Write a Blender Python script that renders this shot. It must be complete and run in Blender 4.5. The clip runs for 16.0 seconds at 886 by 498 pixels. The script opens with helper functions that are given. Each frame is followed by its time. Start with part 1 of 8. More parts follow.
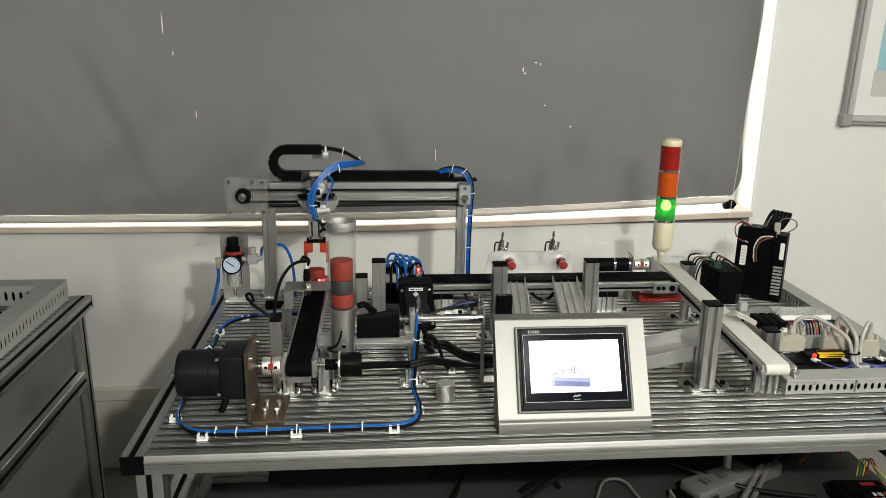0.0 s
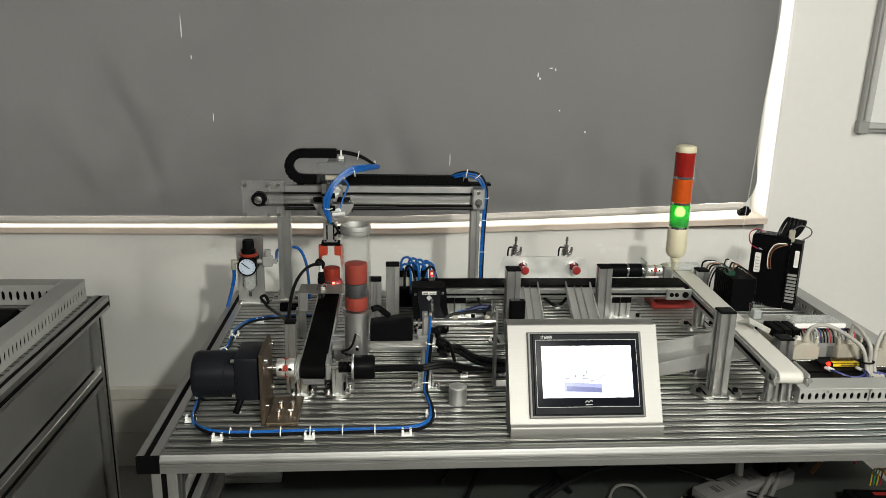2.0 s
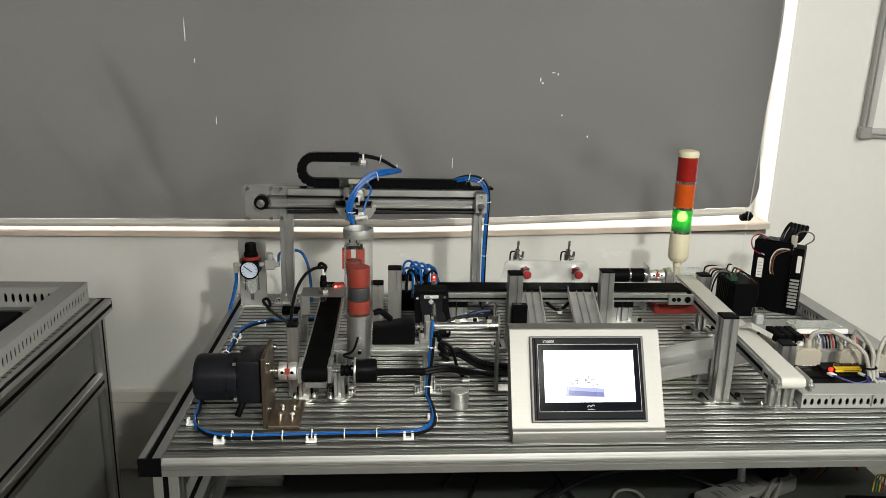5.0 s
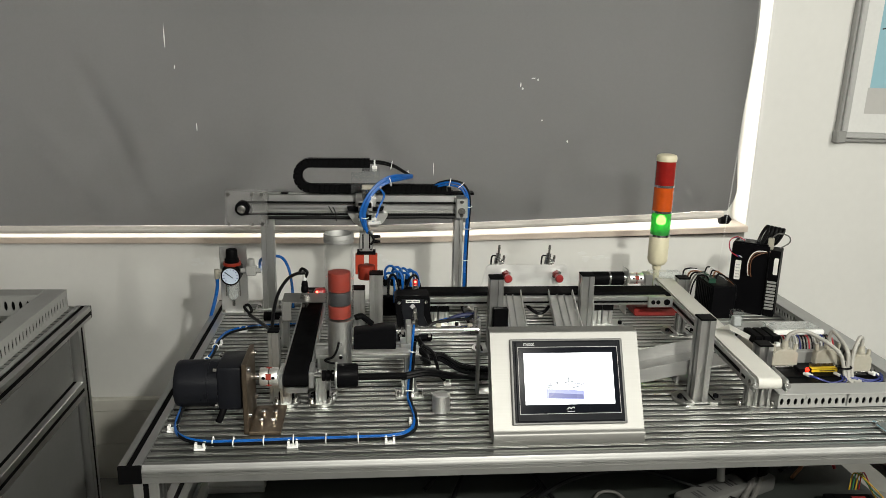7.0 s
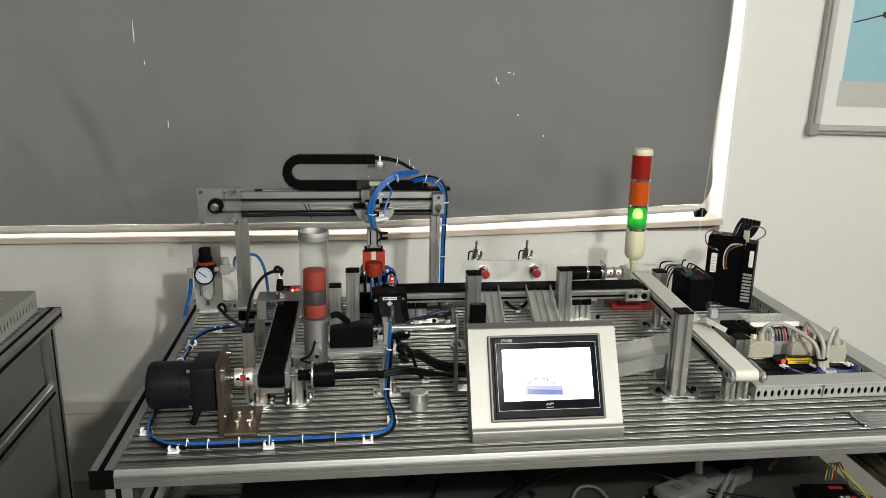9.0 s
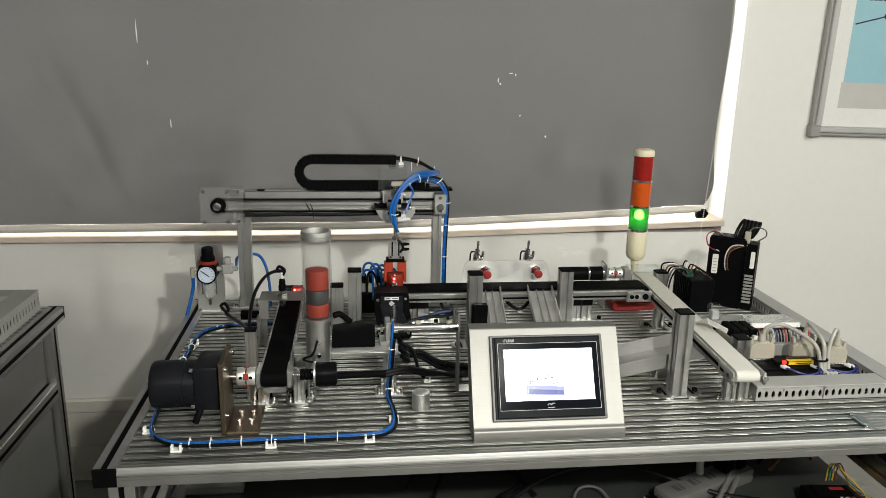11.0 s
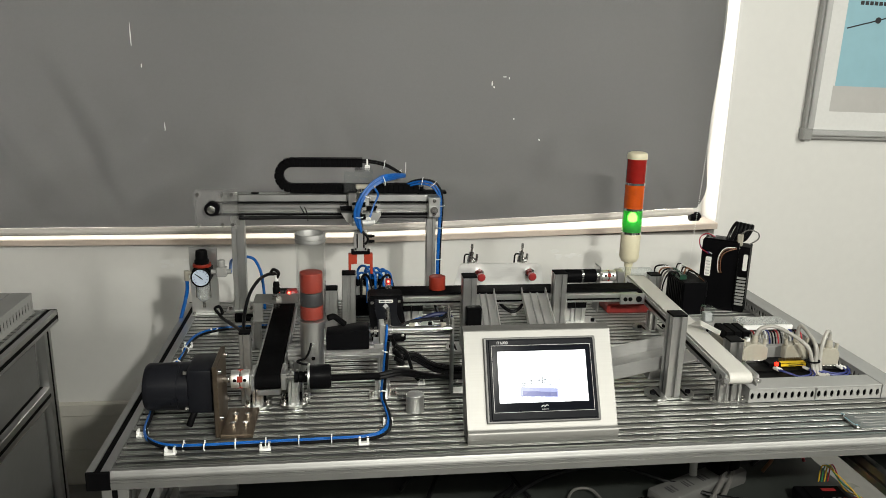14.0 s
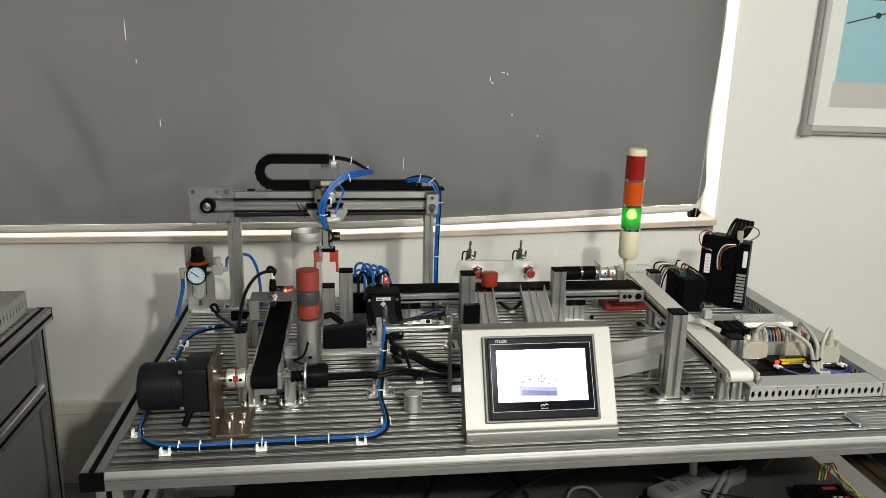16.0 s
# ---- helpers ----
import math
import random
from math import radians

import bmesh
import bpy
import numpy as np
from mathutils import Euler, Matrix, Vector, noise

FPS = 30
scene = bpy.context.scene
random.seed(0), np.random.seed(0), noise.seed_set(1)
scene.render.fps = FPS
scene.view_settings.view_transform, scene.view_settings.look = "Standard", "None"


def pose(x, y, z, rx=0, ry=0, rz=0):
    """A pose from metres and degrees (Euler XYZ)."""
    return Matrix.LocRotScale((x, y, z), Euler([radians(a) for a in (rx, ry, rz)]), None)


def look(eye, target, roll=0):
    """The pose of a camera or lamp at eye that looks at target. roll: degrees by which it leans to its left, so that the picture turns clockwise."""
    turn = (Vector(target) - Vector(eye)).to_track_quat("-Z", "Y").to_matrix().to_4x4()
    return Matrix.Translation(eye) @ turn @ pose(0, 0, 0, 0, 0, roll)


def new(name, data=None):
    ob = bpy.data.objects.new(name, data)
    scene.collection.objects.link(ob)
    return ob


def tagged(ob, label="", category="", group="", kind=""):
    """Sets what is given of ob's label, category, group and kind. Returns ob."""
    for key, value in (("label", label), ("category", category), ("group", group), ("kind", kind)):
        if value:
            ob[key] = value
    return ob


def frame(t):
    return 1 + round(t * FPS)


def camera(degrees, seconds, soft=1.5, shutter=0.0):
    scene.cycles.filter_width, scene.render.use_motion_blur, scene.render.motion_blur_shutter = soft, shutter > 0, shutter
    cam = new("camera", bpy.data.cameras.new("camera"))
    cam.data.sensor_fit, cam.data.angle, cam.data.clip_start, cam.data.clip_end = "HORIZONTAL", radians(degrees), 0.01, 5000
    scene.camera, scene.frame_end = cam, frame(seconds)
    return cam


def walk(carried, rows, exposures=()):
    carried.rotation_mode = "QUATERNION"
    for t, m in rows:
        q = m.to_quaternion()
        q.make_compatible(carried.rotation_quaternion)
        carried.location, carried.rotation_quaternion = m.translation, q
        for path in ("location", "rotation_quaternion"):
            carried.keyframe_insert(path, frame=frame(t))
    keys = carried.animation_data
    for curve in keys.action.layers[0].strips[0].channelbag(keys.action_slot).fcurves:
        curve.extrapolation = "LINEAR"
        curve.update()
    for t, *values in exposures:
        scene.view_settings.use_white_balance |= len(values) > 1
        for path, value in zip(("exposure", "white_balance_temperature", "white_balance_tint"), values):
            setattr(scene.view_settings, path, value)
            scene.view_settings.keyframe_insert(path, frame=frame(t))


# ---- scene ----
cam = camera(60.2, 16.0, soft=0.6)
PATH = [
    (0, (0.356, -1.072, 1.427), (0.532, 0.846, 0.889), 0.9),
    (0.5, (0.356, -1.074, 1.429), (0.511, 0.847, 0.891), 1.0),
    (1, (0.355, -1.078, 1.43), (0.503, 0.844, 0.895), 1.1),
    (1.5, (0.356, -1.079, 1.431), (0.499, 0.843, 0.896), 1.2),
    (2, (0.354, -1.08, 1.432), (0.496, 0.843, 0.901), 1.2),
    (2.5, (0.355, -1.082, 1.431), (0.495, 0.843, 0.908), 1.3),
    (3, (0.353, -1.082, 1.43), (0.491, 0.845, 0.912), 1.3),
    (3.5, (0.354, -1.081, 1.429), (0.489, 0.847, 0.913), 1.4),
    (4, (0.352, -1.078, 1.432), (0.488, 0.848, 0.91), 1.4),
    (6.5, (0.355, -1.088, 1.431), (0.512, 0.839, 0.921), 1.4),
    (7, (0.358, -1.089, 1.432), (0.538, 0.838, 0.926), 1.3),
    (7.5, (0.362, -1.079, 1.43), (0.578, 0.842, 0.919), 1.1),
    (8, (0.362, -1.082, 1.43), (0.593, 0.837, 0.916), 1.1),
    (8.5, (0.361, -1.077, 1.43), (0.6, 0.84, 0.914), 1.1),
    (9, (0.362, -1.076, 1.43), (0.599, 0.842, 0.914), 1.1),
    (11.5, (0.359, -1.08, 1.431), (0.595, 0.838, 0.916), 1.3),
    (12, (0.359, -1.078, 1.43), (0.599, 0.84, 0.917), 1.3),
    (12.5, (0.36, -1.08, 1.429), (0.599, 0.839, 0.918), 1.3),
    (13, (0.36, -1.082, 1.431), (0.599, 0.837, 0.921), 1.2),
    (13.5, (0.361, -1.085, 1.43), (0.606, 0.835, 0.924), 1.3),
    (14, (0.36, -1.084, 1.43), (0.609, 0.835, 0.924), 1.3),
    (14.5, (0.36, -1.078, 1.43), (0.615, 0.839, 0.92), 1.4),
    (15, (0.361, -1.075, 1.43), (0.616, 0.842, 0.92), 1.3),
    (15.5, (0.359, -1.07, 1.428), (0.616, 0.846, 0.917), 1.3),
    (16, (0.361, -1.069, 1.429), (0.616, 0.846, 0.913), 1.3),
]
walk(cam, [(t, look(eye, target, roll)) for t, eye, target, roll in PATH])

# ---- light ----
scene.view_settings.exposure = 0.0
world = bpy.data.worlds.new("room_world")
world.use_nodes = True
scene.world = world
world.node_tree.nodes["Background"].inputs[0].default_value = (0.55, 0.62, 0.7, 1)
world.node_tree.nodes["Background"].inputs[1].default_value = 0.015


def unseen_room_light(x, y, z, radius, watts, colour):
    """One of the room's unseen lights: two lamps judged from shadows, one added fill."""
    data = bpy.data.lights.new("lamp_light", "POINT")
    data.shadow_soft_size, data.energy, data.color = radius, watts, colour
    ob = new("lamp_light", data)
    ob.matrix_world = pose(x, y, z)
    return ob


unseen_room_light(0.77, -1.40, 1.84, 0.035, 116, (1.0, 0.985, 0.895))
unseen_room_light(2.60, -2.00, 2.28, 0.13, 114, (1.0, 0.985, 0.895))
# Fill light added to lift the left side; no lamp is known there.
unseen_room_light(-0.36, -2.30, 2.25, 0.18, 24, (1.0, 0.985, 0.895))
# Soft overhead fill, added to brighten the right side; no such panel is known.
fill_data = bpy.data.lights.new("fill_light", "AREA")
fill_data.shape, fill_data.size, fill_data.size_y = "RECTANGLE", 1.16, 0.56
fill_data.energy, fill_data.color = 26, (1.0, 0.985, 0.895)
fill_light = new("fill_light", fill_data)
fill_light.matrix_world = pose(2.2, -0.9, 2.482)

# ---- materials ----
MATS = {}


def mat(name, colour, rough=0.5, metal=0.0, grain=60.0, vary=0.12, bump=0.05, stretch=(1, 1, 1), stain=0.0,
        emit=0.0, glass=0.0, coat=0.0, alpha=1.0, rough_vary=0.1, sheen=0.0, spec=0.5):
    """A procedural surface: fine grain and large stains in colour, roughness and relief."""
    m = bpy.data.materials.new(name)
    m.use_nodes = True
    nt = m.node_tree
    b = nt.nodes["Principled BSDF"]
    link = nt.links.new
    co = nt.nodes.new("ShaderNodeTexCoord")
    mp = nt.nodes.new("ShaderNodeMapping")
    mp.inputs["Scale"].default_value = stretch
    link(co.outputs["Object"], mp.inputs[0])
    fine = nt.nodes.new("ShaderNodeTexNoise")
    fine.inputs["Scale"].default_value, fine.inputs["Detail"].default_value = grain, 3.0
    link(mp.outputs[0], fine.inputs["Vector"])
    big = nt.nodes.new("ShaderNodeTexNoise")
    big.inputs["Scale"].default_value, big.inputs["Detail"].default_value = max(1.5, grain / 14), 4.0
    link(co.outputs["Object"], big.inputs["Vector"])
    info = nt.nodes.new("ShaderNodeObjectInfo")
    add = nt.nodes.new("ShaderNodeMath")
    add.operation = "MULTIPLY_ADD"
    add.inputs[1].default_value = 0.6
    link(fine.outputs[0], add.inputs[0])
    mul = nt.nodes.new("ShaderNodeMath")
    mul.operation = "MULTIPLY_ADD"
    mul.inputs[1].default_value = 0.4 + stain
    link(big.outputs[0], mul.inputs[0])
    rnd = nt.nodes.new("ShaderNodeMath")
    rnd.operation = "MULTIPLY"
    rnd.inputs[1].default_value = 0.12
    link(info.outputs["Random"], rnd.inputs[0])
    link(rnd.outputs[0], mul.inputs[2])
    link(mul.outputs[0], add.inputs[2])
    ramp = nt.nodes.new("ShaderNodeMapRange")
    ramp.inputs[1].default_value, ramp.inputs[2].default_value = 0.3, 0.8 + stain
    ramp.inputs[3].default_value, ramp.inputs[4].default_value = 1 - vary, 1 + vary
    link(add.outputs[0], ramp.inputs[0])
    mix = nt.nodes.new("ShaderNodeMix")
    mix.data_type, mix.blend_type = "RGBA", "MULTIPLY"
    mix.inputs[0].default_value = 1.0
    mix.inputs[6].default_value = (*colour, 1)
    link(ramp.outputs[0], mix.inputs[7])
    link(mix.outputs[2], b.inputs["Base Color"])
    rr = nt.nodes.new("ShaderNodeMapRange")
    rr.inputs[1].default_value, rr.inputs[2].default_value = 0.3, 0.75
    rr.inputs[3].default_value = max(0.02, rough - rough_vary)
    rr.inputs[4].default_value = min(1.0, rough + rough_vary)
    link(big.outputs[0], rr.inputs[0])
    link(rr.outputs[0], b.inputs["Roughness"])
    b.inputs["Metallic"].default_value = metal
    if bump:
        bp = nt.nodes.new("ShaderNodeBump")
        bp.inputs["Strength"].default_value, bp.inputs["Distance"].default_value = bump, 0.002
        link(fine.outputs[0], bp.inputs["Height"])
        link(bp.outputs[0], b.inputs["Normal"])
    if emit:
        b.inputs["Emission Color"].default_value = (*colour, 1)
        b.inputs["Emission Strength"].default_value = emit
    b.inputs["Transmission Weight"].default_value = glass
    b.inputs["Coat Weight"].default_value = coat
    b.inputs["Sheen Weight"].default_value = sheen
    b.inputs["Specular IOR Level"].default_value = spec
    MATS[name] = m
    return m


def clear(name, colour, tint_mix, rough=0.05, edge=4.0):
    """Thin clear plastic: mostly lets light straight through, with a gloss on top."""
    m = bpy.data.materials.new(name)
    m.use_nodes = True
    nt = m.node_tree
    out = nt.nodes["Material Output"]
    nt.nodes.remove(nt.nodes["Principled BSDF"])
    tr = nt.nodes.new("ShaderNodeBsdfTransparent")
    tr.inputs[0].default_value = (*colour, 1)
    gl = nt.nodes.new("ShaderNodeBsdfGlossy")
    gl.inputs["Roughness"].default_value = rough
    gl.inputs[0].default_value = (0.9, 0.9, 0.9, 1)
    di = nt.nodes.new("ShaderNodeBsdfDiffuse")
    di.inputs[0].default_value = (*[min(1, c * 0.9) for c in colour], 1)
    lw = nt.nodes.new("ShaderNodeLayerWeight")
    lw.inputs[0].default_value = 0.5
    pw = nt.nodes.new("ShaderNodeMath")
    pw.operation = "POWER"
    pw.inputs[1].default_value = edge
    nt.links.new(lw.outputs["Facing"], pw.inputs[0])
    fr = nt.nodes.new("ShaderNodeMath")
    fr.operation = "MULTIPLY_ADD"
    fr.inputs[1].default_value, fr.inputs[2].default_value = 0.8, 0.02
    nt.links.new(pw.outputs[0], fr.inputs[0])
    m1 = nt.nodes.new("ShaderNodeMixShader")
    m1.inputs[0].default_value = tint_mix
    m2 = nt.nodes.new("ShaderNodeMixShader")
    nt.links.new(tr.outputs[0], m1.inputs[1])
    nt.links.new(di.outputs[0], m1.inputs[2])
    nt.links.new(fr.outputs[0], m2.inputs[0])
    nt.links.new(m1.outputs[0], m2.inputs[1])
    nt.links.new(gl.outputs[0], m2.inputs[2])
    nt.links.new(m2.outputs[0], out.inputs[0])
    return m


ALU = mat("anodised_aluminium", (0.62, 0.62, 0.61), 0.36, 1.0, 300, 0.08, 0.02, (0.04, 1, 1), 0.1, rough_vary=0.04)
ALU_Y = mat("anodised_aluminium_lengthwise", (0.62, 0.62, 0.61), 0.36, 1.0, 300, 0.08, 0.02, (1, 0.04, 1), 0.1, rough_vary=0.04)
ALU_Z = mat("anodised_aluminium_upright", (0.60, 0.60, 0.59), 0.36, 1.0, 300, 0.08, 0.02, (1, 1, 0.04), 0.1, rough_vary=0.04)
ALU_TOP = mat("bench_top_aluminium", (0.40, 0.405, 0.385), 0.40, 1.0, 300, 0.06, 0.0, (0.01, 1, 1), 0.1, rough_vary=0.04)
# Darker tone that paints the shade down in the bench slots.
ALU_SLOT_SHADE = mat("slot_shade_aluminium", (0.22, 0.22, 0.22), 0.5, 1.0, 200, 0.2, 0.05, (0.05, 1, 1))
EDGE_ALU = mat("brushed_edge_aluminium", (0.37, 0.37, 0.36), 0.5, 1.0, 300, 0.08, 0.02, (0.02, 1, 1), 0.15, rough_vary=0.05)
PLATE = mat("machined_aluminium_plate", (0.66, 0.66, 0.65), 0.36, 1.0, 420, 0.06, 0.02, (1, 0.1, 1), rough_vary=0.04)
SHEET = mat("matt_aluminium_sheet", (0.86, 0.86, 0.84), 0.5, 1.0, 420, 0.05, 0.03, (0.1, 1, 1))
DULL = mat("dull_galvanised_sheet", (0.40, 0.40, 0.39), 0.62, 1.0, 220, 0.10, 0.04, (0.15, 1, 1), 0.2, rough_vary=0.06)
STEEL = mat("polished_steel", (0.62, 0.61, 0.59), 0.2, 1.0, 300, 0.08, 0.02)
BRUSHED = mat("brushed_stainless_steel", (0.335, 0.331, 0.316), 0.58, 1.0, 500, 0.04, 0.02, (0.02, 1, 1), rough_vary=0.015)
BRASS = mat("dulled_bronze_plate", (0.20, 0.155, 0.112), 0.42, 1.0, 150, 0.2, 0.05, (1, 1, 1), 0.2)
CHROME = mat("chrome", (0.75, 0.75, 0.75), 0.1, 1.0, 80, 0.04, 0.0)
BLACK = mat("black_plastic", (0.0032, 0.0032, 0.0035), 0.45, 0, 200, 0.25, 0.05, spec=0.03)
BLACK_METAL = mat("black_painted_metal", (0.0036, 0.0036, 0.0042), 0.4, 0, 350, 0.2, 0.06, spec=0.03)
MOTOR = mat("dark_grey_motor_paint", (0.0085, 0.009, 0.0115), 0.36, 0, 260, 0.2, 0.05, spec=0.15)
RUBBER = mat("black_belt_rubber", (0.003, 0.003, 0.0033), 0.7, 0, 500, 0.3, 0.12, rough_vary=0.08, spec=0.03)
BELT_WHITE = mat("white_conveyor_belt", (0.54, 0.53, 0.49), 0.55, 0, 300, 0.06, 0.04, stain=0.25)
RED = mat("red_plastic", (0.23, 0.024, 0.012), 0.5, 0, 120, 0.12, 0.03, spec=0.22)
RED_DARK = mat("red_handle_plastic", (0.30, 0.025, 0.025), 0.32, 0, 120, 0.12, 0.02)
ORANGE_RED = mat("orange_red_gripper_plastic", (0.36, 0.040, 0.017), 0.45, 0, 180, 0.12, 0.05, spec=0.35)
CHARCOAL = mat("charcoal_plastic", (0.022, 0.022, 0.025), 0.45, 0, 160, 0.15, 0.03)
BLUE = mat("blue_air_hose", (0.006, 0.092, 0.35), 0.3, 0, 60, 0.1, 0.0)
BLUE_WIRE = mat("dark_blue_wire", (0.015, 0.025, 0.16), 0.4, 0, 60, 0.1, 0.0)
SLEEVE = mat("dark_blue_sleeve", (0.006, 0.010, 0.045), 0.5, 0, 90, 0.15, 0.02, spec=0.2)
BLACK_HOSE = mat("black_cable", (0.004, 0.004, 0.0045), 0.38, 0, 90, 0.2, 0.03, spec=0.16)
GREY_CABLE = mat("grey_cable", (0.11, 0.107, 0.10), 0.45, 0, 60, 0.1, 0.0)
PALE_CABLE = mat("pale_grey_cable", (0.34, 0.33, 0.30), 0.45, 0, 60, 0.1, 0.0)
# Power strip's pale plastic, with the shade under the bench put into its colour.
STRIP_GREY = mat("dimmed_grey_plastic", (0.11, 0.11, 0.105), 0.5, 0, 90, 0.12, 0.02, stain=0.3)
WHITE_CABLE = mat("white_cable", (0.7, 0.7, 0.68), 0.4, 0, 60, 0.08, 0.0)
RED_WIRE = mat("red_wire", (0.35, 0.02, 0.03), 0.4, 0, 60, 0.1, 0.0)
BROWN_WIRE = mat("brown_wire", (0.16, 0.07, 0.03), 0.4, 0, 60, 0.1, 0.0)
YELLOW_WIRE = mat("yellow_wire", (0.65, 0.42, 0.03), 0.4, 0, 60, 0.1, 0.0)
GREEN_WIRE = mat("green_wire", (0.03, 0.28, 0.10), 0.4, 0, 60, 0.1, 0.0)
NYLON = mat("white_nylon", (0.80, 0.80, 0.78), 0.4, 0, 150, 0.05, 0.02)
DUCT = mat("grey_pvc_duct", (0.29, 0.29, 0.278), 0.45, 0, 140, 0.06, 0.03, stain=0.15)
BEIGE = mat("beige_plastic", (0.66, 0.61, 0.44), 0.4, 0, 120, 0.05, 0.02)
CONNECTOR = mat("warm_grey_connector_plastic", (0.36, 0.34, 0.28), 0.45, 0, 150, 0.07, 0.03)
ACRYLIC = clear("clear_acrylic", (0.93, 0.95, 0.95), 0.02)
ACRYLIC_CLOUDY = clear("scratched_acrylic", (0.965, 0.965, 0.96), 0.035, 0.08)
TUBE_CLEAR = clear("clear_tube", (0.975, 0.978, 0.975), 0.006, 0.03, 3.3)
BOWL = clear("cloudy_bowl", (0.85, 0.87, 0.86), 0.25, 0.15)
LENS_RED = mat("red_lens", (0.26, 0.011, 0.008), 0.22, 0, 60, 0.15, 0.0, coat=0.3)
LENS_AMBER = mat("amber_lens", (0.50, 0.075, 0.007), 0.22, 0, 60, 0.15, 0.0, coat=0.3)
LENS_GREEN = clear("green_lens", (0.10, 0.62, 0.14), 0.35, 0.1)
LAMP_GREEN = mat("lit_green_bulb", (1.0, 0.95, 0.30), 0.5, 0, 60, 0.0, 0.0, emit=12.0)
LED_RED = mat("lit_red_led", (1.0, 0.05, 0.03), 0.5, 0, 60, 0.0, 0.0, emit=16.0)
LED_BRIGHT = mat("bright_red_led", (1.0, 0.010, 0.003), 0.5, 0, 60, 0.0, 0.0, emit=7.0)
SCREEN = mat("lit_white_screen", (0.93, 0.95, 1.0), 0.3, 0, 60, 0.0, 0.0, emit=1.15)
SCREEN_LINE = mat("lit_grey_screen_drawing", (0.08, 0.09, 0.11), 0.3, 0, 60, 0.0, 0.0, emit=1.2)
SCREEN_BLUE = mat("lit_blue_grey_screen_drawing", (0.05, 0.06, 0.18), 0.3, 0, 60, 0.0, 0.0, emit=0.95)
SCREEN_LILAC = mat("lit_lilac_screen_drawing", (0.16, 0.18, 0.36), 0.3, 0, 60, 0.0, 0.0, emit=0.95)
BEZEL = mat("dark_grey_bezel", (0.007, 0.0078, 0.010), 0.42, 0, 400, 0.1, 0.04, spec=0.06)
GLOSS_BLACK = mat("glossy_black_panel", (0.004, 0.005, 0.008), 0.12, 0, 80, 0.1, 0.0, rough_vary=0.04, spec=0.2)
PRINT = mat("grey_print", (0.45, 0.45, 0.45), 0.5, 0, 80, 0.05, 0.0)
PAPER = mat("white_label_paper", (0.75, 0.74, 0.70), 0.55, 0, 120, 0.06, 0.0)
DIAL = mat("pale_blue_dial", (0.52, 0.60, 0.72), 0.4, 0, 120, 0.06, 0.0)
YELLOW = mat("yellow_label", (0.75, 0.52, 0.02), 0.5, 0, 120, 0.06, 0.0)
WALL = mat("white_wall_paint", (0.75, 0.745, 0.715), 0.62, 0, 34, 0.04, 0.14, stain=0.4)
# Dark tone for the walls and ceiling out of view, chosen to limit bounce.
UNSEEN_GREY = mat("unseen_wall_dark_grey", (0.13, 0.13, 0.127), 0.7, 0, 34, 0.05, 0.08, stain=0.2)
CEIL = mat("white_ceiling_paint", (0.78, 0.78, 0.76), 0.7, 0, 40, 0.03, 0.05)
SKIRT = mat("cream_skirting_paint", (0.62, 0.60, 0.54), 0.5, 0, 40, 0.06, 0.05, stain=0.2)
FLOOR = mat("grey_floor_tile", (0.20, 0.20, 0.19), 0.35, 0, 30, 0.15, 0.03, stain=0.2)
BLIND = mat("grey_blind_fabric", (0.184, 0.183, 0.184), 0.8, 0, 1400, 0.10, 0.15, stain=0.25, sheen=0.1)
HEM = mat("pale_hem_bar", (0.70, 0.65, 0.60), 0.6, 0, 80, 0.05, 0.02)
SILL = mat("warm_white_sill", (0.56, 0.48, 0.41), 0.5, 0, 60, 0.06, 0.04, stain=0.2)
DAY = mat("daylight_backdrop", (1.0, 0.95, 0.88), 0.5, 0, 3, 0.02, 0.0, emit=5.5)
FRAME_GREY = mat("silver_grey_picture_frame", (0.50, 0.50, 0.49), 0.4, 0.2, 200, 0.05, 0.02)
MOUNT = mat("white_picture_mount", (0.74, 0.74, 0.72), 0.5, 0, 90, 0.04, 0.0)
ART_BLUE = mat("pale_blue_print", (0.30, 0.52, 0.60), 0.45, 0, 30, 0.06, 0.0, stain=0.2)
ART_GREY = mat("pale_grey_print", (0.52, 0.51, 0.49), 0.45, 0, 30, 0.05, 0.0)
PANEL = mat("grey_cabinet_panel", (0.15, 0.15, 0.145), 0.45, 0, 60, 0.07, 0.03, stain=0.2)
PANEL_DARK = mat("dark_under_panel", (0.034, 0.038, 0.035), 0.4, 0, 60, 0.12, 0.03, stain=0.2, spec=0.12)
GREEN_PCB = mat("green_terminal_plastic", (0.012, 0.055, 0.032), 0.45, 0, 100, 0.1, 0.0)
RUST_RED = mat("red_tray_paint", (0.30, 0.03, 0.025), 0.4, 0, 90, 0.15, 0.03)

# ---- mesh helpers ----


def origin(ob):
    v = Vector((0, 0, 0))
    while ob:
        v += ob.location
        ob = ob.parent
    return v


def thing(name, base, label, category, group="", kind=""):
    """An Empty at the base of a thing, which parents its parts."""
    ob = new(name)
    ob.location = base
    ob.empty_display_size = 0.02
    return tagged(ob, label, category, group, kind)


def part(name, bm, material, parent=None, label="", smooth=True):
    """Link a bmesh, built in world metres, as one mesh object under a thing or part."""
    me = bpy.data.meshes.new(name)
    if parent:
        bmesh.ops.translate(bm, vec=-origin(parent), verts=bm.verts)
    bmesh.ops.recalc_face_normals(bm, faces=bm.faces)
    bm.to_mesh(me)
    bm.free()
    me.materials.append(material)
    if smooth:
        me.shade_smooth()
        me.set_sharp_from_angle(angle=radians(35))
    ob = new(name, me)
    ob.parent = parent
    return tagged(ob, label)


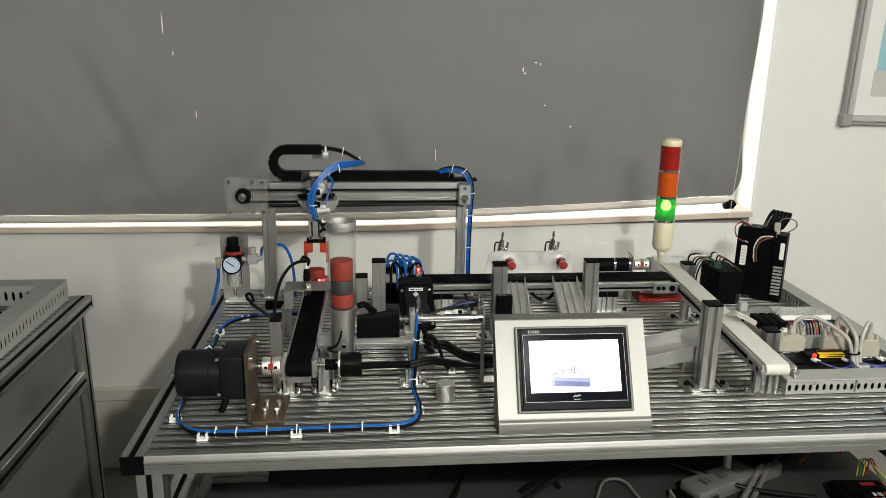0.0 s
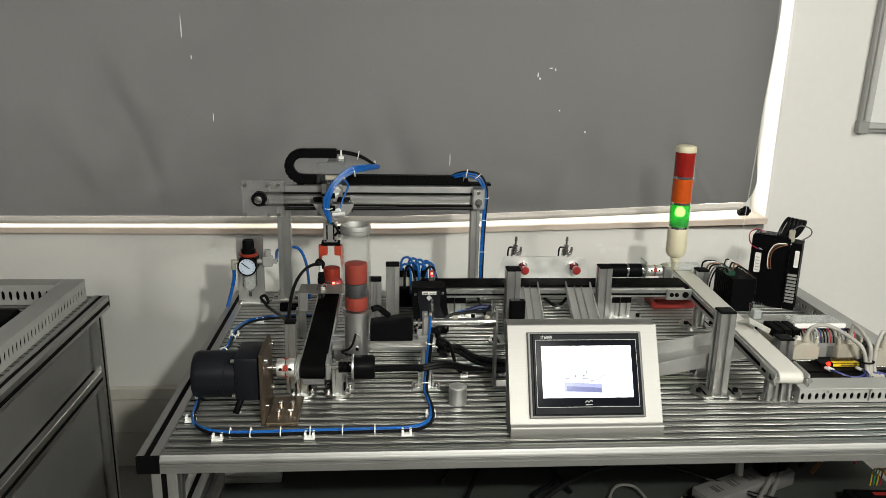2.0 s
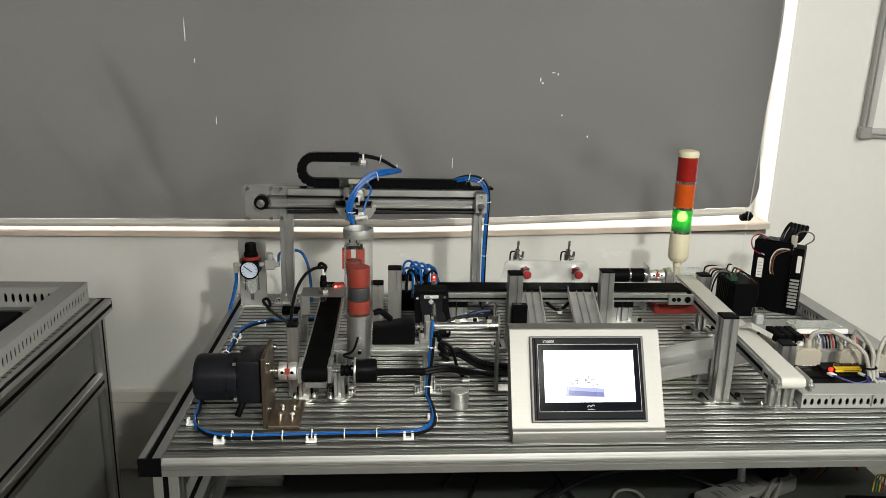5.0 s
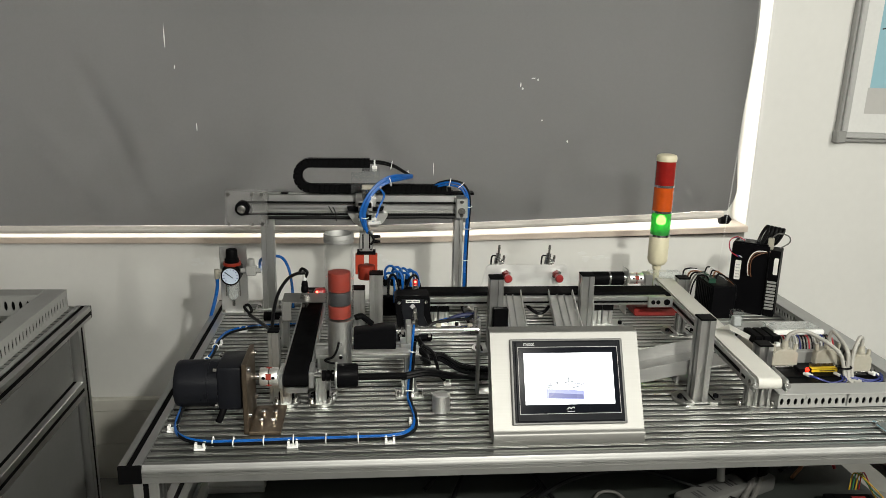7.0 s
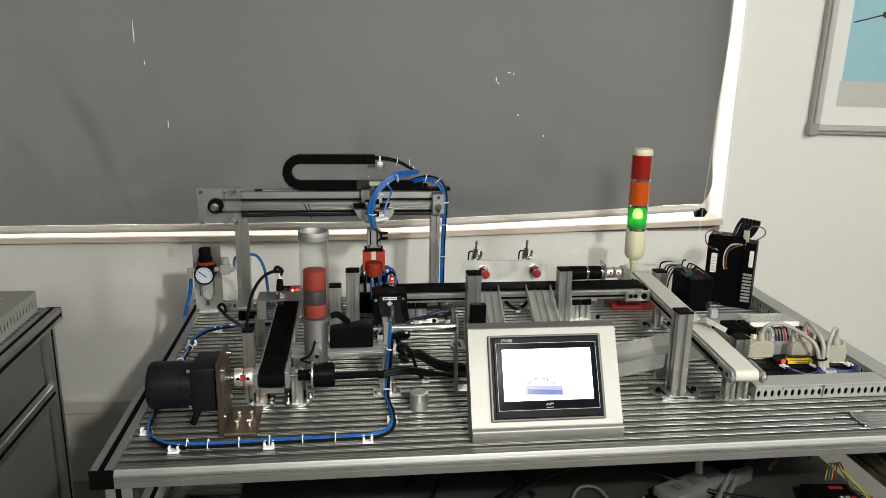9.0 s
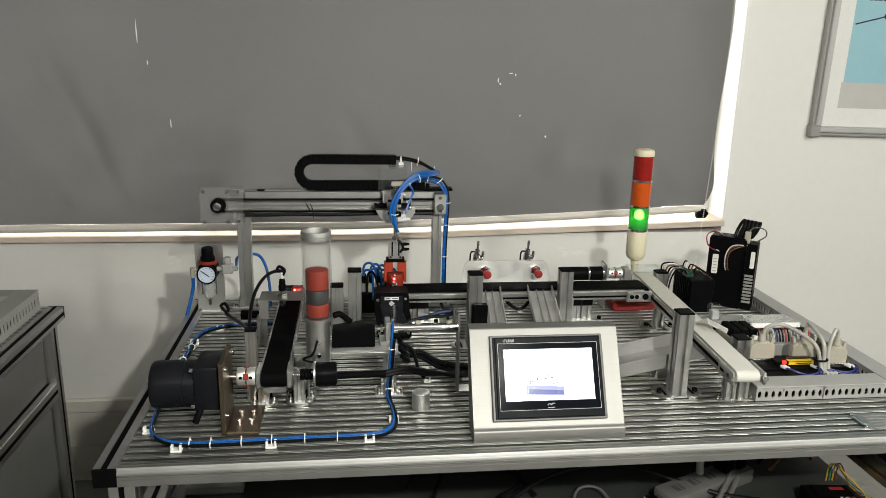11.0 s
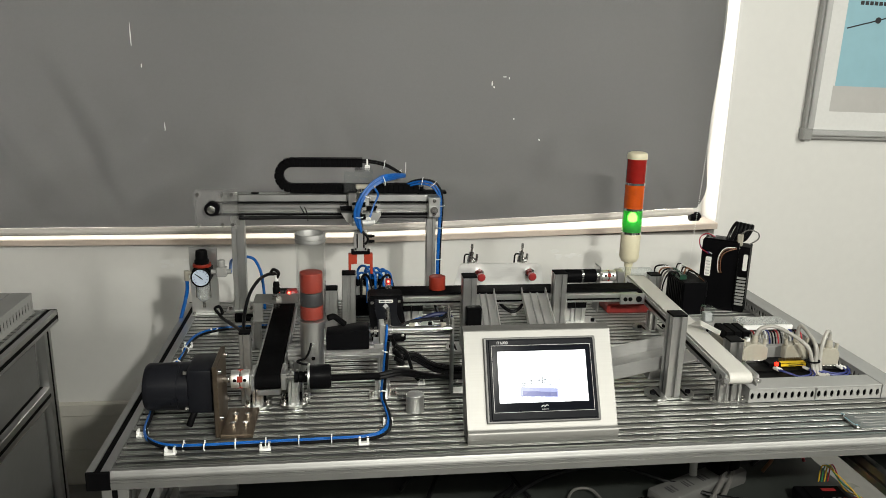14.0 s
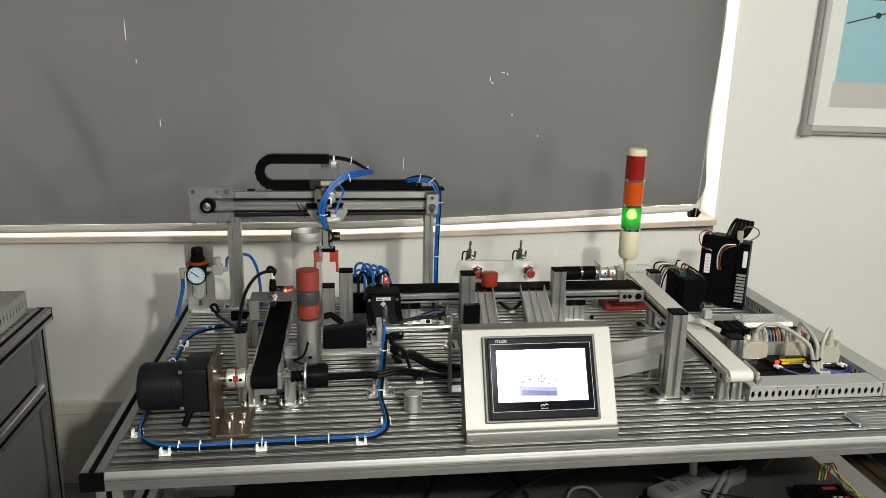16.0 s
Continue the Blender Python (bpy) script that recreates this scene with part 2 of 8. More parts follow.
def solo(name, bm, material, label, category="", group="", kind="", base=(0, 0, 0), smooth=True):
    """A thing that is one mesh; its origin lies at base."""
    bmesh.ops.translate(bm, vec=-Vector(base), verts=bm.verts)
    ob = part(name, bm, material, None, "", smooth)
    ob.location = base
    return tagged(ob, label, category, group, kind)


def box(bm, x0, x1, y0, y1, z0, z1, bev=0.0, m=None, seg=1):
    made = bmesh.ops.create_cube(bm, size=1.0)["verts"]
    for v in made:
        v.co = Vector(((x0 + x1) / 2 + v.co.x * (x1 - x0), (y0 + y1) / 2 + v.co.y * (y1 - y0), (z0 + z1) / 2 + v.co.z * (z1 - z0)))
    faces = set(f for v in made for f in v.link_faces)
    if bev:
        edges = set(e for v in made for e in v.link_edges)
        out = bmesh.ops.bevel(bm, geom=list(edges), offset=bev, segments=seg, affect="EDGES", profile=0.5)
        made = list(set(v for v in made if v.is_valid) | set(out["verts"]))
    if m is not None:
        bmesh.ops.transform(bm, matrix=m, verts=made)
    return bm


def cyl(bm, p0, p1, r, r2=None, seg=24, caps=True, bev=0.0):
    p0, p1 = Vector(p0), Vector(p1)
    d = p1 - p0
    m = Matrix.Translation((p0 + p1) / 2) @ d.to_track_quat("Z", "Y").to_matrix().to_4x4()
    made = bmesh.ops.create_cone(bm, cap_ends=caps, segments=seg, radius1=r, radius2=r if r2 is None else r2, depth=d.length, matrix=m)
    if bev:
        rim = [e for e in set(e for v in made["verts"] for e in v.link_edges) if any(len(f.verts) > 4 for f in e.link_faces)]
        bmesh.ops.bevel(bm, geom=rim, offset=bev, segments=2, affect="EDGES", profile=0.5)
    return bm


def lathe(bm, profile, base, axis="z", seg=32):
    """Turn (radius, height) pairs about an axis through base."""
    rings = []
    b = Vector(base)
    for r, h in profile:
        ring = []
        for i in range(seg):
            a = 2 * math.pi * i / seg
            u, w = r * math.cos(a), r * math.sin(a)
            co = {"z": (u, w, h), "x": (h, u, w), "y": (u, h, w)}[axis]
            ring.append(bm.verts.new(b + Vector(co)))
        rings.append(ring)
    for a, c in zip(rings, rings[1:]):
        for i in range(seg):
            bm.faces.new((a[i], a[(i + 1) % seg], c[(i + 1) % seg], c[i]))
    for ring, r in ((rings[0], profile[0][0]), (rings[-1], profile[-1][0])):
        if r > 1e-6:
            bm.faces.new(ring)
    return bm


def smooth_path(pts, n=6):
    pts = [Vector(p) for p in pts]
    ext = [pts[0] * 2 - pts[1]] + pts + [pts[-1] * 2 - pts[-2]]
    out = []
    for i in range(1, len(ext) - 2):
        a, b, c, d = ext[i - 1:i + 3]
        for k in range(n):
            t = k / n
            out.append(0.5 * ((2 * b) + (c - a) * t + (2 * a - 5 * b + 4 * c - d) * t * t + (3 * b - a - 3 * c + d) * t ** 3))
    out.append(pts[-1])
    return out


def hose(bm, pts, r, seg=8, n=6, smooth=True):
    """Sweep a round section along a curve through the points."""
    path = smooth_path(pts, n) if smooth else [Vector(p) for p in pts]
    rings = []
    up = Vector((0, 0, 1))
    prev = None
    for i, p in enumerate(path):
        d = (path[min(i + 1, len(path) - 1)] - path[max(i - 1, 0)]).normalized()
        side = d.cross(up) if prev is None else prev - d * prev.dot(d)
        if side.length < 1e-4:
            side = d.cross(Vector((1, 0, 0)))
        side.normalize()
        prev = side
        nrm = side.cross(d)
        rings.append([bm.verts.new(p + r * (math.cos(2 * math.pi * k / seg) * side + math.sin(2 * math.pi * k / seg) * nrm)) for k in range(seg)])
    for a, b in zip(rings, rings[1:]):
        for k in range(seg):
            bm.faces.new((a[k], a[(k + 1) % seg], b[(k + 1) % seg], b[k]))
    bm.faces.new(rings[0])
    bm.faces.new(rings[-1])
    return bm


def prism(bm, outline, axis, a, b, m=None):
    """Push a flat outline along an axis from a to b. The outline's two numbers are the other two axes in order."""
    def at(u, v, w):
        return {"x": (w, u, v), "y": (u, w, v), "z": (u, v, w)}[axis]
    lo = [bm.verts.new(at(u, v, a)) for u, v in outline]
    hi = [bm.verts.new(at(u, v, b)) for u, v in outline]
    n = len(outline)
    for i in range(n):
        bm.faces.new((lo[i], lo[(i + 1) % n], hi[(i + 1) % n], hi[i]))
    bm.faces.new(lo)
    bm.faces.new(hi)
    if m is not None:
        bmesh.ops.transform(bm, matrix=m, verts=lo + hi)
    return bm


def slot_outline(w, h, slots_w=1, slots_h=1, slot=0.008, deep=0.007):
    """The section of a T-slot extrusion, w by h, centred, with open slots on its sides."""
    def side(length, n):
        step = length / n
        pts = []
        for i in range(n):
            c = -length / 2 + step * (i + 0.5)
            pts += [(c - slot / 2, 0.0), (c - slot / 2, 0.002), (c - slot * 0.8, 0.003), (c - slot * 0.4, deep), (c + slot * 0.4, deep), (c + slot * 0.8, 0.003), (c + slot / 2, 0.002), (c + slot / 2, 0.0)]
        return pts
    c = 0.0012
    out = [(-w / 2 + c, -h / 2)] + [(a, -h / 2 + d) for a, d in side(w, slots_w)] + [(w / 2 - c, -h / 2), (w / 2, -h / 2 + c)]
    out += [(w / 2 - d, a) for a, d in side(h, slots_h)] + [(w / 2, h / 2 - c), (w / 2 - c, h / 2)]
    out += [(-a, h / 2 - d) for a, d in side(w, slots_w)] + [(-w / 2 + c, h / 2), (-w / 2, h / 2 - c)]
    out += [(-w / 2 + d, -a) for a, d in side(h, slots_h)] + [(-w / 2, -h / 2 + c)]
    return out


def rail(bm, axis, a, b, u, v, w=0.03, h=0.03, sw=1, sh=1, m=None):
    """A T-slot extrusion along an axis; u, v: its centre in the other two axes."""
    return prism(bm, [(u + p, v + q) for p, q in slot_outline(w, h, sw, sh)], axis, a, b, m)


def screw(bm, p, axis="z", r=0.0035, h=0.004):
    p = Vector(p)
    d = {"x": Vector((1, 0, 0)), "y": Vector((0, 1, 0)), "z": Vector((0, 0, 1)), "-y": Vector((0, -1, 0)), "-x": Vector((-1, 0, 0))}[axis]
    cyl(bm, p, p + d * h, r, seg=12)
    cyl(bm, p + d * h, p + d * (h + 0.0006), r * 0.5, seg=6)
    return bm


def words(parent, name, text, size, m, material, depth=0.0003):
    """Raised lettering in the built-in font, as a mesh under its thing."""
    cu = bpy.data.curves.new(name, "FONT")
    cu.body, cu.size, cu.extrude = text, size, depth
    cu.align_x = "LEFT"
    tmp = bpy.data.objects.new(name, cu)
    me = bpy.data.meshes.new_from_object(tmp)
    bpy.data.objects.remove(tmp)
    me.transform(Matrix.Translation(-origin(parent)) @ m)
    me.materials.clear()
    me.materials.append(material)
    ob = new(name, me)
    ob.parent = parent
    return ob

# ---- the room ----
X0, X1, Y0, Y1, ZC = -2.6, 3.7, -3.6, 1.32, 2.52   # inner faces of the room
WX0, WX1, WZ0, WZ1 = -1.75, 1.603, 0.838, 2.25      # the window's opening


def sill_top(x):
    """The height of the window sill, which rises a little towards its right end."""
    return 0.8440 + 0.0335 * (max(0.0, x - 0.35) / 1.1) ** 1.1


def build_room():
    bm = bmesh.new()
    box(bm, X0 - 0.2, X1 + 0.2, Y0 - 0.2, 1.72, -0.12, 0.0)
    solo("floor", bm, FLOOR, "grey tiled floor in shadow", kind="structure")
    bm = bmesh.new()
    box(bm, X0 - 0.2, X1 + 0.2, Y0 - 0.2, 1.72, ZC, ZC + 0.12)
    solo("ceiling", bm, UNSEEN_GREY, "unseen ceiling, dark grey to cut bounced light", kind="structure")
    bm = bmesh.new()
    T = Y1 + 0.18
    box(bm, X0 - 0.2, WX0, Y1, T, 0, ZC)
    box(bm, WX1, X1 + 0.2, Y1, T, 0, ZC)
    box(bm, WX0, WX1, Y1, T, 0, WZ0)
    box(bm, WX0, WX1, Y1, T, WZ1, ZC)
    wall = solo("wall_north", bm, WALL, "white painted wall with flaking patches under the window", kind="structure")
    # These three walls stay unseen; their dark grey deepens shadows and reflections.
    for n, b in (("wall_south", (X0 - 0.2, X1 + 0.2, Y0 - 0.2, Y0)), ("wall_west", (X0 - 0.2, X0, Y0, Y1)), ("wall_east", (X1, X1 + 0.2, Y0, Y1))):
        bm = bmesh.new()
        box(bm, *b, 0, ZC)
        solo(n, bm, UNSEEN_GREY, "unseen wall, dark grey to cut bounced light", kind="structure")
    bm = bmesh.new()
    box(bm, X0, X1, Y1 - 0.024, Y1 - 0.001, 0.252, 0.297, 0.004)
    solo("trim", bm, SKIRT, "cream ledge running along the foot of the wall", kind="structure")
    bm = bmesh.new()
    box(bm, X0, X1, Y1 - 0.014, Y1 - 0.001, 0.13, 0.252, 0.002)
    box(bm, X0, X1, Y1 - 0.012, Y1 - 0.001, 0.0, 0.129, 0.002)
    solo("baseboard", bm, SKIRT, "cream painted skirting under the ledge", kind="structure")
    # window with its frame, glass and sill; the daylight lies behind it
    win = thing("window_1", (0, Y1 + 0.1, WZ0), "white-framed window behind a drawn blind, bright with daylight", "", kind="structure")
    bm = bmesh.new()
    yf = Y1 + 0.11
    for a, b in ((WX0, WX0 + 0.035), (-0.12, -0.07), (WX1 - 0.035, WX1)):
        box(bm, a, b, yf, yf + 0.04, WZ0 + 0.045, WZ1, 0.003)
    box(bm, WX0, WX1, yf, yf + 0.04, WZ0 + 0.002, WZ0 + 0.045, 0.003)
    part("window_frame", bm, MOUNT, win)
    for a, b in ((WX0 + 0.035, -0.12), (-0.07, WX1 - 0.035)):
        bm = bmesh.new()
        box(bm, a, b, yf + 0.016, yf + 0.021, WZ0 + 0.045, WZ1)
        part("pane", bm, ACRYLIC, win).visible_shadow = False
    bm = bmesh.new()
    n = 30
    rows = []
    for i in range(n + 1):
        x = WX0 - 0.02 + (WX1 - 0.001 - WX0 + 0.02) * i / n
        z = sill_top(x)
        rows.append([bm.verts.new((x, yy, zz)) for yy, zz in ((Y1 - 0.022, z - 0.020), (Y1 - 0.022, z - 0.003), (Y1 - 0.019, z), (Y1 + 0.108, z), (Y1 + 0.108, z - 0.020))])
    for a, b in zip(rows, rows[1:]):
        for k in range(5):
            bm.faces.new((a[k], a[(k + 1) % 5], b[(k + 1) % 5], b[k]))
    bm.faces.new(rows[0])
    bm.faces.new(rows[-1])
    part("window_sill", bm, SILL, win, "warm white painted sill")
    bm = bmesh.new()
    box(bm, WX0 - 0.4, WX1 + 0.4, Y1 + 0.34, Y1 + 0.345, WZ0 - 0.5, WZ1 + 0.3)
    solo("backdrop", bm, DAY, "bright daylight outside the window", kind="structure")
    # flaked paint on the wall
    rnd = random.Random(4)
    for cx, cz, n in ((1.09, 0.775, 9), (1.30, 0.77, 5), (-0.17, 0.76, 4), (0.42, 0.77, 3)):
        bm = bmesh.new()
        for f in range(n):
            x, z = cx + rnd.uniform(-0.05, 0.05), cz + rnd.uniform(-0.018, 0.01)
            k = rnd.randint(5, 8)
            r = rnd.uniform(0.006, 0.016)
            prism(bm, [(x + r * rnd.uniform(0.6, 1.3) * math.cos(2 * math.pi * i / k), z + 0.6 * r * rnd.uniform(0.5, 1.2) * math.sin(2 * math.pi * i / k)) for i in range(k)], "y", Y1 - 0.0004 - 0.00012 * f, Y1 + 0.001 + 0.0001 * f)
        part("paint_flake", bm, CEIL, wall)


def build_blind():
    """The drawn roller blind: cloth with soft folds, hem bar, end cap, bead chain."""
    yb, xl, xr, zt = 1.25, -1.9, 1.524, 2.30
    t = thing("roller_blind", (0, yb, zt), "dark grey fabric roller blind, drawn down, with small white scuffs", "blind")
    # soft creases in the cloth: from, to, depth, width
    CREASES = ((-0.53, 1.42, -0.305, 0.905, 0.016, 0.035), (-0.70, 1.25, -0.47, 0.905, 0.010, 0.03), (-0.665, 0.922, -0.42, 0.914, -0.003, 0.007), (-0.45, 0.914, -0.31, 0.919, -0.003, 0.006),
               (0.30, 1.30, 0.46, 0.92, 0.008, 0.04), (1.02, 1.28, 0.86, 0.93, 0.010, 0.045), (1.25, 1.15, 1.40, 0.94, 0.012, 0.035))

    def foot(x):
        """The height of the cloth's lower edge, which climbs towards the right."""
        return 0.891 + 0.004 * max(0.0, min(1.0, x + 0.7)) + 0.0434 * max(0.0, x - 0.35) ** 1.25

    def cloth(x, v):
        """The cloth at x and at the share v of its height; the right edge curls a little, soft slanting folds hang in it."""
        zz = foot(x) + (zt - foot(x)) * v
        hang = min(1.0, v / 0.1)
        low = math.exp(-((zz - 1.02) / 0.22) ** 2) * min(1.0, max(0.0, (v - 0.012) / 0.09))
        y = yb + 0.018 * math.sin(x * 3.4 + zz * 2) * (0.5 * hang + low)
        y += 0.020 * low * math.sin((x - zz * 0.9) * 16) * math.exp(-((x + 0.25) / 0.35) ** 2)
        y += 0.018 * low * math.sin((x + zz * 1.3) * 9) * math.exp(-((x - 0.85) / 0.4) ** 2)
        y += 0.010 * hang * noise.noise(Vector((x * 3.0, zz * 4, 0.3))) + 0.003 * hang * noise.noise(Vector((x * 11.0, zz * 6, 4.3)))
        for ax, az, bx, bz, depth, wide in CREASES:
            ln = math.hypot(bx - ax, bz - az)
            ux, uz = (bx - ax) / ln, (bz - az) / ln
            d = (x - ax) * uz - (zz - az) * ux
            s = ((x - ax) * ux + (zz - az) * uz) / ln
            fade = max(0.0, min(1.0, (s + 0.1) * 2.0)) * max(0.0, min(1.0, (1.05 - s) * 6.0))
            y += depth * fade * math.exp(-(d / wide) ** 2)
        edge = max(0.0, (x - 1.44) / 0.075)
        y -= 0.010 * edge * edge * (0.5 + 0.5 * math.sin(zz * 9))
        xx = x
        if v < 0.06:
            xx -= 0.030 * (1 - v / 0.06) ** 2 * max(0, (x - 1.40) / 0.115)
        return Vector((xx, y, zz))

    bm = bmesh.new()
    nx, nz = 260, 130
    grid = [[bm.verts.new(cloth(xl + (xr - xl) * i / nx, j / nz)) for j in range(nz + 1)] for i in range(nx + 1)]
    faces = []
    for i in range(nx):
        for j in range(nz):
            faces.append(bm.faces.new((grid[i][j], grid[i + 1][j], grid[i + 1][j + 1], grid[i][j + 1])))
    bmesh.ops.solidify(bm, geom=faces, thickness=0.0015)
    part("cloth", bm, BLIND, t)
    hem = bmesh.new()
    n = 40
    pts = []
    for i in range(n + 1):
        x = xl + (1.485 - xl) * i / n
        pts.append((x, yb + 0.001, foot(x) - 0.012 ))
    hose(hem, pts, 0.012, seg=10, smooth=False)
    h = part("hem_bar", hem, HEM, t, "pale hem bar along the bottom")
    bm = bmesh.new()
    e = Vector(pts[-1]) - Vector((0, 0, 0.017))
    cyl(bm, e - Vector((0.008, 0, 0)), e + Vector((0.022, 0, 0)), 0.0155, seg=16, bev=0.002)
    cyl(bm, e + Vector((0.022, 0, 0)), e + Vector((0.030, 0, 0)), 0.006, seg=12)
    part("end_cap", bm, BLACK_METAL, h, "dark hem end cap")
    bm = bmesh.new()
    cyl(bm, (xl, yb + 0.02, zt + 0.02), (xr + 0.02, yb + 0.02, zt + 0.02), 0.024)
    part("roller", bm, PRINT, t)
    # bead chains
    for cx, top, bot, lean in ((1.517, zt, 0.70, -0.035), (1.566, zt, 0.90, 0.0)):
        bm = bmesh.new()
        z = top
        while z > bot:
            f = (top - z) / (top - bot)
            bmesh.ops.create_icosphere(bm, subdivisions=1, radius=0.0019, matrix=Matrix.Translation((cx + lean * max(0, f - 0.55) * 2.2, yb - 0.016, z)))
            z -= 0.0062
        part("bead_chain", bm, NYLON, t, "white bead chain")
    # scuffs in the cloth
    rnd = random.Random(2)
    for x, z, l, w in ((-0.244, 1.449, 0.075, 0.0016), (-0.221, 1.365, 0.02, 0.0016), (-0.166, 1.191, 0.028, 0.0014), (0.800, 1.332, 0.016, 0.0022), (0.806, 1.322, 0.008, 0.003), (0.838, 1.353, 0.004, 0.006), (0.852, 1.349, 0.010, 0.0028), (0.953, 1.165, 0.01, 0.003), (0.539, 1.079, 0.05, 0.0012), (0.868, 1.229, 0.005, 0.003)):
        bm = bmesh.new()
        k = 8
        prism(bm, [(x + w * rnd.uniform(0.5, 1.2) * math.cos(2 * math.pi * i / k), z + 0.5 * l * rnd.uniform(0.6, 1.1) * math.sin(2 * math.pi * i / k)) for i in range(k)], "y", 0, 0.0012)
        at = cloth(x, (z - foot(x)) / (zt - foot(x))).y
        bmesh.ops.translate(bm, vec=(0, at - 0.0022, 0), verts=bm.verts)
        part("scuff", bm, NYLON, t, "white scuff in the cloth")


def build_picture():
    m = pose(1.863, Y1 - 0.001, 1.168, 0, 1.0, 0)
    t = thing("framed_picture", (1.872, Y1, 1.182), "silver-grey framed pale blue poster with a white mount, on the wall", "picture")
    W, Hh = 0.72, 0.95

    def flat(x0, x1, z0, z1, d0, d1, bev=0.0):
        bm = bmesh.new()
        box(bm, x0, x1, -d1, -d0, z0, z1, bev, m)
        return bm
    fw = 0.032
    lip = 0.012
    for a, b in (((0, W, 0, lip), (lip, W - lip, lip, fw)), ((0, W, Hh - lip, Hh), (lip, W - lip, Hh - fw, Hh - lip)), ((0, lip, lip, Hh - lip), (lip, fw, fw, Hh - fw)), ((W - lip, W, lip, Hh - lip), (W - fw, W - lip, fw, Hh - fw))):
        bar = part("frame_bar", flat(*b, 0.0, 0.03, 0.004), FRAME_GREY, t)
        # The darker lip draws the frame's drop shadow as a solid edge.
        part("outer_lip", flat(*a, 0.0, 0.022, 0.003), DUCT, bar, "dark lip that stands for the frame's drop shadow")
    for a in ((-0.004, 0.03, -0.004, 0.036), (W - 0.03, W + 0.004, -0.004, 0.036)):
        part("frame_corner", flat(*a, 0.0, 0.0325, 0.004), DUCT, t)
    part("mount", flat(fw, W - fw, fw, Hh - fw, 0.001, 0.012), MOUNT, t)
    part("print", flat(0.092, W - 0.09, 0.175, Hh - 0.1, 0.012, 0.0126), ART_BLUE, t, "pale blue printed area")
    part("print", flat(0.086, W - 0.09, 0.092, 0.175, 0.012, 0.0124), ART_GREY, t, "pale grey printed area")
    bm = bmesh.new()
    hose(bm, [m @ Vector(p) for p in ((0.10, -0.0128, 0.358), (0.20, -0.0128, 0.385), (0.36, -0.0128, 0.43))], 0.0022, 6)
    cyl(bm, m @ Vector((0.205, -0.012, 0.386)), m @ Vector((0.205, -0.0145, 0.386)), 0.010, seg=14)
    part("printed_line", bm, CHARCOAL, t, "dark printed arm line")
    bm = bmesh.new()
    for i in range(6):
        box(bm, 0.135 + i * 0.016, 0.147 + i * 0.016, -0.0132, -0.0126, 0.432, 0.444, 0, m)
    part("printed_bar", bm, CHARCOAL, t, "dark bars of small print")


def build_light_stem(x, y, z):
    t = thing("unseen_light_stem", (x, y, ZC), "white stem above an unseen room light", "ceiling light", "ceiling lights")
    bm = bmesh.new()
    cyl(bm, (x, y, ZC - 0.03), (x, y, ZC - 0.0005), 0.06, seg=24, bev=0.004)
    part("rose", bm, CEIL, t)
    bm = bmesh.new()
    cyl(bm, (x, y, z + 0.18), (x, y, ZC - 0.03), 0.008, seg=10)
    part("stem", bm, CEIL, t)


build_room()
build_blind()
build_picture()
build_light_stem(0.77, -1.40, 1.84)
build_light_stem(2.60, -2.00, 2.28)
# Stem for the added left fill.
build_light_stem(-0.36, -2.30, 2.25)
# Unseen housing that goes with the added overhead fill.
fill_panel = thing("fill_light_panel", (2.2, -0.9, ZC), "flat white panel added at the ceiling for an unseen soft fill light", "ceiling light", "ceiling lights")
bm = bmesh.new()
box(bm, 1.6, 2.8, -1.2, -0.6, ZC - 0.034, ZC - 0.0005, 0.004)
part("frame", bm, CEIL, fill_panel)

# ---- the benches ----
TZ = 0.80            # top of the bench
PITCH = 0.0207       # slot to slot


def top_board(bm, x0, x1, y, n, z=TZ):
    """One extruded board of the bench top with n open slots."""
    out = [(y + 0.0003, z - 0.024)]
    out.append((y + 0.0003, z))
    for i in range(n):
        a = y + i * PITCH
        s = a + PITCH * 0.38
        g = a + PITCH * 0.10
        out += [(g - 0.0010, z), (g - 0.0007, z - 0.0022), (g + 0.0007, z - 0.0022), (g + 0.0010, z), (s - 0.0004, z), (s, z - 0.0004), (s, z - 0.0013), (s - 0.0035, z - 0.0022), (s - 0.0035, z - 0.018), (s + 0.0100, z - 0.018), (s + 0.0100, z - 0.0022), (s + 0.0074, z - 0.0013), (s + 0.0074, z - 0.0004), (s + 0.0078, z), (s + 0.0095, z), (s + 0.0097, z - 0.0005), (s + 0.0120, z - 0.0005), (s + 0.0122, z)]
    out += [(y + n * PITCH - 0.0003, z), (y + n * PITCH - 0.0003, z - 0.024)]
    return prism(bm, out, "x", x0, x1)


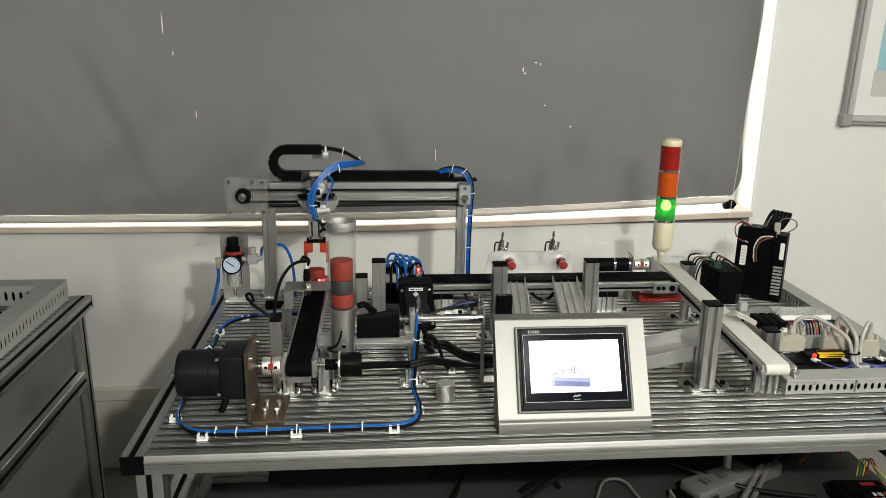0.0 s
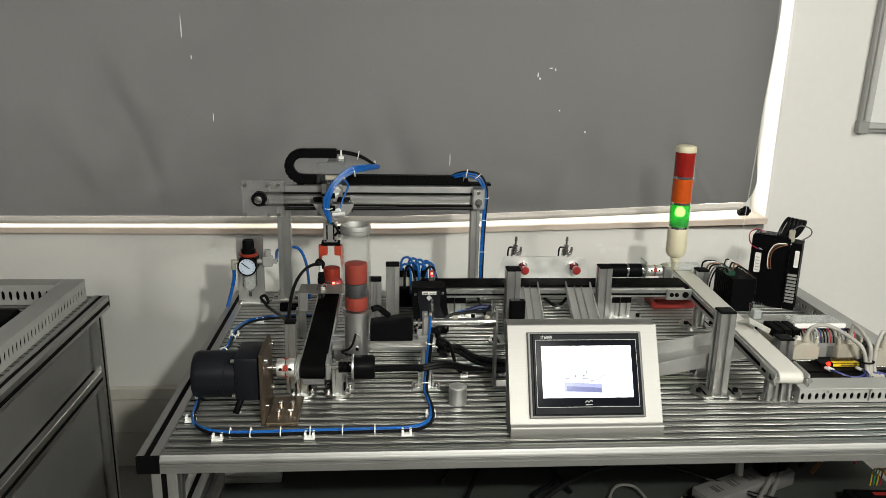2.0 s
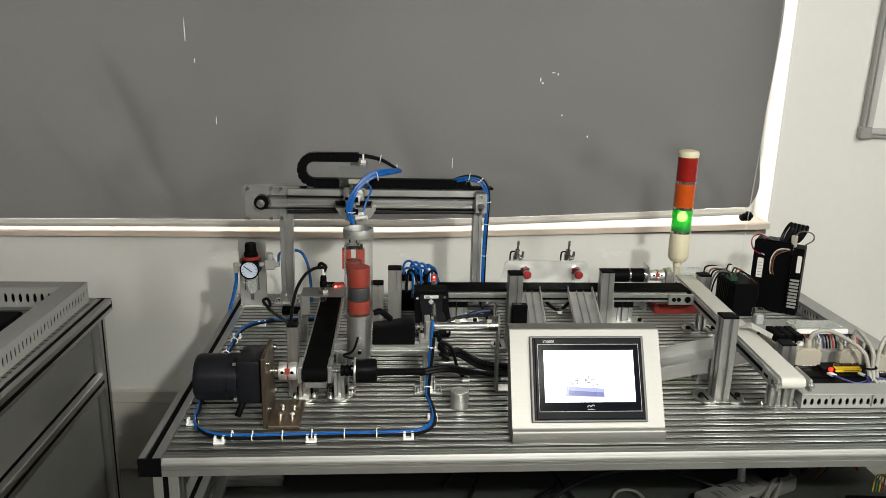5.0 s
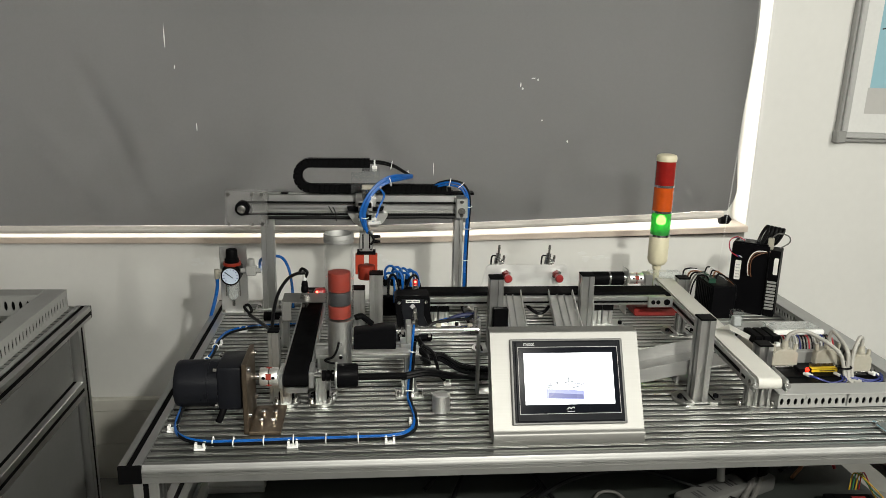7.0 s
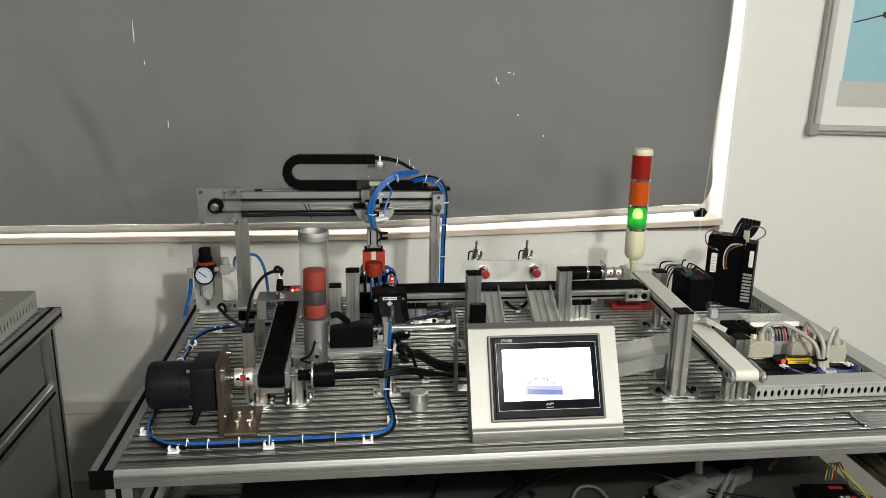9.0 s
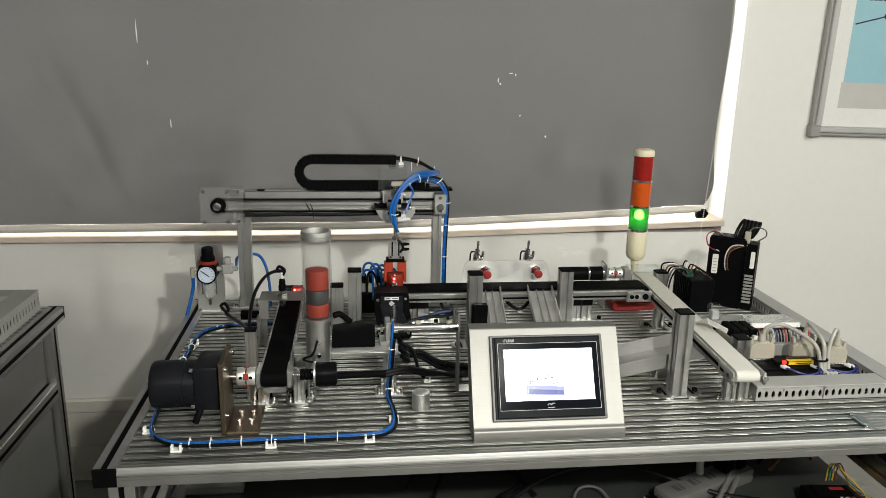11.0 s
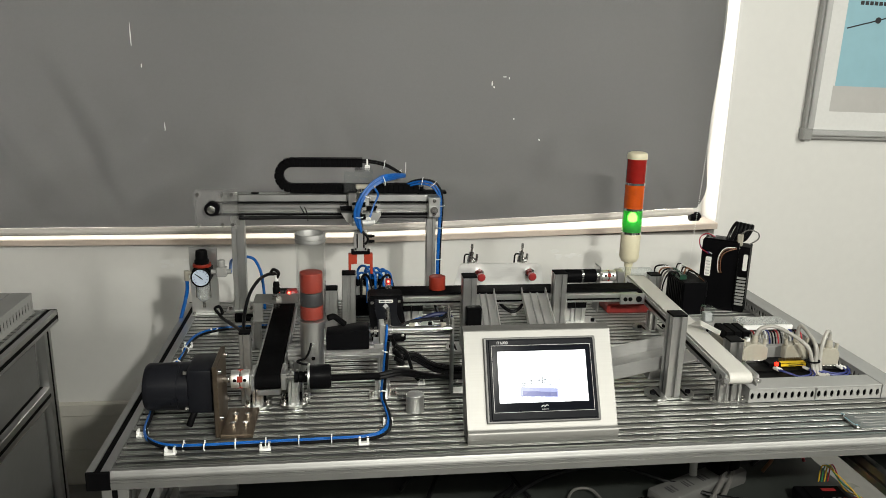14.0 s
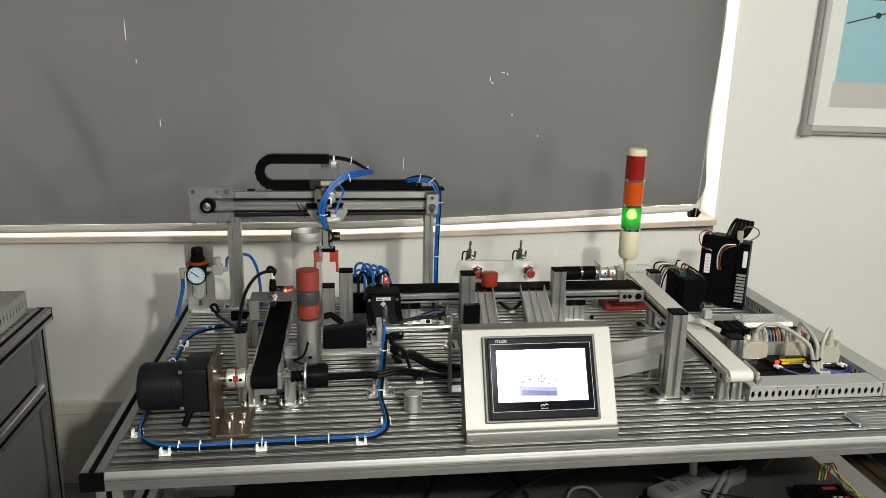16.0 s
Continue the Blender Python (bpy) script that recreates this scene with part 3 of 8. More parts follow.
def build_bench(x0, x1, y0, y1, label, left_shelf=True):
    t = thing("workbench", ((x0 + x1) / 2, (y0 + y1) / 2, 0), label, "workbench", "benches")
    z = TZ
    # edge profiles
    bm = bmesh.new()
    prism(bm, [(y0, z - 0.030), (y0, z - 0.0195), (y0 + 0.0014, z - 0.0190), (y0 + 0.0014, z - 0.0176), (y0 + 0.0002, z - 0.0172), (y0 + 0.0002, z - 0.0142), (y0 + 0.002, z - 0.0138), (y0 + 0.002, z - 0.0122), (y0, z - 0.0118), (y0, z - 0.0098), (y0 + 0.0020, z - 0.0058), (y0 + 0.0030, z - 0.0066), (y0 + 0.0036, z - 0.0048), (y0 + 0.0055, z - 0.0010), (y0 + 0.0075, z), (y0 + 0.0102, z), (y0 + 0.0104, z - 0.001), (y0 + 0.0112, z - 0.001), (y0 + 0.0114, z), (y0 + 0.014, z), (y0 + 0.0145, z - 0.030)], "x", x0 + 0.035, x1 - 0.035)
    part("front_edge", bm, EDGE_ALU, t)
    bm = bmesh.new()
    rail(bm, "x", x0 + 0.035, x1 - 0.035, y1 - 0.015, z - 0.0152, 0.03, 0.03)
    part("back_edge", bm, ALU, t)
    for a in (x0, x1 - 0.035):
        bm = bmesh.new()
        prism(bm, [(a, z - 0.030), (a, z), (a + 0.011, z), (a + 0.011, z - 0.008), (a + 0.021, z - 0.008), (a + 0.021, z), (a + 0.0345, z), (a + 0.0345, z - 0.030)], "y", y0 + 0.004, y1 - 0.004)
        e = part("side_edge", bm, ALU_Y, t)
        bm = bmesh.new()
        box(bm, a + 0.0112, a + 0.0208, y0 + 0.004, y1 - 0.004, z - 0.0079, z - 0.0015)
        part("slot_strip", bm, BLACK, e, "black slot cover strip")
        out = -1 if a == x0 else 1
        face = a if a == x0 else a + 0.0345
        bm = bmesh.new()
        box(bm, min(face, face + out * 0.0012), max(face, face + out * 0.0012), y0 + 0.005, y1 - 0.005, z - 0.0205, z - 0.0120)
        part("slot_strip", bm, BLACK, e, "black slot cover strip")
        for b in (y0, y1 - 0.004):
            bm = bmesh.new()
            box(bm, a - 0.0005, a + 0.035, b - 0.0005 if b == y0 else b, b + 0.004, z - 0.0305, z + 0.0005, 0.001)
            part("end_cap", bm, BLACK, t, "black plastic end cap")
    # boards
    y = y0 + 0.0147
    while y + PITCH < y1 - 0.03:
        n = min(4, int((y1 - 0.03 - y) / PITCH))
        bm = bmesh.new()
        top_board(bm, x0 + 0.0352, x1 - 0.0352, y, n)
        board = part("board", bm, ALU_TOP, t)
        # Faces inside the slots get the darker aluminium in place of deep shade.
        board.data.materials.append(ALU_SLOT_SHADE)
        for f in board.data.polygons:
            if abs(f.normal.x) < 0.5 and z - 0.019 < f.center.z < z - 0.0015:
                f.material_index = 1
        y += n * PITCH
    # frame
    for a in (x0 + 0.037, x1 - 0.037):
        for b in (y0 + 0.03, y1 - 0.03):
            bm = bmesh.new()
            rail(bm, "z", 0.03, z - 0.031, a, b, 0.04, 0.04)
            leg = part("leg", bm, ALU_Z, t)
            out = -1 if a < (x0 + x1) / 2 else 1
            bm = bmesh.new()
            box(bm, min(a + out * 0.016, a + out * 0.0206), max(a + out * 0.016, a + out * 0.0206), b - 0.0042, b + 0.0042, 0.031, z - 0.033)
            part("slot_strip", bm, BLACK, leg, "black slot cover strip")
            front = -1 if b < (y0 + y1) / 2 else 1
            bm = bmesh.new()
            box(bm, a - 0.0042, a + 0.0042, min(b + front * 0.016, b + front * 0.0206), max(b + front * 0.016, b + front * 0.0206), 0.031, z - 0.033)
            part("slot_strip", bm, BLACK, leg, "black slot cover strip")
            bm = bmesh.new()
            cyl(bm, (a, b, 0), (a, b, 0.03), 0.024, seg=16, bev=0.003)
            part("foot", bm, BLACK, leg)
        for zz in (0.600 if x0 < -1 else 0.619, 0.10):
            bm = bmesh.new()
            rail(bm, "y", y0 + 0.05, y1 - 0.05, a, zz, 0.04, 0.04)
            r = part("side_rail", bm, ALU_Y, t)
            out = -1 if a < (x0 + x1) / 2 else 1
            bm = bmesh.new()
            box(bm, min(a + out * 0.016, a + out * 0.0206), max(a + out * 0.016, a + out * 0.0206), y0 + 0.051, y1 - 0.051, zz - 0.0042, zz + 0.0042)
            part("slot_strip", bm, BLACK, r, "black slot cover strip")
            bm = bmesh.new()
            box(bm, a - 0.0042, a + 0.0042, y0 + 0.051, y1 - 0.051, zz + 0.016, zz + 0.0206)
            part("slot_strip", bm, BLACK, r, "black slot cover strip")
    for b in (y0 + 0.03, y1 - 0.03):
        for zz in ((0.53, 0.10, z - 0.052) if b > y0 + 0.1 else (0.53, 0.10)):
            bm = bmesh.new()
            rail(bm, "x", x0 + 0.057, x1 - 0.057, b, zz, 0.04, 0.04)
            part("cross_rail", bm, ALU, t)
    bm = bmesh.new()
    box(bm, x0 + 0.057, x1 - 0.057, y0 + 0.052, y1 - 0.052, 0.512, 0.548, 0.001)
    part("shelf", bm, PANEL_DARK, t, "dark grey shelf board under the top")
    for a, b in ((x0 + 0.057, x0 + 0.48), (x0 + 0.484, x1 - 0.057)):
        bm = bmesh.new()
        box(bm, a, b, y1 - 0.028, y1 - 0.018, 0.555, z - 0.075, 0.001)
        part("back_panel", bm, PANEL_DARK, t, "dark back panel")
    bm = bmesh.new()
    rail(bm, "x", x0 + 0.058, x0 + 0.17, y0 + 0.335, 0.5635, 0.03, 0.03)
    part("shelf_rail", bm, ALU, t)
    bm = bmesh.new()
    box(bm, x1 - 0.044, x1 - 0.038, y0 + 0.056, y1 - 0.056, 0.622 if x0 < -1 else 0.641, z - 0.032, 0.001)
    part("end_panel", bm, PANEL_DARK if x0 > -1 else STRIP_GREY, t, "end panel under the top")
    for a in (x0 + 0.034, x1 - 0.042):
        bm = bmesh.new()
        box(bm, a, a + 0.006, y0 + 0.054, y1 - 0.054, 0.125, 0.578 if x0 < -1 else 0.505, 0.001)
        part("side_panel", bm, PANEL, t, "grey side panel")
    bm = bmesh.new()
    box(bm, x0 + 0.06, x1 - 0.06, y0 + 0.03, y0 + 0.04, 0.125, 0.505, 0.001)
    part("front_panel", bm, PANEL, t, "grey front panel")
    return t


def oval_cell(bm, l0, l1, h0, h1, w0, w1, rl, rh):
    """One cell of a duct's wall with an oval hole: along, across and up are x, y and z."""
    cl, ch = (l0 + l1) / 2, (h0 + h1) / 2
    angles = [2 * math.pi * i / 12 for i in range(12)] + [math.atan2(h - ch, l - cl) % (2 * math.pi) for l in (l0, l1) for h in (h0, h1)]
    rings = []
    for a in sorted(angles):
        c, d = math.cos(a), math.sin(a)
        far = min((l1 - cl) / abs(c) if abs(c) > 1e-9 else 9, (h1 - ch) / abs(d) if abs(d) > 1e-9 else 9)
        near = 1 / math.hypot(c / rl, d / rh)
        rings.append([bm.verts.new((cl + q * c, w, ch + q * d)) for q, w in ((near, w0), (far, w0), (far, w1), (near, w1))])
    for a, b in zip(rings, rings[1:] + rings[:1]):
        for k in range(4):
            bm.faces.new((a[k], a[(k + 1) % 4], b[(k + 1) % 4], b[k]))


def duct_run(name, p0, p1, width, height, label, group="wire ducts", lid=True, spacing=0.0165, z0=TZ, gap=0.0080):
    """Slotted cable duct from p0 to p1 along x or y: walls of fingers with round-headed slots, floor and lid."""
    (xa, ya), (xb, yb) = p0, p1
    t = thing(name, ((xa + xb) / 2, (ya + yb) / 2, z0), label, "cable duct", group)
    along_x = abs(xb - xa) > abs(yb - ya)
    L = abs(xb - xa) if along_x else abs(yb - ya)
    a0 = min(xa, xb) if along_x else min(ya, yb)
    c = ya if along_x else xa

    def put(bm, l0, l1, w0, w1, h0, h1):
        if along_x:
            box(bm, a0 + l0, a0 + l1, c + w0, c + w1, z0 + h0, z0 + h1)
        else:
            box(bm, c + w0, c + w1, a0 + l0, a0 + l1, z0 + h0, z0 + h1)
    bm = bmesh.new()
    put(bm, 0, L, -width / 2 + 0.002, width / 2 - 0.002, 0.0005, 0.0025)
    part("base", bm, DUCT, t)
    n = max(1, int(L / spacing))
    step = L / n
    for s in (-1, 1):
        bm = bmesh.new()
        w0, w1 = (width / 2 - 0.002, width / 2) if s > 0 else (-width / 2, -width / 2 + 0.002)
        for i in range(n):
            oval_cell(bm, i * step, (i + 1) * step, 0.0005, height - 0.002, w0, w1, gap * 0.5, height * 0.25)
        for v in bm.verts:
            l, w, h = v.co
            v.co = Vector((a0 + l, c + w, z0 + h)) if along_x else Vector((c + w, a0 + l, z0 + h))
        bmesh.ops.remove_doubles(bm, verts=bm.verts, dist=0.00005)
        part("slotted_wall", bm, DUCT, t)
    if lid:
        bm = bmesh.new()
        if along_x:
            box(bm, a0, a0 + L, c - width / 2 - 0.0012, c + width / 2 + 0.0012, z0 + height - 0.0018, z0 + height + 0.001, 0.0008)
        else:
            box(bm, c - width / 2 - 0.0012, c + width / 2 + 0.0012, a0, a0 + L, z0 + height - 0.0018, z0 + height + 0.001, 0.0008)
        part("lid", bm, DUCT, t)
    for l in (0.0, L - 0.002):
        bm = bmesh.new()
        put(bm, l, l + 0.002, -width / 2 + 0.0022, width / 2 - 0.0022, 0.0026, height - 0.002)
        part("end_wall", bm, DUCT, t)
    bm = bmesh.new()
    put(bm, 0.004, L - 0.004, -width / 2 + 0.004, width / 2 - 0.004, 0.003, height * 0.85)
    part("wiring", bm, BLACK, t, "dark wires inside")
    return t


build_bench(-0.035, 1.462, 0.0, 0.805, "silver aluminium slotted workbench, crowded with conveyor parts")
build_bench(-1.84, -0.338, -0.03, 0.770, "silver aluminium slotted workbench with grey cable duct")
duct_run("cable_duct", (-0.405, -0.02), (-0.405, 0.745), 0.045, 0.05, "grey slotted cable duct along a bench's edge")
duct_run("cable_duct", (-1.3, 0.722), (-0.430, 0.722), 0.045, 0.05, "grey slotted cable duct along a bench's edge")


def build_panel():
    """The operator panel in its slanted steel case."""
    xl, xr = 0.554, 0.810
    o = Vector((0.0, 0.041, 0.822))
    lean = math.degrees(math.atan2(0.8812, 0.4728))
    m = Matrix.Translation(o) @ pose(0, 0, 0, lean, 0, 0)   # x along the bench, y up the face, z out of it
    t = thing("operator_panel", (0.68, 0.08, TZ), "brushed steel sloped case with a lit touch screen, on the bench", "control panel")
    top = m @ Vector((0, 0.166, 0))
    bm = bmesh.new()
    prism(bm, [(0.034, TZ), (0.034, 0.8205), (0.0415, 0.823), (top.y, top.z), (top.y + 0.026, top.z + 0.001), (0.082, TZ)], "x", xl, xr)
    bmesh.ops.bevel(bm, geom=[e for e in bm.edges if abs(e.verts[0].co.x - e.verts[1].co.x) > 0.1], offset=0.0022, segments=2, affect="EDGES", profile=0.5)
    part("case", bm, BRUSHED, t)

    def flat(x0, x1, v0, v1, d0, d1, bev=0.0):
        b = bmesh.new()
        box(b, x0, x1, v0, v1, d0, d1, bev, m)
        return b
    part("flange", flat(0.5862, 0.7812, 0.0105, 0.1530, -0.001, 0.0050, 0.0015), STRIP_GREY, t, "grey rim round the screen")
    part("flange_groove", flat(0.5905, 0.7772, 0.0140, 0.1500, 0.004, 0.0056, 0.0008), BEZEL, t)
    part("bezel", flat(0.5945, 0.7740, 0.0158, 0.1484, 0.005, 0.0072, 0.0012), BEZEL, t, "dark grey bezel")
    part("inner_rim", flat(0.5988, 0.7708, 0.0278, 0.1392, 0.007, 0.0076, 0.0002), PRINT, t)
    part("glass_border", flat(0.5996, 0.7700, 0.0286, 0.1384, 0.0072, 0.0081, 0.0003), GLOSS_BLACK, t, "glossy black screen border")
    scr = part("screen", flat(0.6086, 0.7608, 0.0432, 0.1286, 0.0078, 0.0084), SCREEN, t, "lit white touch screen")
    # picture on the screen: a small drawing of a bench
    def sketch(outline, material, lab, d):
        b = bmesh.new()
        prism(b, outline, "z", 0.0084, d, m)
        return part("screen_drawing", b, material, scr, lab)
    sketch([(0.6435, 0.0530), (0.7090, 0.0505), (0.7085, 0.0655), (0.6450, 0.0690)], SCREEN_LILAC, "pale lilac bench drawing", 0.0086)
    sketch([(0.6480, 0.0545), (0.7070, 0.0520), (0.7070, 0.0590), (0.6490, 0.0625)], SCREEN_BLUE, "blue-grey shelf in the bench drawing", 0.00875)
    b = bmesh.new()
    for x0, x1, v0, v1 in ((0.645, 0.709, 0.0690, 0.0696), (0.646, 0.656, 0.0735, 0.0755), (0.657, 0.671, 0.0728, 0.0742), (0.651, 0.6525, 0.0755, 0.083), (0.660, 0.666, 0.0775, 0.0800), (0.6635, 0.6648, 0.0742, 0.0850), (0.674, 0.688, 0.0740, 0.0758), (0.676, 0.680, 0.0775, 0.0810), (0.6825, 0.6842, 0.0758, 0.0880), (0.686, 0.692, 0.0795, 0.0815), (0.691, 0.703, 0.0765, 0.0778)):
        box(b, x0, x1, v0, v1, 0.0084, 0.0087, 0, m)
    for cx, cv, an in ((0.709, 0.0775, 28), (0.695, 0.0715, 12), (0.651, 0.0715, 8)):
        box(b, -0.006, 0.006, -0.0008, 0.0008, 0, 0.0003, 0, m @ Matrix.Translation((cx, cv, 0.0084)) @ pose(0, 0, 0, 0, 0, an))
    tagged(part("screen_drawing", b, SCREEN_LINE, scr, "fine grey machine drawing"), kind="stuff")
    words(t, "lettering", "IT6000", 0.0068, m @ Matrix.Translation((0.6085, 0.1412, 0.0073)), PRINT)
    b = bmesh.new()
    hose(b, [m @ Vector(p) for p in ((0.6785, 0.0352, 0.0083), (0.6820, 0.0380, 0.0083), (0.6848, 0.0360, 0.0083), (0.6878, 0.0385, 0.0083), (0.6912, 0.0372, 0.0083))], 0.0009, 6)
    box(b, 0.679, 0.691, 0.0312, 0.0322, 0.0080, 0.0085, 0, m)
    part("emblem", b, PRINT, t, "small grey emblem")


build_panel()

# ---- feed motor, feed conveyor and part magazine ----


def build_post(x, y, top, label, w=0.03, h=0.03, z0=TZ, foot=True, group="profile posts", cap=True):
    """An upright T-slot post with a black cap and a slotted foot plate."""
    t = thing("profile_post", (x, y, z0), label, "post", group)
    bm = bmesh.new()
    rail(bm, "z", z0 + 0.0005, top - 0.004, x, y, w, h, max(1, round(w / 0.03)), max(1, round(h / 0.03)))
    part("upright", bm, ALU_Z, t)
    if cap:
        bm = bmesh.new()
        box(bm, x - w / 2 - 0.0003, x + w / 2 + 0.0003, y - h / 2 - 0.0003, y + h / 2 + 0.0003, top - 0.004, top, 0.0015)
        part("cap", bm, BLACK, t, "black plastic cap")
    if foot:
        for s in (-1, 1):
            bm = bmesh.new()
            k = 14
            out = [(x + s * w / 2, y - 0.026), (x + s * (w / 2 + 0.008), y - 0.028)]
            out += [(x + s * (w / 2 + 0.008 + 0.024 * math.sin(math.pi * i / k)), y - 0.028 * math.cos(math.pi * i / k)) for i in range(1, k)]
            out += [(x + s * (w / 2 + 0.008), y + 0.028), (x + s * w / 2, y + 0.026)]
            prism(bm, out, "z", z0 + 0.0004, z0 + 0.0052)
            f = part("foot_plate", bm, PLATE, t)
            bm = bmesh.new()
            screw(bm, (x + s * (w / 2 + 0.020), y - 0.004, z0 + 0.005), "z", 0.005, 0.006)
            part("bolt", bm, BLACK_METAL, f)
            bm = bmesh.new()
            box(bm, x + s * (w / 2 + 0.012) - 0.0022, x + s * (w / 2 + 0.012) + 0.0022, y - 0.018, y + 0.014, z0 + 0.0045, z0 + 0.0056)
            part("slot", bm, BLACK_METAL, f)
    return t


def build_feed_motor():
    t = thing("gear_motor", (0.10, 0.14, TZ), "dark grey gear motor on a bronze angle bracket", "motor")
    y, z = 0.142, 0.874
    bm = bmesh.new()
    lathe(bm, [(0.030, 0.0), (0.0365, 0.001), (0.0388, 0.004), (0.0395, 0.010), (0.0395, 0.054), (0.0388, 0.0545), (0.0388, 0.0565), (0.0395, 0.057), (0.0395, 0.073)], (0.026, y, z), "x", 40)
    part("motor_body", bm, MOTOR, t)
    bm = bmesh.new()
    box(bm, 0.0975, 0.1405, y - 0.038, y + 0.040, z - 0.034, z + 0.043, 0.006, seg=2)
    part("gearbox", bm, MOTOR, t)
    for yy, zz in ((-0.031, 0.036), (0.033, 0.036), (-0.031, -0.027), (0.033, -0.027)):
        bm = bmesh.new()
        cyl(bm, (0.093, y + yy, z + zz), (0.099, y + yy, z + zz), 0.004, seg=10)
        part("bolt", bm, STEEL, t)
    bm = bmesh.new()
    cyl(bm, (0.108, y - 0.030, z - 0.031), (0.099, y - 0.042, TZ + 0.020), 0.0055, seg=12, bev=0.002)
    part("cable_gland", bm, BLACK, t, "black cable gland")
    br = bmesh.new()
    box(br, 0.1412, 0.1492, 0.093, 0.186, TZ + 0.0005, 0.926, 0.0012)
    b = part("bracket", br, BRASS, t, "dull bronze-coloured angle bracket")
    bm = bmesh.new()
    box(bm, 0.1494, 0.2025, 0.088, 0.188, TZ + 0.0005, TZ + 0.0075, 0.0012)
    part("bracket_base", bm, BRASS, t)
    for yy, zz in ((0.103, 0.832), (0.176, 0.832), (0.103, 0.914), (0.176, 0.914)):
        bm = bmesh.new()
        screw(bm, (0.1492, yy, zz), "x", 0.0042, 0.005)
        part("screw", bm, CHROME, b)
    for xx in (0.167, 0.187):
        for yy in (0.118, 0.150):
            bm = bmesh.new()
            screw(bm, (xx, yy, TZ + 0.0074), "z", 0.0046, 0.008)
            part("screw", bm, CHROME, b)
    bm = bmesh.new()
    cyl(bm, (0.14, 0.15, 0.880), (0.164, 0.15, 0.880), 0.006, seg=16)
    part("shaft", bm, STEEL, t)


def coupling(name, x0, x1, y, z, r, label):
    """A jaw coupling: two hubs with a red spider between them."""
    t = thing(name, ((x0 + x1) / 2, y, z - r), label, "shaft coupling", "jaw couplings")
    g = (x1 - x0) * 0.465
    for a, b in ((x0, x0 + g), (x1 - g, x1)):
        bm = bmesh.new()
        cyl(bm, (a, y, z), (b, y, z), r, seg=28, bev=0.001)
        h = part("hub", bm, SHEET, t)
        bm = bmesh.new()
        screw(bm, ((a + b) / 2, y - r + 0.0006, z + 0.003), "-y", r * 0.2, 0.0005)
        part("grub_screw", bm, BLACK_METAL, h)
    bm = bmesh.new()
    cyl(bm, (x0 + g, y, z), (x1 - g, y, z), r * 0.93, seg=28)
    part("spider", bm, STEEL, t)
    for k in range(4):
        a = k * math.pi / 2 + 0.15
        bm = bmesh.new()
        box(bm, x0 + g - 0.0035, x1 - g + 0.0035, -r * 0.33, r * 0.33, r * 0.78, r * 1.02, 0.0004, Matrix.Translation((0, y, z)) @ pose(0, 0, 0, math.degrees(a) + 62, 0, 0))
        part("spider_tooth", bm, RED, t, "red rubber spider tooth")


def belt_loop(bm, axis, a, b, c0, c1, top, r):
    """A flat belt round two drums: from a to b along the axis, c0 to c1 across."""
    k = 10
    outline = []
    for i in range(k + 1):
        t = math.pi / 2 + math.pi * i / k
        outline.append((a + r + r * math.cos(t), top - r + r * math.sin(t)))
    for i in range(k + 1):
        t = -math.pi / 2 + math.pi * i / k
        outline.append((b - r + r * math.cos(t), top - r + r * math.sin(t)))
    if axis == "y":
        prism(bm, outline, "x", c0, c1)
    else:
        prism(bm, outline, "y", c0, c1)
    return bm


def build_feed_conveyor():
    t = thing("feed_conveyor", (0.224, 0.38, TZ), "narrow black belt conveyor on aluminium legs", "conveyor", "conveyors")
    top = 0.889
    bm = bmesh.new()
    belt_loop(bm, "y", 0.134, 0.640, 0.2035, 0.2445, top, 0.0135)
    part("belt", bm, RUBBER, t, "black rubber belt")
    for a, b in ((0.1985, 0.2025), (0.2455, 0.2495)):
        bm = bmesh.new()
        box(bm, a, b, 0.16, 0.632, top - 0.026, top - 0.006, 0.0006)
        part("side_rail", bm, ALU_Y, t)
    for a, b in ((0.1945, 0.2025), (0.2455, 0.2545)):
        bm = bmesh.new()
        box(bm, a, b, 0.138, 0.185, top - 0.028, top + 0.002, 0.0015)
        part("bearing_block", bm, PLATE, t)
    bm = bmesh.new()
    box(bm, 0.205, 0.243, 0.150, 0.185, top - 0.042, top - 0.031, 0.001)
    part("tension_block", bm, PLATE, t)
    for x in (0.199, 0.262):
        bm = bmesh.new()
        rail(bm, "z", TZ + 0.006, top - 0.027 if x < 0.25 else 0.866, x, 0.205, 0.02, 0.02)
        leg = part("leg", bm, ALU_Z, t)
        bm = bmesh.new()
        prism(bm, [(x + 0.024 * math.cos(2 * math.pi * i / 20) * (1.0 if abs(math.cos(2 * math.pi * i / 20)) > .3 else 0.9), 0.205 + 0.017 * math.sin(2 * math.pi * i / 20)) for i in range(20)], "z", TZ + 0.0005, TZ + 0.006)
        f = part("foot_plate", bm, PLATE, leg)
        for s in (-1, 1):
            bm = bmesh.new()
            screw(bm, (x + s * 0.017, 0.203, TZ + 0.006), "z", 0.0042, 0.008)
            part("bolt", bm, STEEL, leg)
            bm = bmesh.new()
            box(bm, x + s * 0.012 - 0.002, x + s * 0.012 + 0.002, 0.208, 0.215, TZ + 0.0061, TZ + 0.022, 0.001)
            part("gusset", bm, BLACK_METAL, leg)


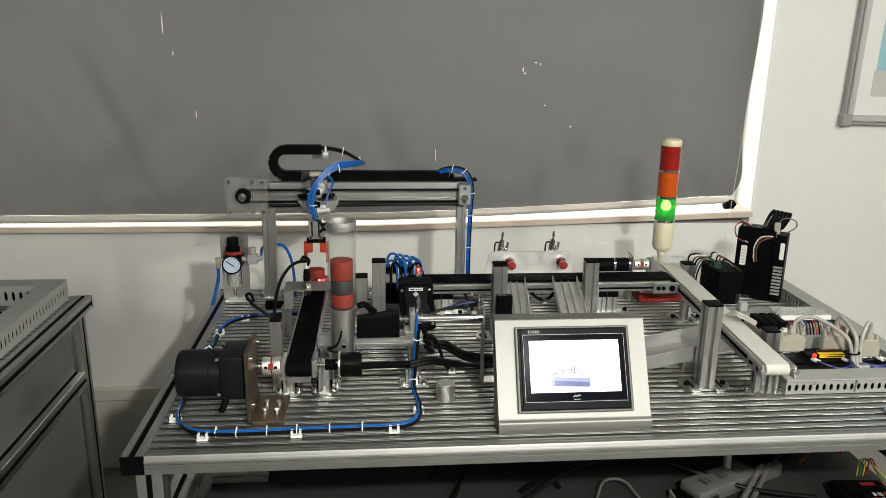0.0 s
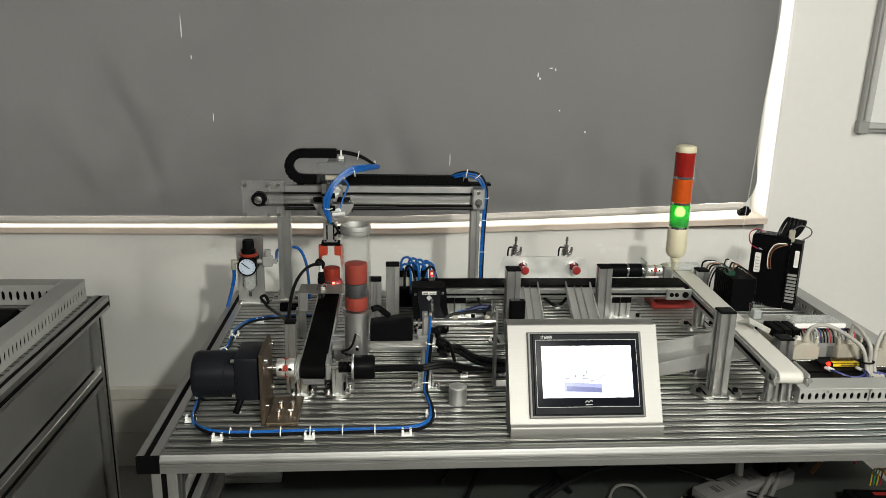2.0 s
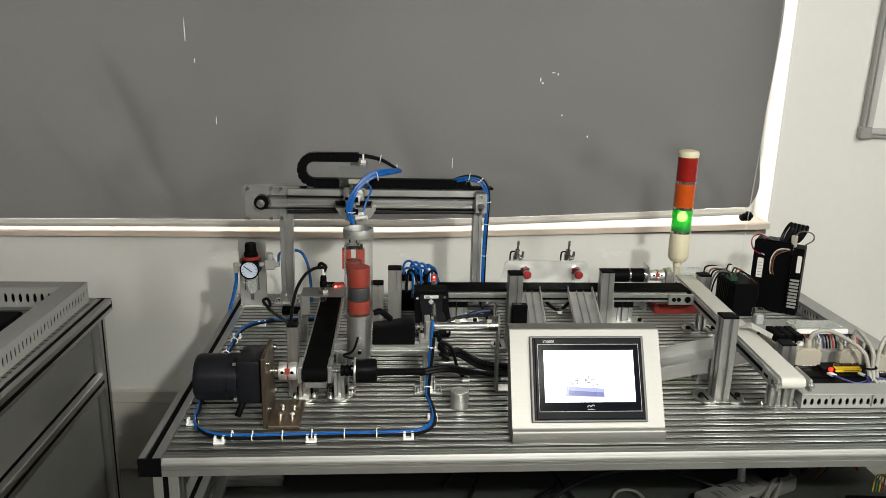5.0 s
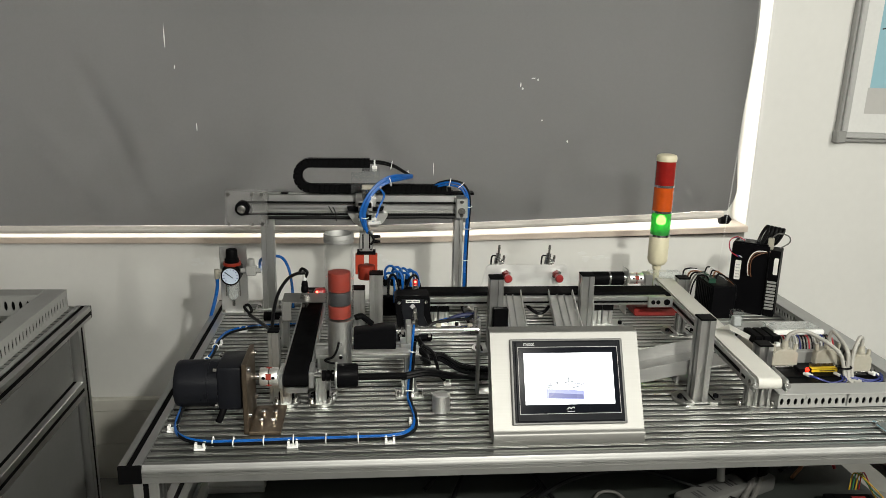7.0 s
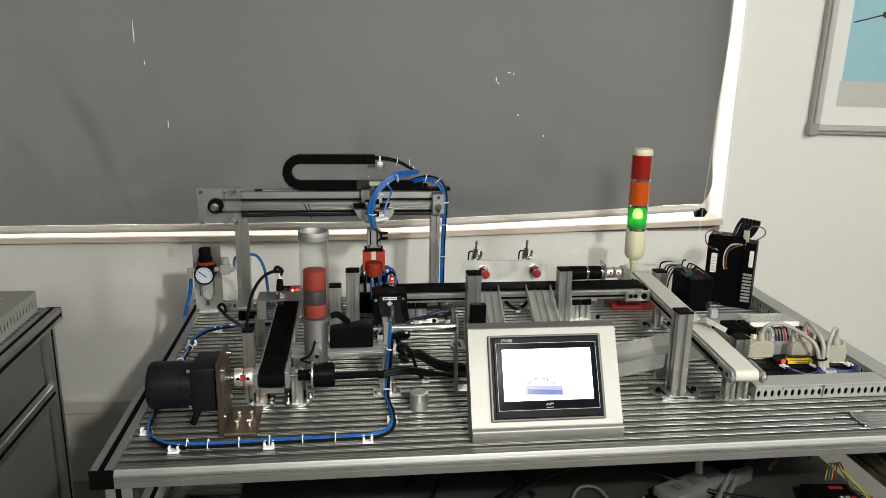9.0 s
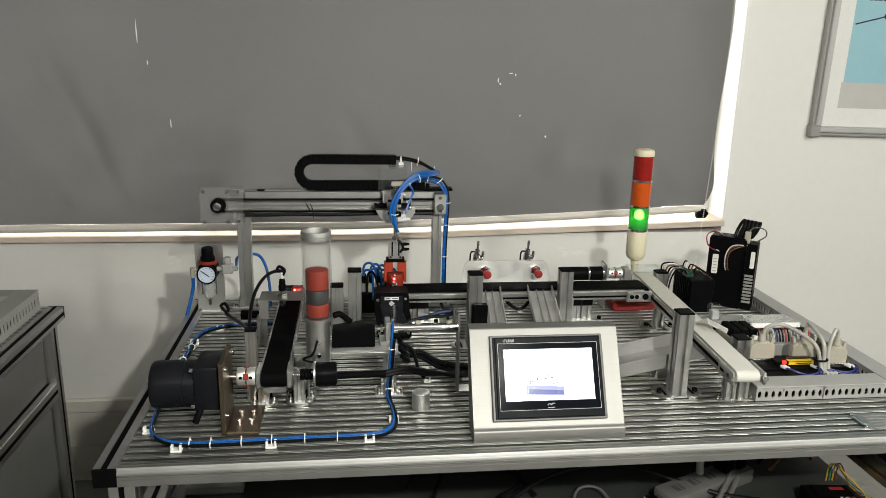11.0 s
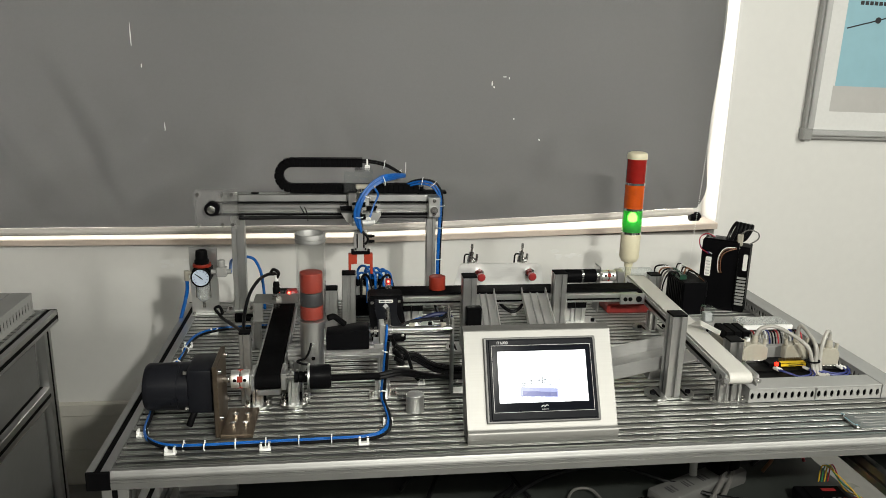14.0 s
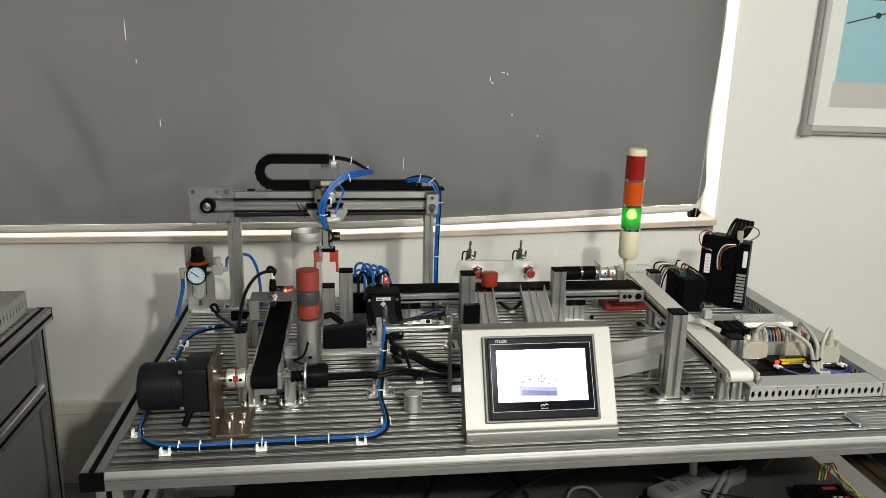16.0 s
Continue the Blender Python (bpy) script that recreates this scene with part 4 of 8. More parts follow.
def build_encoder():
    t = thing("rotary_encoder", (0.33, 0.15, 0.86), "black round rotary encoder on the conveyor's drive shaft", "encoder")
    y, z = 0.150, 0.880
    bm = bmesh.new()
    cyl(bm, (0.254, y, z), (0.276, y, z), 0.004, seg=12)
    part("shaft", bm, STEEL, t)
    bm = bmesh.new()
    lathe(bm, [(0.0095, 0), (0.0095, 0.006), (0.008, 0.007), (0.0095, 0.008), (0.0095, 0.014), (0.008, 0.015), (0.0095, 0.016), (0.0095, 0.022)], (0.268, y, z), "x", 24)
    part("flexible_coupling", bm, BLACK, t)
    bm = bmesh.new()
    cyl(bm, (0.2905, y, z), (0.2945, y, z), 0.0225, seg=32, bev=0.0008)
    part("flange", bm, PLATE, t, "silver flange")
    bm = bmesh.new()
    lathe(bm, [(0.0205, 0), (0.0205, 0.032), (0.018, 0.036), (0.0, 0.036)], (0.2945, y, z), "x", 32)
    part("body", bm, BLACK_METAL, t)
    bm = bmesh.new()
    cyl(bm, (0.329, y + 0.004, z - 0.006), (0.415, y + 0.03, z - 0.016), 0.0058, seg=20)
    part("cable_sleeve", bm, RUBBER, t, "thick black sleeve")
    for a in range(3):
        bm = bmesh.new()
        an = a * 2.1 + 0.4
        screw(bm, (0.2905, y + 0.018 * math.cos(an), z + 0.018 * math.sin(an)), "-x", 0.0022, 0.003)
        part("screw", bm, CHROME, t)


def build_magazine():
    cx, cy, r = 0.2975, 0.20, 0.0255
    t = thing("part_magazine", (cx, cy, 0.876), "clear upright tube magazine on a silver base, holding plastic blanks", "magazine")
    bm = bmesh.new()
    lathe(bm, [(r - 0.006, 0.866), (r - 0.0045, 0.867), (r - 0.0045, 0.961), (r + 0.0005, 0.962), (r + 0.0005, 0.968), (r - 0.0025, 0.968)], (cx, cy, 0), "z", 40)
    part("base", bm, PLATE, t, "turned aluminium base")
    for z in (0.902, 0.926):
        bm = bmesh.new()
        screw(bm, (cx + 0.002, cy - r + 0.0045, z), "-y", 0.0035, 0.0025)
        part("screw", bm, CHROME, t)
    bm = bmesh.new()
    lathe(bm, [(r - 0.0004, 0.968), (r - 0.0004, 1.1065), (r - 0.0026, 1.1065), (r - 0.0026, 0.968)], (cx, cy, 0), "z", 40)
    part("tube", bm, TUBE_CLEAR, t, "clear plastic tube")
    bm = bmesh.new()
    lathe(bm, [(r + 0.0002, 1.107), (r + 0.0006, 1.108), (r + 0.0006, 1.1135), (r - 0.0002, 1.114), (r + 0.0006, 1.1145), (r + 0.0006, 1.120), (r + 0.0002, 1.122), (r - 0.003, 1.122), (r - 0.0038, 1.120), (r - 0.0038, 1.107)], (cx, cy, 0), "z", 40)
    part("collar", bm, DULL, t, "dull silver collar")
    # the blanks stacked in the tube
    for z0, z1, m, lab in ((0.970, 0.993, RED, "red plastic blank in the tube"), (0.994, 1.018, CHARCOAL, "charcoal plastic blank in the tube"), (1.019, 1.053, RED, "red plastic blank on top in the tube")):
        bm = bmesh.new()
        cyl(bm, (0, 0, 0), (0, 0, z1 - z0), 0.0198, seg=36, bev=0.0012)
        ob = solo("workpiece", bm, m, lab, "workpiece", "plastic blanks")
        ob.location = (cx, cy, z0)
    # rail with the pusher
    t = thing("pusher_unit", (0.34, 0.235, TZ), "aluminium rail with a small pneumatic pusher cylinder", "pusher")
    bm = bmesh.new()
    rail(bm, "x", 0.252, 0.440, 0.238, 0.890, 0.03, 0.02)
    part("rail", bm, ALU, t)
    for x in (0.264, 0.424):
        bm = bmesh.new()
        rail(bm, "z", TZ + 0.005, 0.880, x, 0.238, 0.02, 0.02)
        leg = part("leg", bm, ALU_Z, t)
        bm = bmesh.new()
        box(bm, x - 0.026, x + 0.026, 0.214, 0.250, TZ + 0.0005, TZ + 0.005, 0.0015)
        part("foot_plate", bm, PLATE, leg)
        for s in (-1, 1):
            bm = bmesh.new()
            box(bm, x + s * 0.0105, x + s * 0.0135, 0.224, 0.248, TZ + 0.005, TZ + 0.024, 0.001)
            part("gusset", bm, PLATE, leg)
            bm = bmesh.new()
            screw(bm, (x + s * 0.019, 0.224, TZ + 0.005), "z", 0.004, 0.007)
            part("bolt", bm, STEEL, leg)
    bm = bmesh.new()
    prism(bm, [(0.321, 0.9005), (0.398, 0.9005), (0.398, 0.938), (0.380, 0.938), (0.321, 0.930)], "y", 0.215, 0.258)
    bmesh.ops.bevel(bm, geom=list(bm.edges), offset=0.0015, segments=1, affect="EDGES")
    part("slide_cover", bm, BLACK_METAL, t, "black slide cover")
    bm = bmesh.new()
    box(bm, 0.4065, 0.4265, 0.220, 0.256, 0.9005, 0.9085, 0.001)
    box(bm, 0.4165, 0.4265, 0.220, 0.256, 0.9088, 0.944, 0.001)
    part("cylinder_mount", bm, PLATE, t)
    bm = bmesh.new()
    cyl(bm, (0.398, 0.238, 0.928), (0.417, 0.238, 0.928), 0.003, seg=12)
    cyl(bm, (0.4005, 0.238, 0.928), (0.4045, 0.238, 0.928), 0.006, seg=6)
    cyl(bm, (0.408, 0.238, 0.928), (0.4125, 0.238, 0.928), 0.0075, seg=6)
    part("rod", bm, STEEL, t)
    bm = bmesh.new()
    lathe(bm, [(0.0095, 0), (0.0095, 0.013), (0.0075, 0.014), (0.0075, 0.108), (0.0095, 0.109), (0.0095, 0.124), (0.006, 0.126)], (0.427, 0.238, 0.928), "x", 28)
    part("cylinder", bm, CHROME, t, "polished cylinder barrel")
    for x in (0.433, 0.545):
        bm = bmesh.new()
        cyl(bm, (x, 0.238, 0.937), (x, 0.238, 0.950), 0.0055, seg=6)
        cyl(bm, (x, 0.238, 0.950), (x, 0.238, 0.964), 0.0042, seg=14)
        cyl(bm, (x, 0.238, 0.964), (x, 0.238, 0.972), 0.003, seg=12)
        part("air_fitting", bm, STEEL, t)
    for a, b in ((0.472, 0.482), (0.531, 0.540)):
        bm = bmesh.new()
        box(bm, a, b, 0.234, 0.243, 0.9352, 0.9405, 0.0012)
        part("reed_switch", bm, CONNECTOR, t, "pale grey reed switch")
    bm = bmesh.new()
    hose(bm, [(0.492, 0.247, 0.942), (0.507, 0.249, 0.949), (0.526, 0.251, 0.953), (0.543, 0.252, 0.952), (0.553, 0.250, 0.944)], 0.0042, 8)
    part("sleeve", bm, SLEEVE, t, "dark blue cable sleeve")
    bm = bmesh.new()
    prism(bm, [(0.224, 0.81), (0.25, 0.81), (0.255, 0.948), (0.232, 0.948)], "x", 0.551, 0.555)
    box(bm, 0.5555, 0.592, 0.224, 0.252, 0.8005, 0.8045)
    box(bm, 0.551, 0.5552, 0.224, 0.252, 0.8005, 0.8098)
    part("end_bracket", bm, PLATE, t)


def clip(bm, x, y, s=1.0):
    box(bm, x - 0.009 * s, x + 0.009 * s, y - 0.008 * s, y + 0.007 * s, TZ + 0.0004, TZ + 0.004, 0.0008)
    box(bm, x - 0.0085 * s, x - 0.0045 * s, y - 0.005 * s, y + 0.005 * s, TZ + 0.004, TZ + 0.011, 0.0005)
    box(bm, x + 0.0045 * s, x + 0.0085 * s, y - 0.005 * s, y + 0.005 * s, TZ + 0.004, TZ + 0.011, 0.0005)


def tie(bm, p, along, r):
    """A white cable tie: a ring with its cut tail."""
    p, along = Vector(p), Vector(along).normalized()
    lathe_pts = 14
    up = Vector((0, 0, 1)) if abs(along.z) < 0.8 else Vector((0, -1, 0))
    side = along.cross(up).normalized()
    up = side.cross(along)
    ring = [p + r * (math.cos(2 * math.pi * i / lathe_pts) * side + math.sin(2 * math.pi * i / lathe_pts) * up) for i in range(lathe_pts + 1)]
    hose(bm, ring, 0.0011, 5, smooth=False)
    hose(bm, [p + up * r, p + up * (r + 0.0015) + side * 0.001, p + up * (r + 0.003) + side * 0.002], 0.0012, 5, 2)


def build_bench_hose():
    """The blue and black air line that loops round the bench, in its clips."""
    t = thing("air_line", (0.22, 0.06, TZ), "blue air hose and black cable tied together in white clips", "hose")
    z = TZ + 0.0085
    path = [(0.430, 0.214, 0.948), (0.428, 0.212, 0.918), (0.424, 0.206, 0.870), (0.420, 0.202, 0.83), (0.420, 0.190, 0.812), (0.426, 0.150, z), (0.427, 0.112, z), (0.418, 0.080, z), (0.392, 0.062, z),
            (0.33, 0.058, z), (0.225, 0.056, z), (0.13, 0.053, z), (0.075, 0.057, z), (0.040, 0.078, z), (0.024, 0.115, z), (0.019, 0.17, z), (0.012, 0.26, z), (0.014, 0.36, z), (0.021, 0.43, z), (0.020, 0.50, z), (0.034, 0.555, z), (0.075, 0.585, z), (0.14, 0.595, z), (0.19, 0.60, z)]
    bm = bmesh.new()
    hose(bm, path, 0.0023, 8, 6)
    part("blue_hose", bm, BLUE, t, "blue air hose")
    bm = bmesh.new()
    hose(bm, [(x + 0.0045, y - 0.0052, zz + 0.0002) for x, y, zz in path[1:]], 0.0027, 8, 6)
    part("black_cable", bm, BLACK_HOSE, t, "black cable beside the hose")
    bm = bmesh.new()
    hose(bm, [(x - 0.0005, y + 0.0040, zz + 0.0015) for x, y, zz in path[4:]], 0.0017, 8, 6)
    part("blue_hose", bm, BLUE, t, "thin blue air hose")
    for x, y in ((0.079, 0.050), (0.226, 0.051), (0.384, 0.056), (0.021, 0.113), (0.427, 0.120), (0.021, 0.50), (0.062, 0.580)):
        bm = bmesh.new()
        clip(bm, x, y)
        part("clip", bm, NYLON, t, "white nylon cable clip")
    sm = [Vector(p) for p in path]
    for i, f in ((1, 0.4), (3, 0.3), (9, 0.5), (10, 0.5), (10, 0.0), (9, 0.0), (11, 0.0), (11, 0.6), (17, 0.5), (18, 0.5)):
        p = sm[i].lerp(sm[i + 1], f)
        bm = bmesh.new()
        tie(bm, p + Vector((0.0018, -0.0010, 0.0005)), sm[i + 1] - sm[i], 0.0068)
        part("cable_tie", bm, NYLON, t, "white cable tie")


build_feed_motor()
coupling("shaft_coupling", 0.163, 0.1935, 0.150, 0.880, 0.0155, "silver jaw coupling with a red spider between motor and conveyor")
build_feed_conveyor()
build_encoder()
build_magazine()
build_bench_hose()

# a bare turned slug on the bench
bm = bmesh.new()
lathe(bm, [(0.0150, 0), (0.0162, 0.001), (0.0162, 0.032), (0.0152, 0.033), (0.011, 0.033), (0.0105, 0.0325)], (0, 0, 0), "z", 36)
slug = solo("metal_slug", bm, SHEET, "small turned aluminium slug standing on the bench", "workpiece")
slug.location = (0.4780, 0.167, TZ + 0.0003)

# sensor post beside the feed conveyor
build_post(0.178, 0.225, 0.938, "slim aluminium post with a black cap beside the feed conveyor", 0.02, 0.02, foot=False)


def build_pick_station():
    t = thing("sensor_bracket", (0.21, 0.48, 0.80), "bent steel plate over the belt with a proximity sensor", "bracket")
    bm = bmesh.new()
    box(bm, 0.165, 0.259, 0.450, 0.512, 0.9115, 0.9135, 0.0006)
    box(bm, 0.165, 0.1675, 0.450, 0.512, 0.866, 0.9113, 0.0006)
    box(bm, 0.1677, 0.185, 0.4505, 0.4525, 0.872, 0.9113, 0.0006)
    part("plate", bm, BRUSHED, t)
    bm = bmesh.new()
    rail(bm, "z", TZ + 0.0005, 0.866, 0.166, 0.488, 0.02, 0.02)
    part("stand", bm, ALU_Z, t)
    s = thing("proximity_sensor", (0.212, 0.475, 0.9135), "black and steel proximity sensor with a black cable", "sensor", "sensors")
    x, y = 0.212, 0.475
    bm = bmesh.new()
    cyl(bm, (x, y, 0.9137), (x, y, 0.9175), 0.0115, seg=6)
    cyl(bm, (x, y, 0.9175), (x, y, 0.9215), 0.0105, seg=6)
    part("nut", bm, STEEL, s)
    bm = bmesh.new()
    cyl(bm, (x, y, 0.895), (x, y, 0.928), 0.0072, seg=20)
    part("barrel", bm, STEEL, s)
    bm = bmesh.new()
    lathe(bm, [(0.0078, 0.928), (0.0078, 0.938), (0.0062, 0.941), (0.0072, 0.944), (0.0058, 0.951), (0.003, 0.954)], (x, y, 0), "z", 20)
    part("head", bm, BLACK, s)
    bm = bmesh.new()
    hose(bm, [(x, y, 0.952), (x + 0.001, y, 0.958), (x + 0.006, y - 0.004, 0.972), (x - 0.004, y - 0.002, 0.979), (x - 0.009, y, 0.972), (x + 0.001, y + 0.002, 0.968), (x - 0.016, y - 0.004, 0.969), (x - 0.034, y - 0.03, 0.963), (x - 0.047, y - 0.08, 0.946), (x - 0.050, y - 0.14, 0.918), (x - 0.043, y - 0.20, 0.893), (x - 0.034, y - 0.235, 0.872)], 0.0034, 8, 8)
    part("cable", bm, BLACK_HOSE, s, "looped black cable")
    bm = bmesh.new()
    cyl(bm, (x, y, 0.9535), (x + 0.001, y, 0.966), 0.0045, seg=14, bev=0.0006)
    part("cable_boot", bm, NYLON, s, "white cable boot")
    s2 = thing("fibre_sensor", (0.10, 0.60, 0.80), "black sensor cable tied in a loop beside the belt", "cable")
    bm = bmesh.new()
    hose(bm, [(0.178, 0.250, 0.87), (0.165, 0.33, 0.868), (0.140, 0.43, 0.862), (0.098, 0.52, 0.852), (0.078, 0.555, 0.856), (0.070, 0.560, 0.866), (0.080, 0.555, 0.872), (0.088, 0.545, 0.862), (0.082, 0.552, 0.850), (0.12, 0.50, 0.846), (0.165, 0.40, 0.852)], 0.0034, 8, 8)
    part("cable", bm, BLACK_HOSE, s2)
    bm = bmesh.new()
    cyl(bm, (0.10, 0.640, 0.815), (0.125, 0.640, 0.815), 0.011, seg=20, bev=0.002)
    cyl(bm, (0.125, 0.640, 0.815), (0.148, 0.640, 0.815), 0.0085, seg=20)
    part("connector", bm, BLACK, s2)
    # optical sensor with its red light, on the plate's rear edge
    o = thing("optical_sensor", (0.228, 0.522, 0.893), "low red domed optical sensor with a lit red eye", "sensor", "sensors")
    bm = bmesh.new()
    lathe(bm, [(0.0, 0.8975), (0.0145, 0.8975), (0.0150, 0.904), (0.0142, 0.912), (0.0110, 0.917), (0.0, 0.9185)], (0.2400, 0.5290, 0), "z", 28)
    part("body", bm, RED_DARK, o)
    bm = bmesh.new()
    box(bm, 0.2085, 0.2240, 0.5145, 0.528, 0.8975, 0.9155, 0.001)
    part("window", bm, ACRYLIC, o)
    bm = bmesh.new()
    bmesh.ops.create_icosphere(bm, subdivisions=2, radius=0.0030, matrix=Matrix.Translation((0.2345, 0.5160, 0.9135)))
    part("lamp", bm, LED_RED, o, "lit red lamp")


build_pick_station()


def build_regulator():
    """The air filter-regulator with gauge on its upright plate."""
    t = thing("air_regulator", (0.02, 0.72, TZ), "air pressure regulator with round white gauge on a steel plate", "regulator")
    y = 0.712
    bm = bmesh.new()
    box(bm, -0.010, 0.054, y, y + 0.003, TZ + 0.0005, 0.967, 0.0008)
    box(bm, -0.010, 0.054, y - 0.016, y - 0.0002, TZ + 0.0005, TZ + 0.0035, 0.0008)
    part("plate", bm, PLATE, t)
    for x in (-0.003, 0.047):
        bm = bmesh.new()
        screw(bm, (x, y - 0.009, TZ + 0.0035), "z", 0.004, 0.006)
        part("bolt", bm, STEEL, t)
    cx, cy = 0.0245, y - 0.030
    bm = bmesh.new()
    box(bm, cx - 0.020, cx + 0.020, cy - 0.020, y - 0.0005, 0.893, 0.929, 0.005)
    part("body", bm, BLACK, t)
    bm = bmesh.new()
    lathe(bm, [(0.0205, 0.929), (0.0215, 0.9315), (0.0205, 0.936)], (cx, cy, 0), "z", 32)
    part("lock_ring", bm, RED, t, "red locking ring")
    bm = bmesh.new()
    lathe(bm, [(0.0165, 0.936), (0.0165, 0.944), (0.0138, 0.947), (0.0132, 0.964), (0.0120, 0.967), (0.0, 0.967)], (cx, cy, 0), "z", 32)
    part("knob", bm, BLACK, t, "black adjusting knob")
    bm = bmesh.new()
    lathe(bm, [(0.0125, 0.893), (0.0135, 0.88), (0.0125, 0.850), (0.006, 0.843), (0.0, 0.842)], (cx, cy, 0), "z", 28)
    part("bowl", bm, BOWL, t, "clear filter bowl")
    bm = bmesh.new()
    for s in (-1, 1):
        cyl(bm, (cx + s * 0.0158, cy, 0.852), (cx + s * 0.0158, cy, 0.895), 0.0016, seg=8)
    cyl(bm, (cx, cy, 0.828), (cx, cy, 0.843), 0.0036, seg=12)
    part("bowl_guard", bm, STEEL, t)
    g = Vector((cx - 0.001, cy - 0.022, 0.907))
    bm = bmesh.new()
    lathe(bm, [(0.0215, 0.016), (0.0225, 0.006), (0.0225, 0.0), (0.0195, -0.001), (0.0190, 0.002)], g, "y", 36)
    gauge = part("gauge", bm, BLACK, t, "black-rimmed pressure gauge")
    bm = bmesh.new()
    cyl(bm, g + Vector((0, 0.003, 0)), g + Vector((0, 0.0008, 0)), 0.0195, seg=36)
    part("dial", bm, DIAL, gauge, "pale blue-white dial")
    bm = bmesh.new()
    for i in range(11):
        a = math.radians(225 - 27 * i)
        box(bm, -0.0005, 0.0005, -0.0006, -0.0001, 0.0140, 0.0175, 0, Matrix.Translation(g + Vector((0, 0.0008, 0))) @ pose(0, 0, 0, 0, 90 - math.degrees(a), 0))
    part("dial_mark", bm, BLUE_WIRE, gauge)
    bm = bmesh.new()
    box(bm, -0.0009, 0.0009, -0.0012, -0.0004, -0.007, 0.0155, 0, Matrix.Translation(g + Vector((0, 0.0006, 0))) @ pose(0, 0, 0, 0, -52, 0))
    part("needle", bm, BLACK, gauge)
    bm = bmesh.new()
    cyl(bm, (cx + 0.02, cy, 0.915), (cx + 0.032, cy, 0.915), 0.006, seg=14)
    box(bm, cx + 0.032, cx + 0.056, cy - 0.010, cy + 0.010, 0.904, 0.927, 0.002)
    cyl(bm, (cx + 0.044, cy, 0.927), (cx + 0.044, cy, 0.943), 0.0085, seg=16, bev=0.001)
    cyl(bm, (cx + 0.056, cy, 0.915), (cx + 0.066, cy, 0.915), 0.006, seg=6)
    part("shut_off_valve", bm, DUCT, t, "grey shut-off valve")
    bm = bmesh.new()
    cyl(bm, (cx - 0.034, cy, 0.913), (cx - 0.02, cy, 0.913), 0.005, seg=12)
    cyl(bm, (cx - 0.036, cy, 0.918), (cx - 0.036, cy, 0.895), 0.006, seg=14)
    part("elbow_fitting", bm, CONNECTOR, t)
    bm = bmesh.new()
    hose(bm, [(cx - 0.036, cy, 0.897), (cx - 0.037, cy, 0.872), (cx - 0.046, cy + 0.004, 0.835), (cx - 0.060, cy + 0.012, 0.79), (cx - 0.075, cy + 0.02, 0.73), (cx - 0.082, cy + 0.03, 0.62)], 0.0042, 10)
    part("inlet_hose", bm, BLUE, t, "blue supply hose hanging over the bench's edge")
    bm = bmesh.new()
    hose(bm, [(cx + 0.064, cy, 0.915), (cx + 0.060, cy + 0.030, 0.916), (cx + 0.056, cy + 0.076, 0.920), (cx + 0.075, cy + 0.092, 0.925), (cx + 0.105, cy + 0.092, 0.921), (cx + 0.122, cy + 0.080, 0.897), (cx + 0.130, cy + 0.066, 0.865), (cx + 0.134, cy + 0.050, 0.835), (cx + 0.135, cy + 0.040, 0.806)], 0.0036, 10)
    part("outlet_hose", bm, BLUE, t, "blue outlet hose")


build_regulator()

# ---- pick-and-place gantry ----
GY = 0.737      # middle of the beam


def holed_plate(bm, x0, x1, z0, z1, ya, yb, cx, cz, r):
    """An upright plate from ya to yb with a round hole."""
    angles = [2 * math.pi * i / 32 for i in range(32)] + [math.atan2(z - cz, x - cx) % (2 * math.pi) for x in (x0, x1) for z in (z0, z1)]
    rings = []
    for a in sorted(angles):
        c, d = math.cos(a), math.sin(a)
        far = min(((x1 if c > 0 else x0) - cx) / c if abs(c) > 1e-9 else 9, ((z1 if d > 0 else z0) - cz) / d if abs(d) > 1e-9 else 9)
        rings.append([bm.verts.new((cx + q * c, y, cz + q * d)) for q, y in ((r, ya), (far, ya), (far, yb), (r, yb))])
    for a, b in zip(rings, rings[1:] + rings[:1]):
        for k in range(4):
            bm.faces.new((a[k], a[(k + 1) % 4], b[(k + 1) % 4], b[k]))


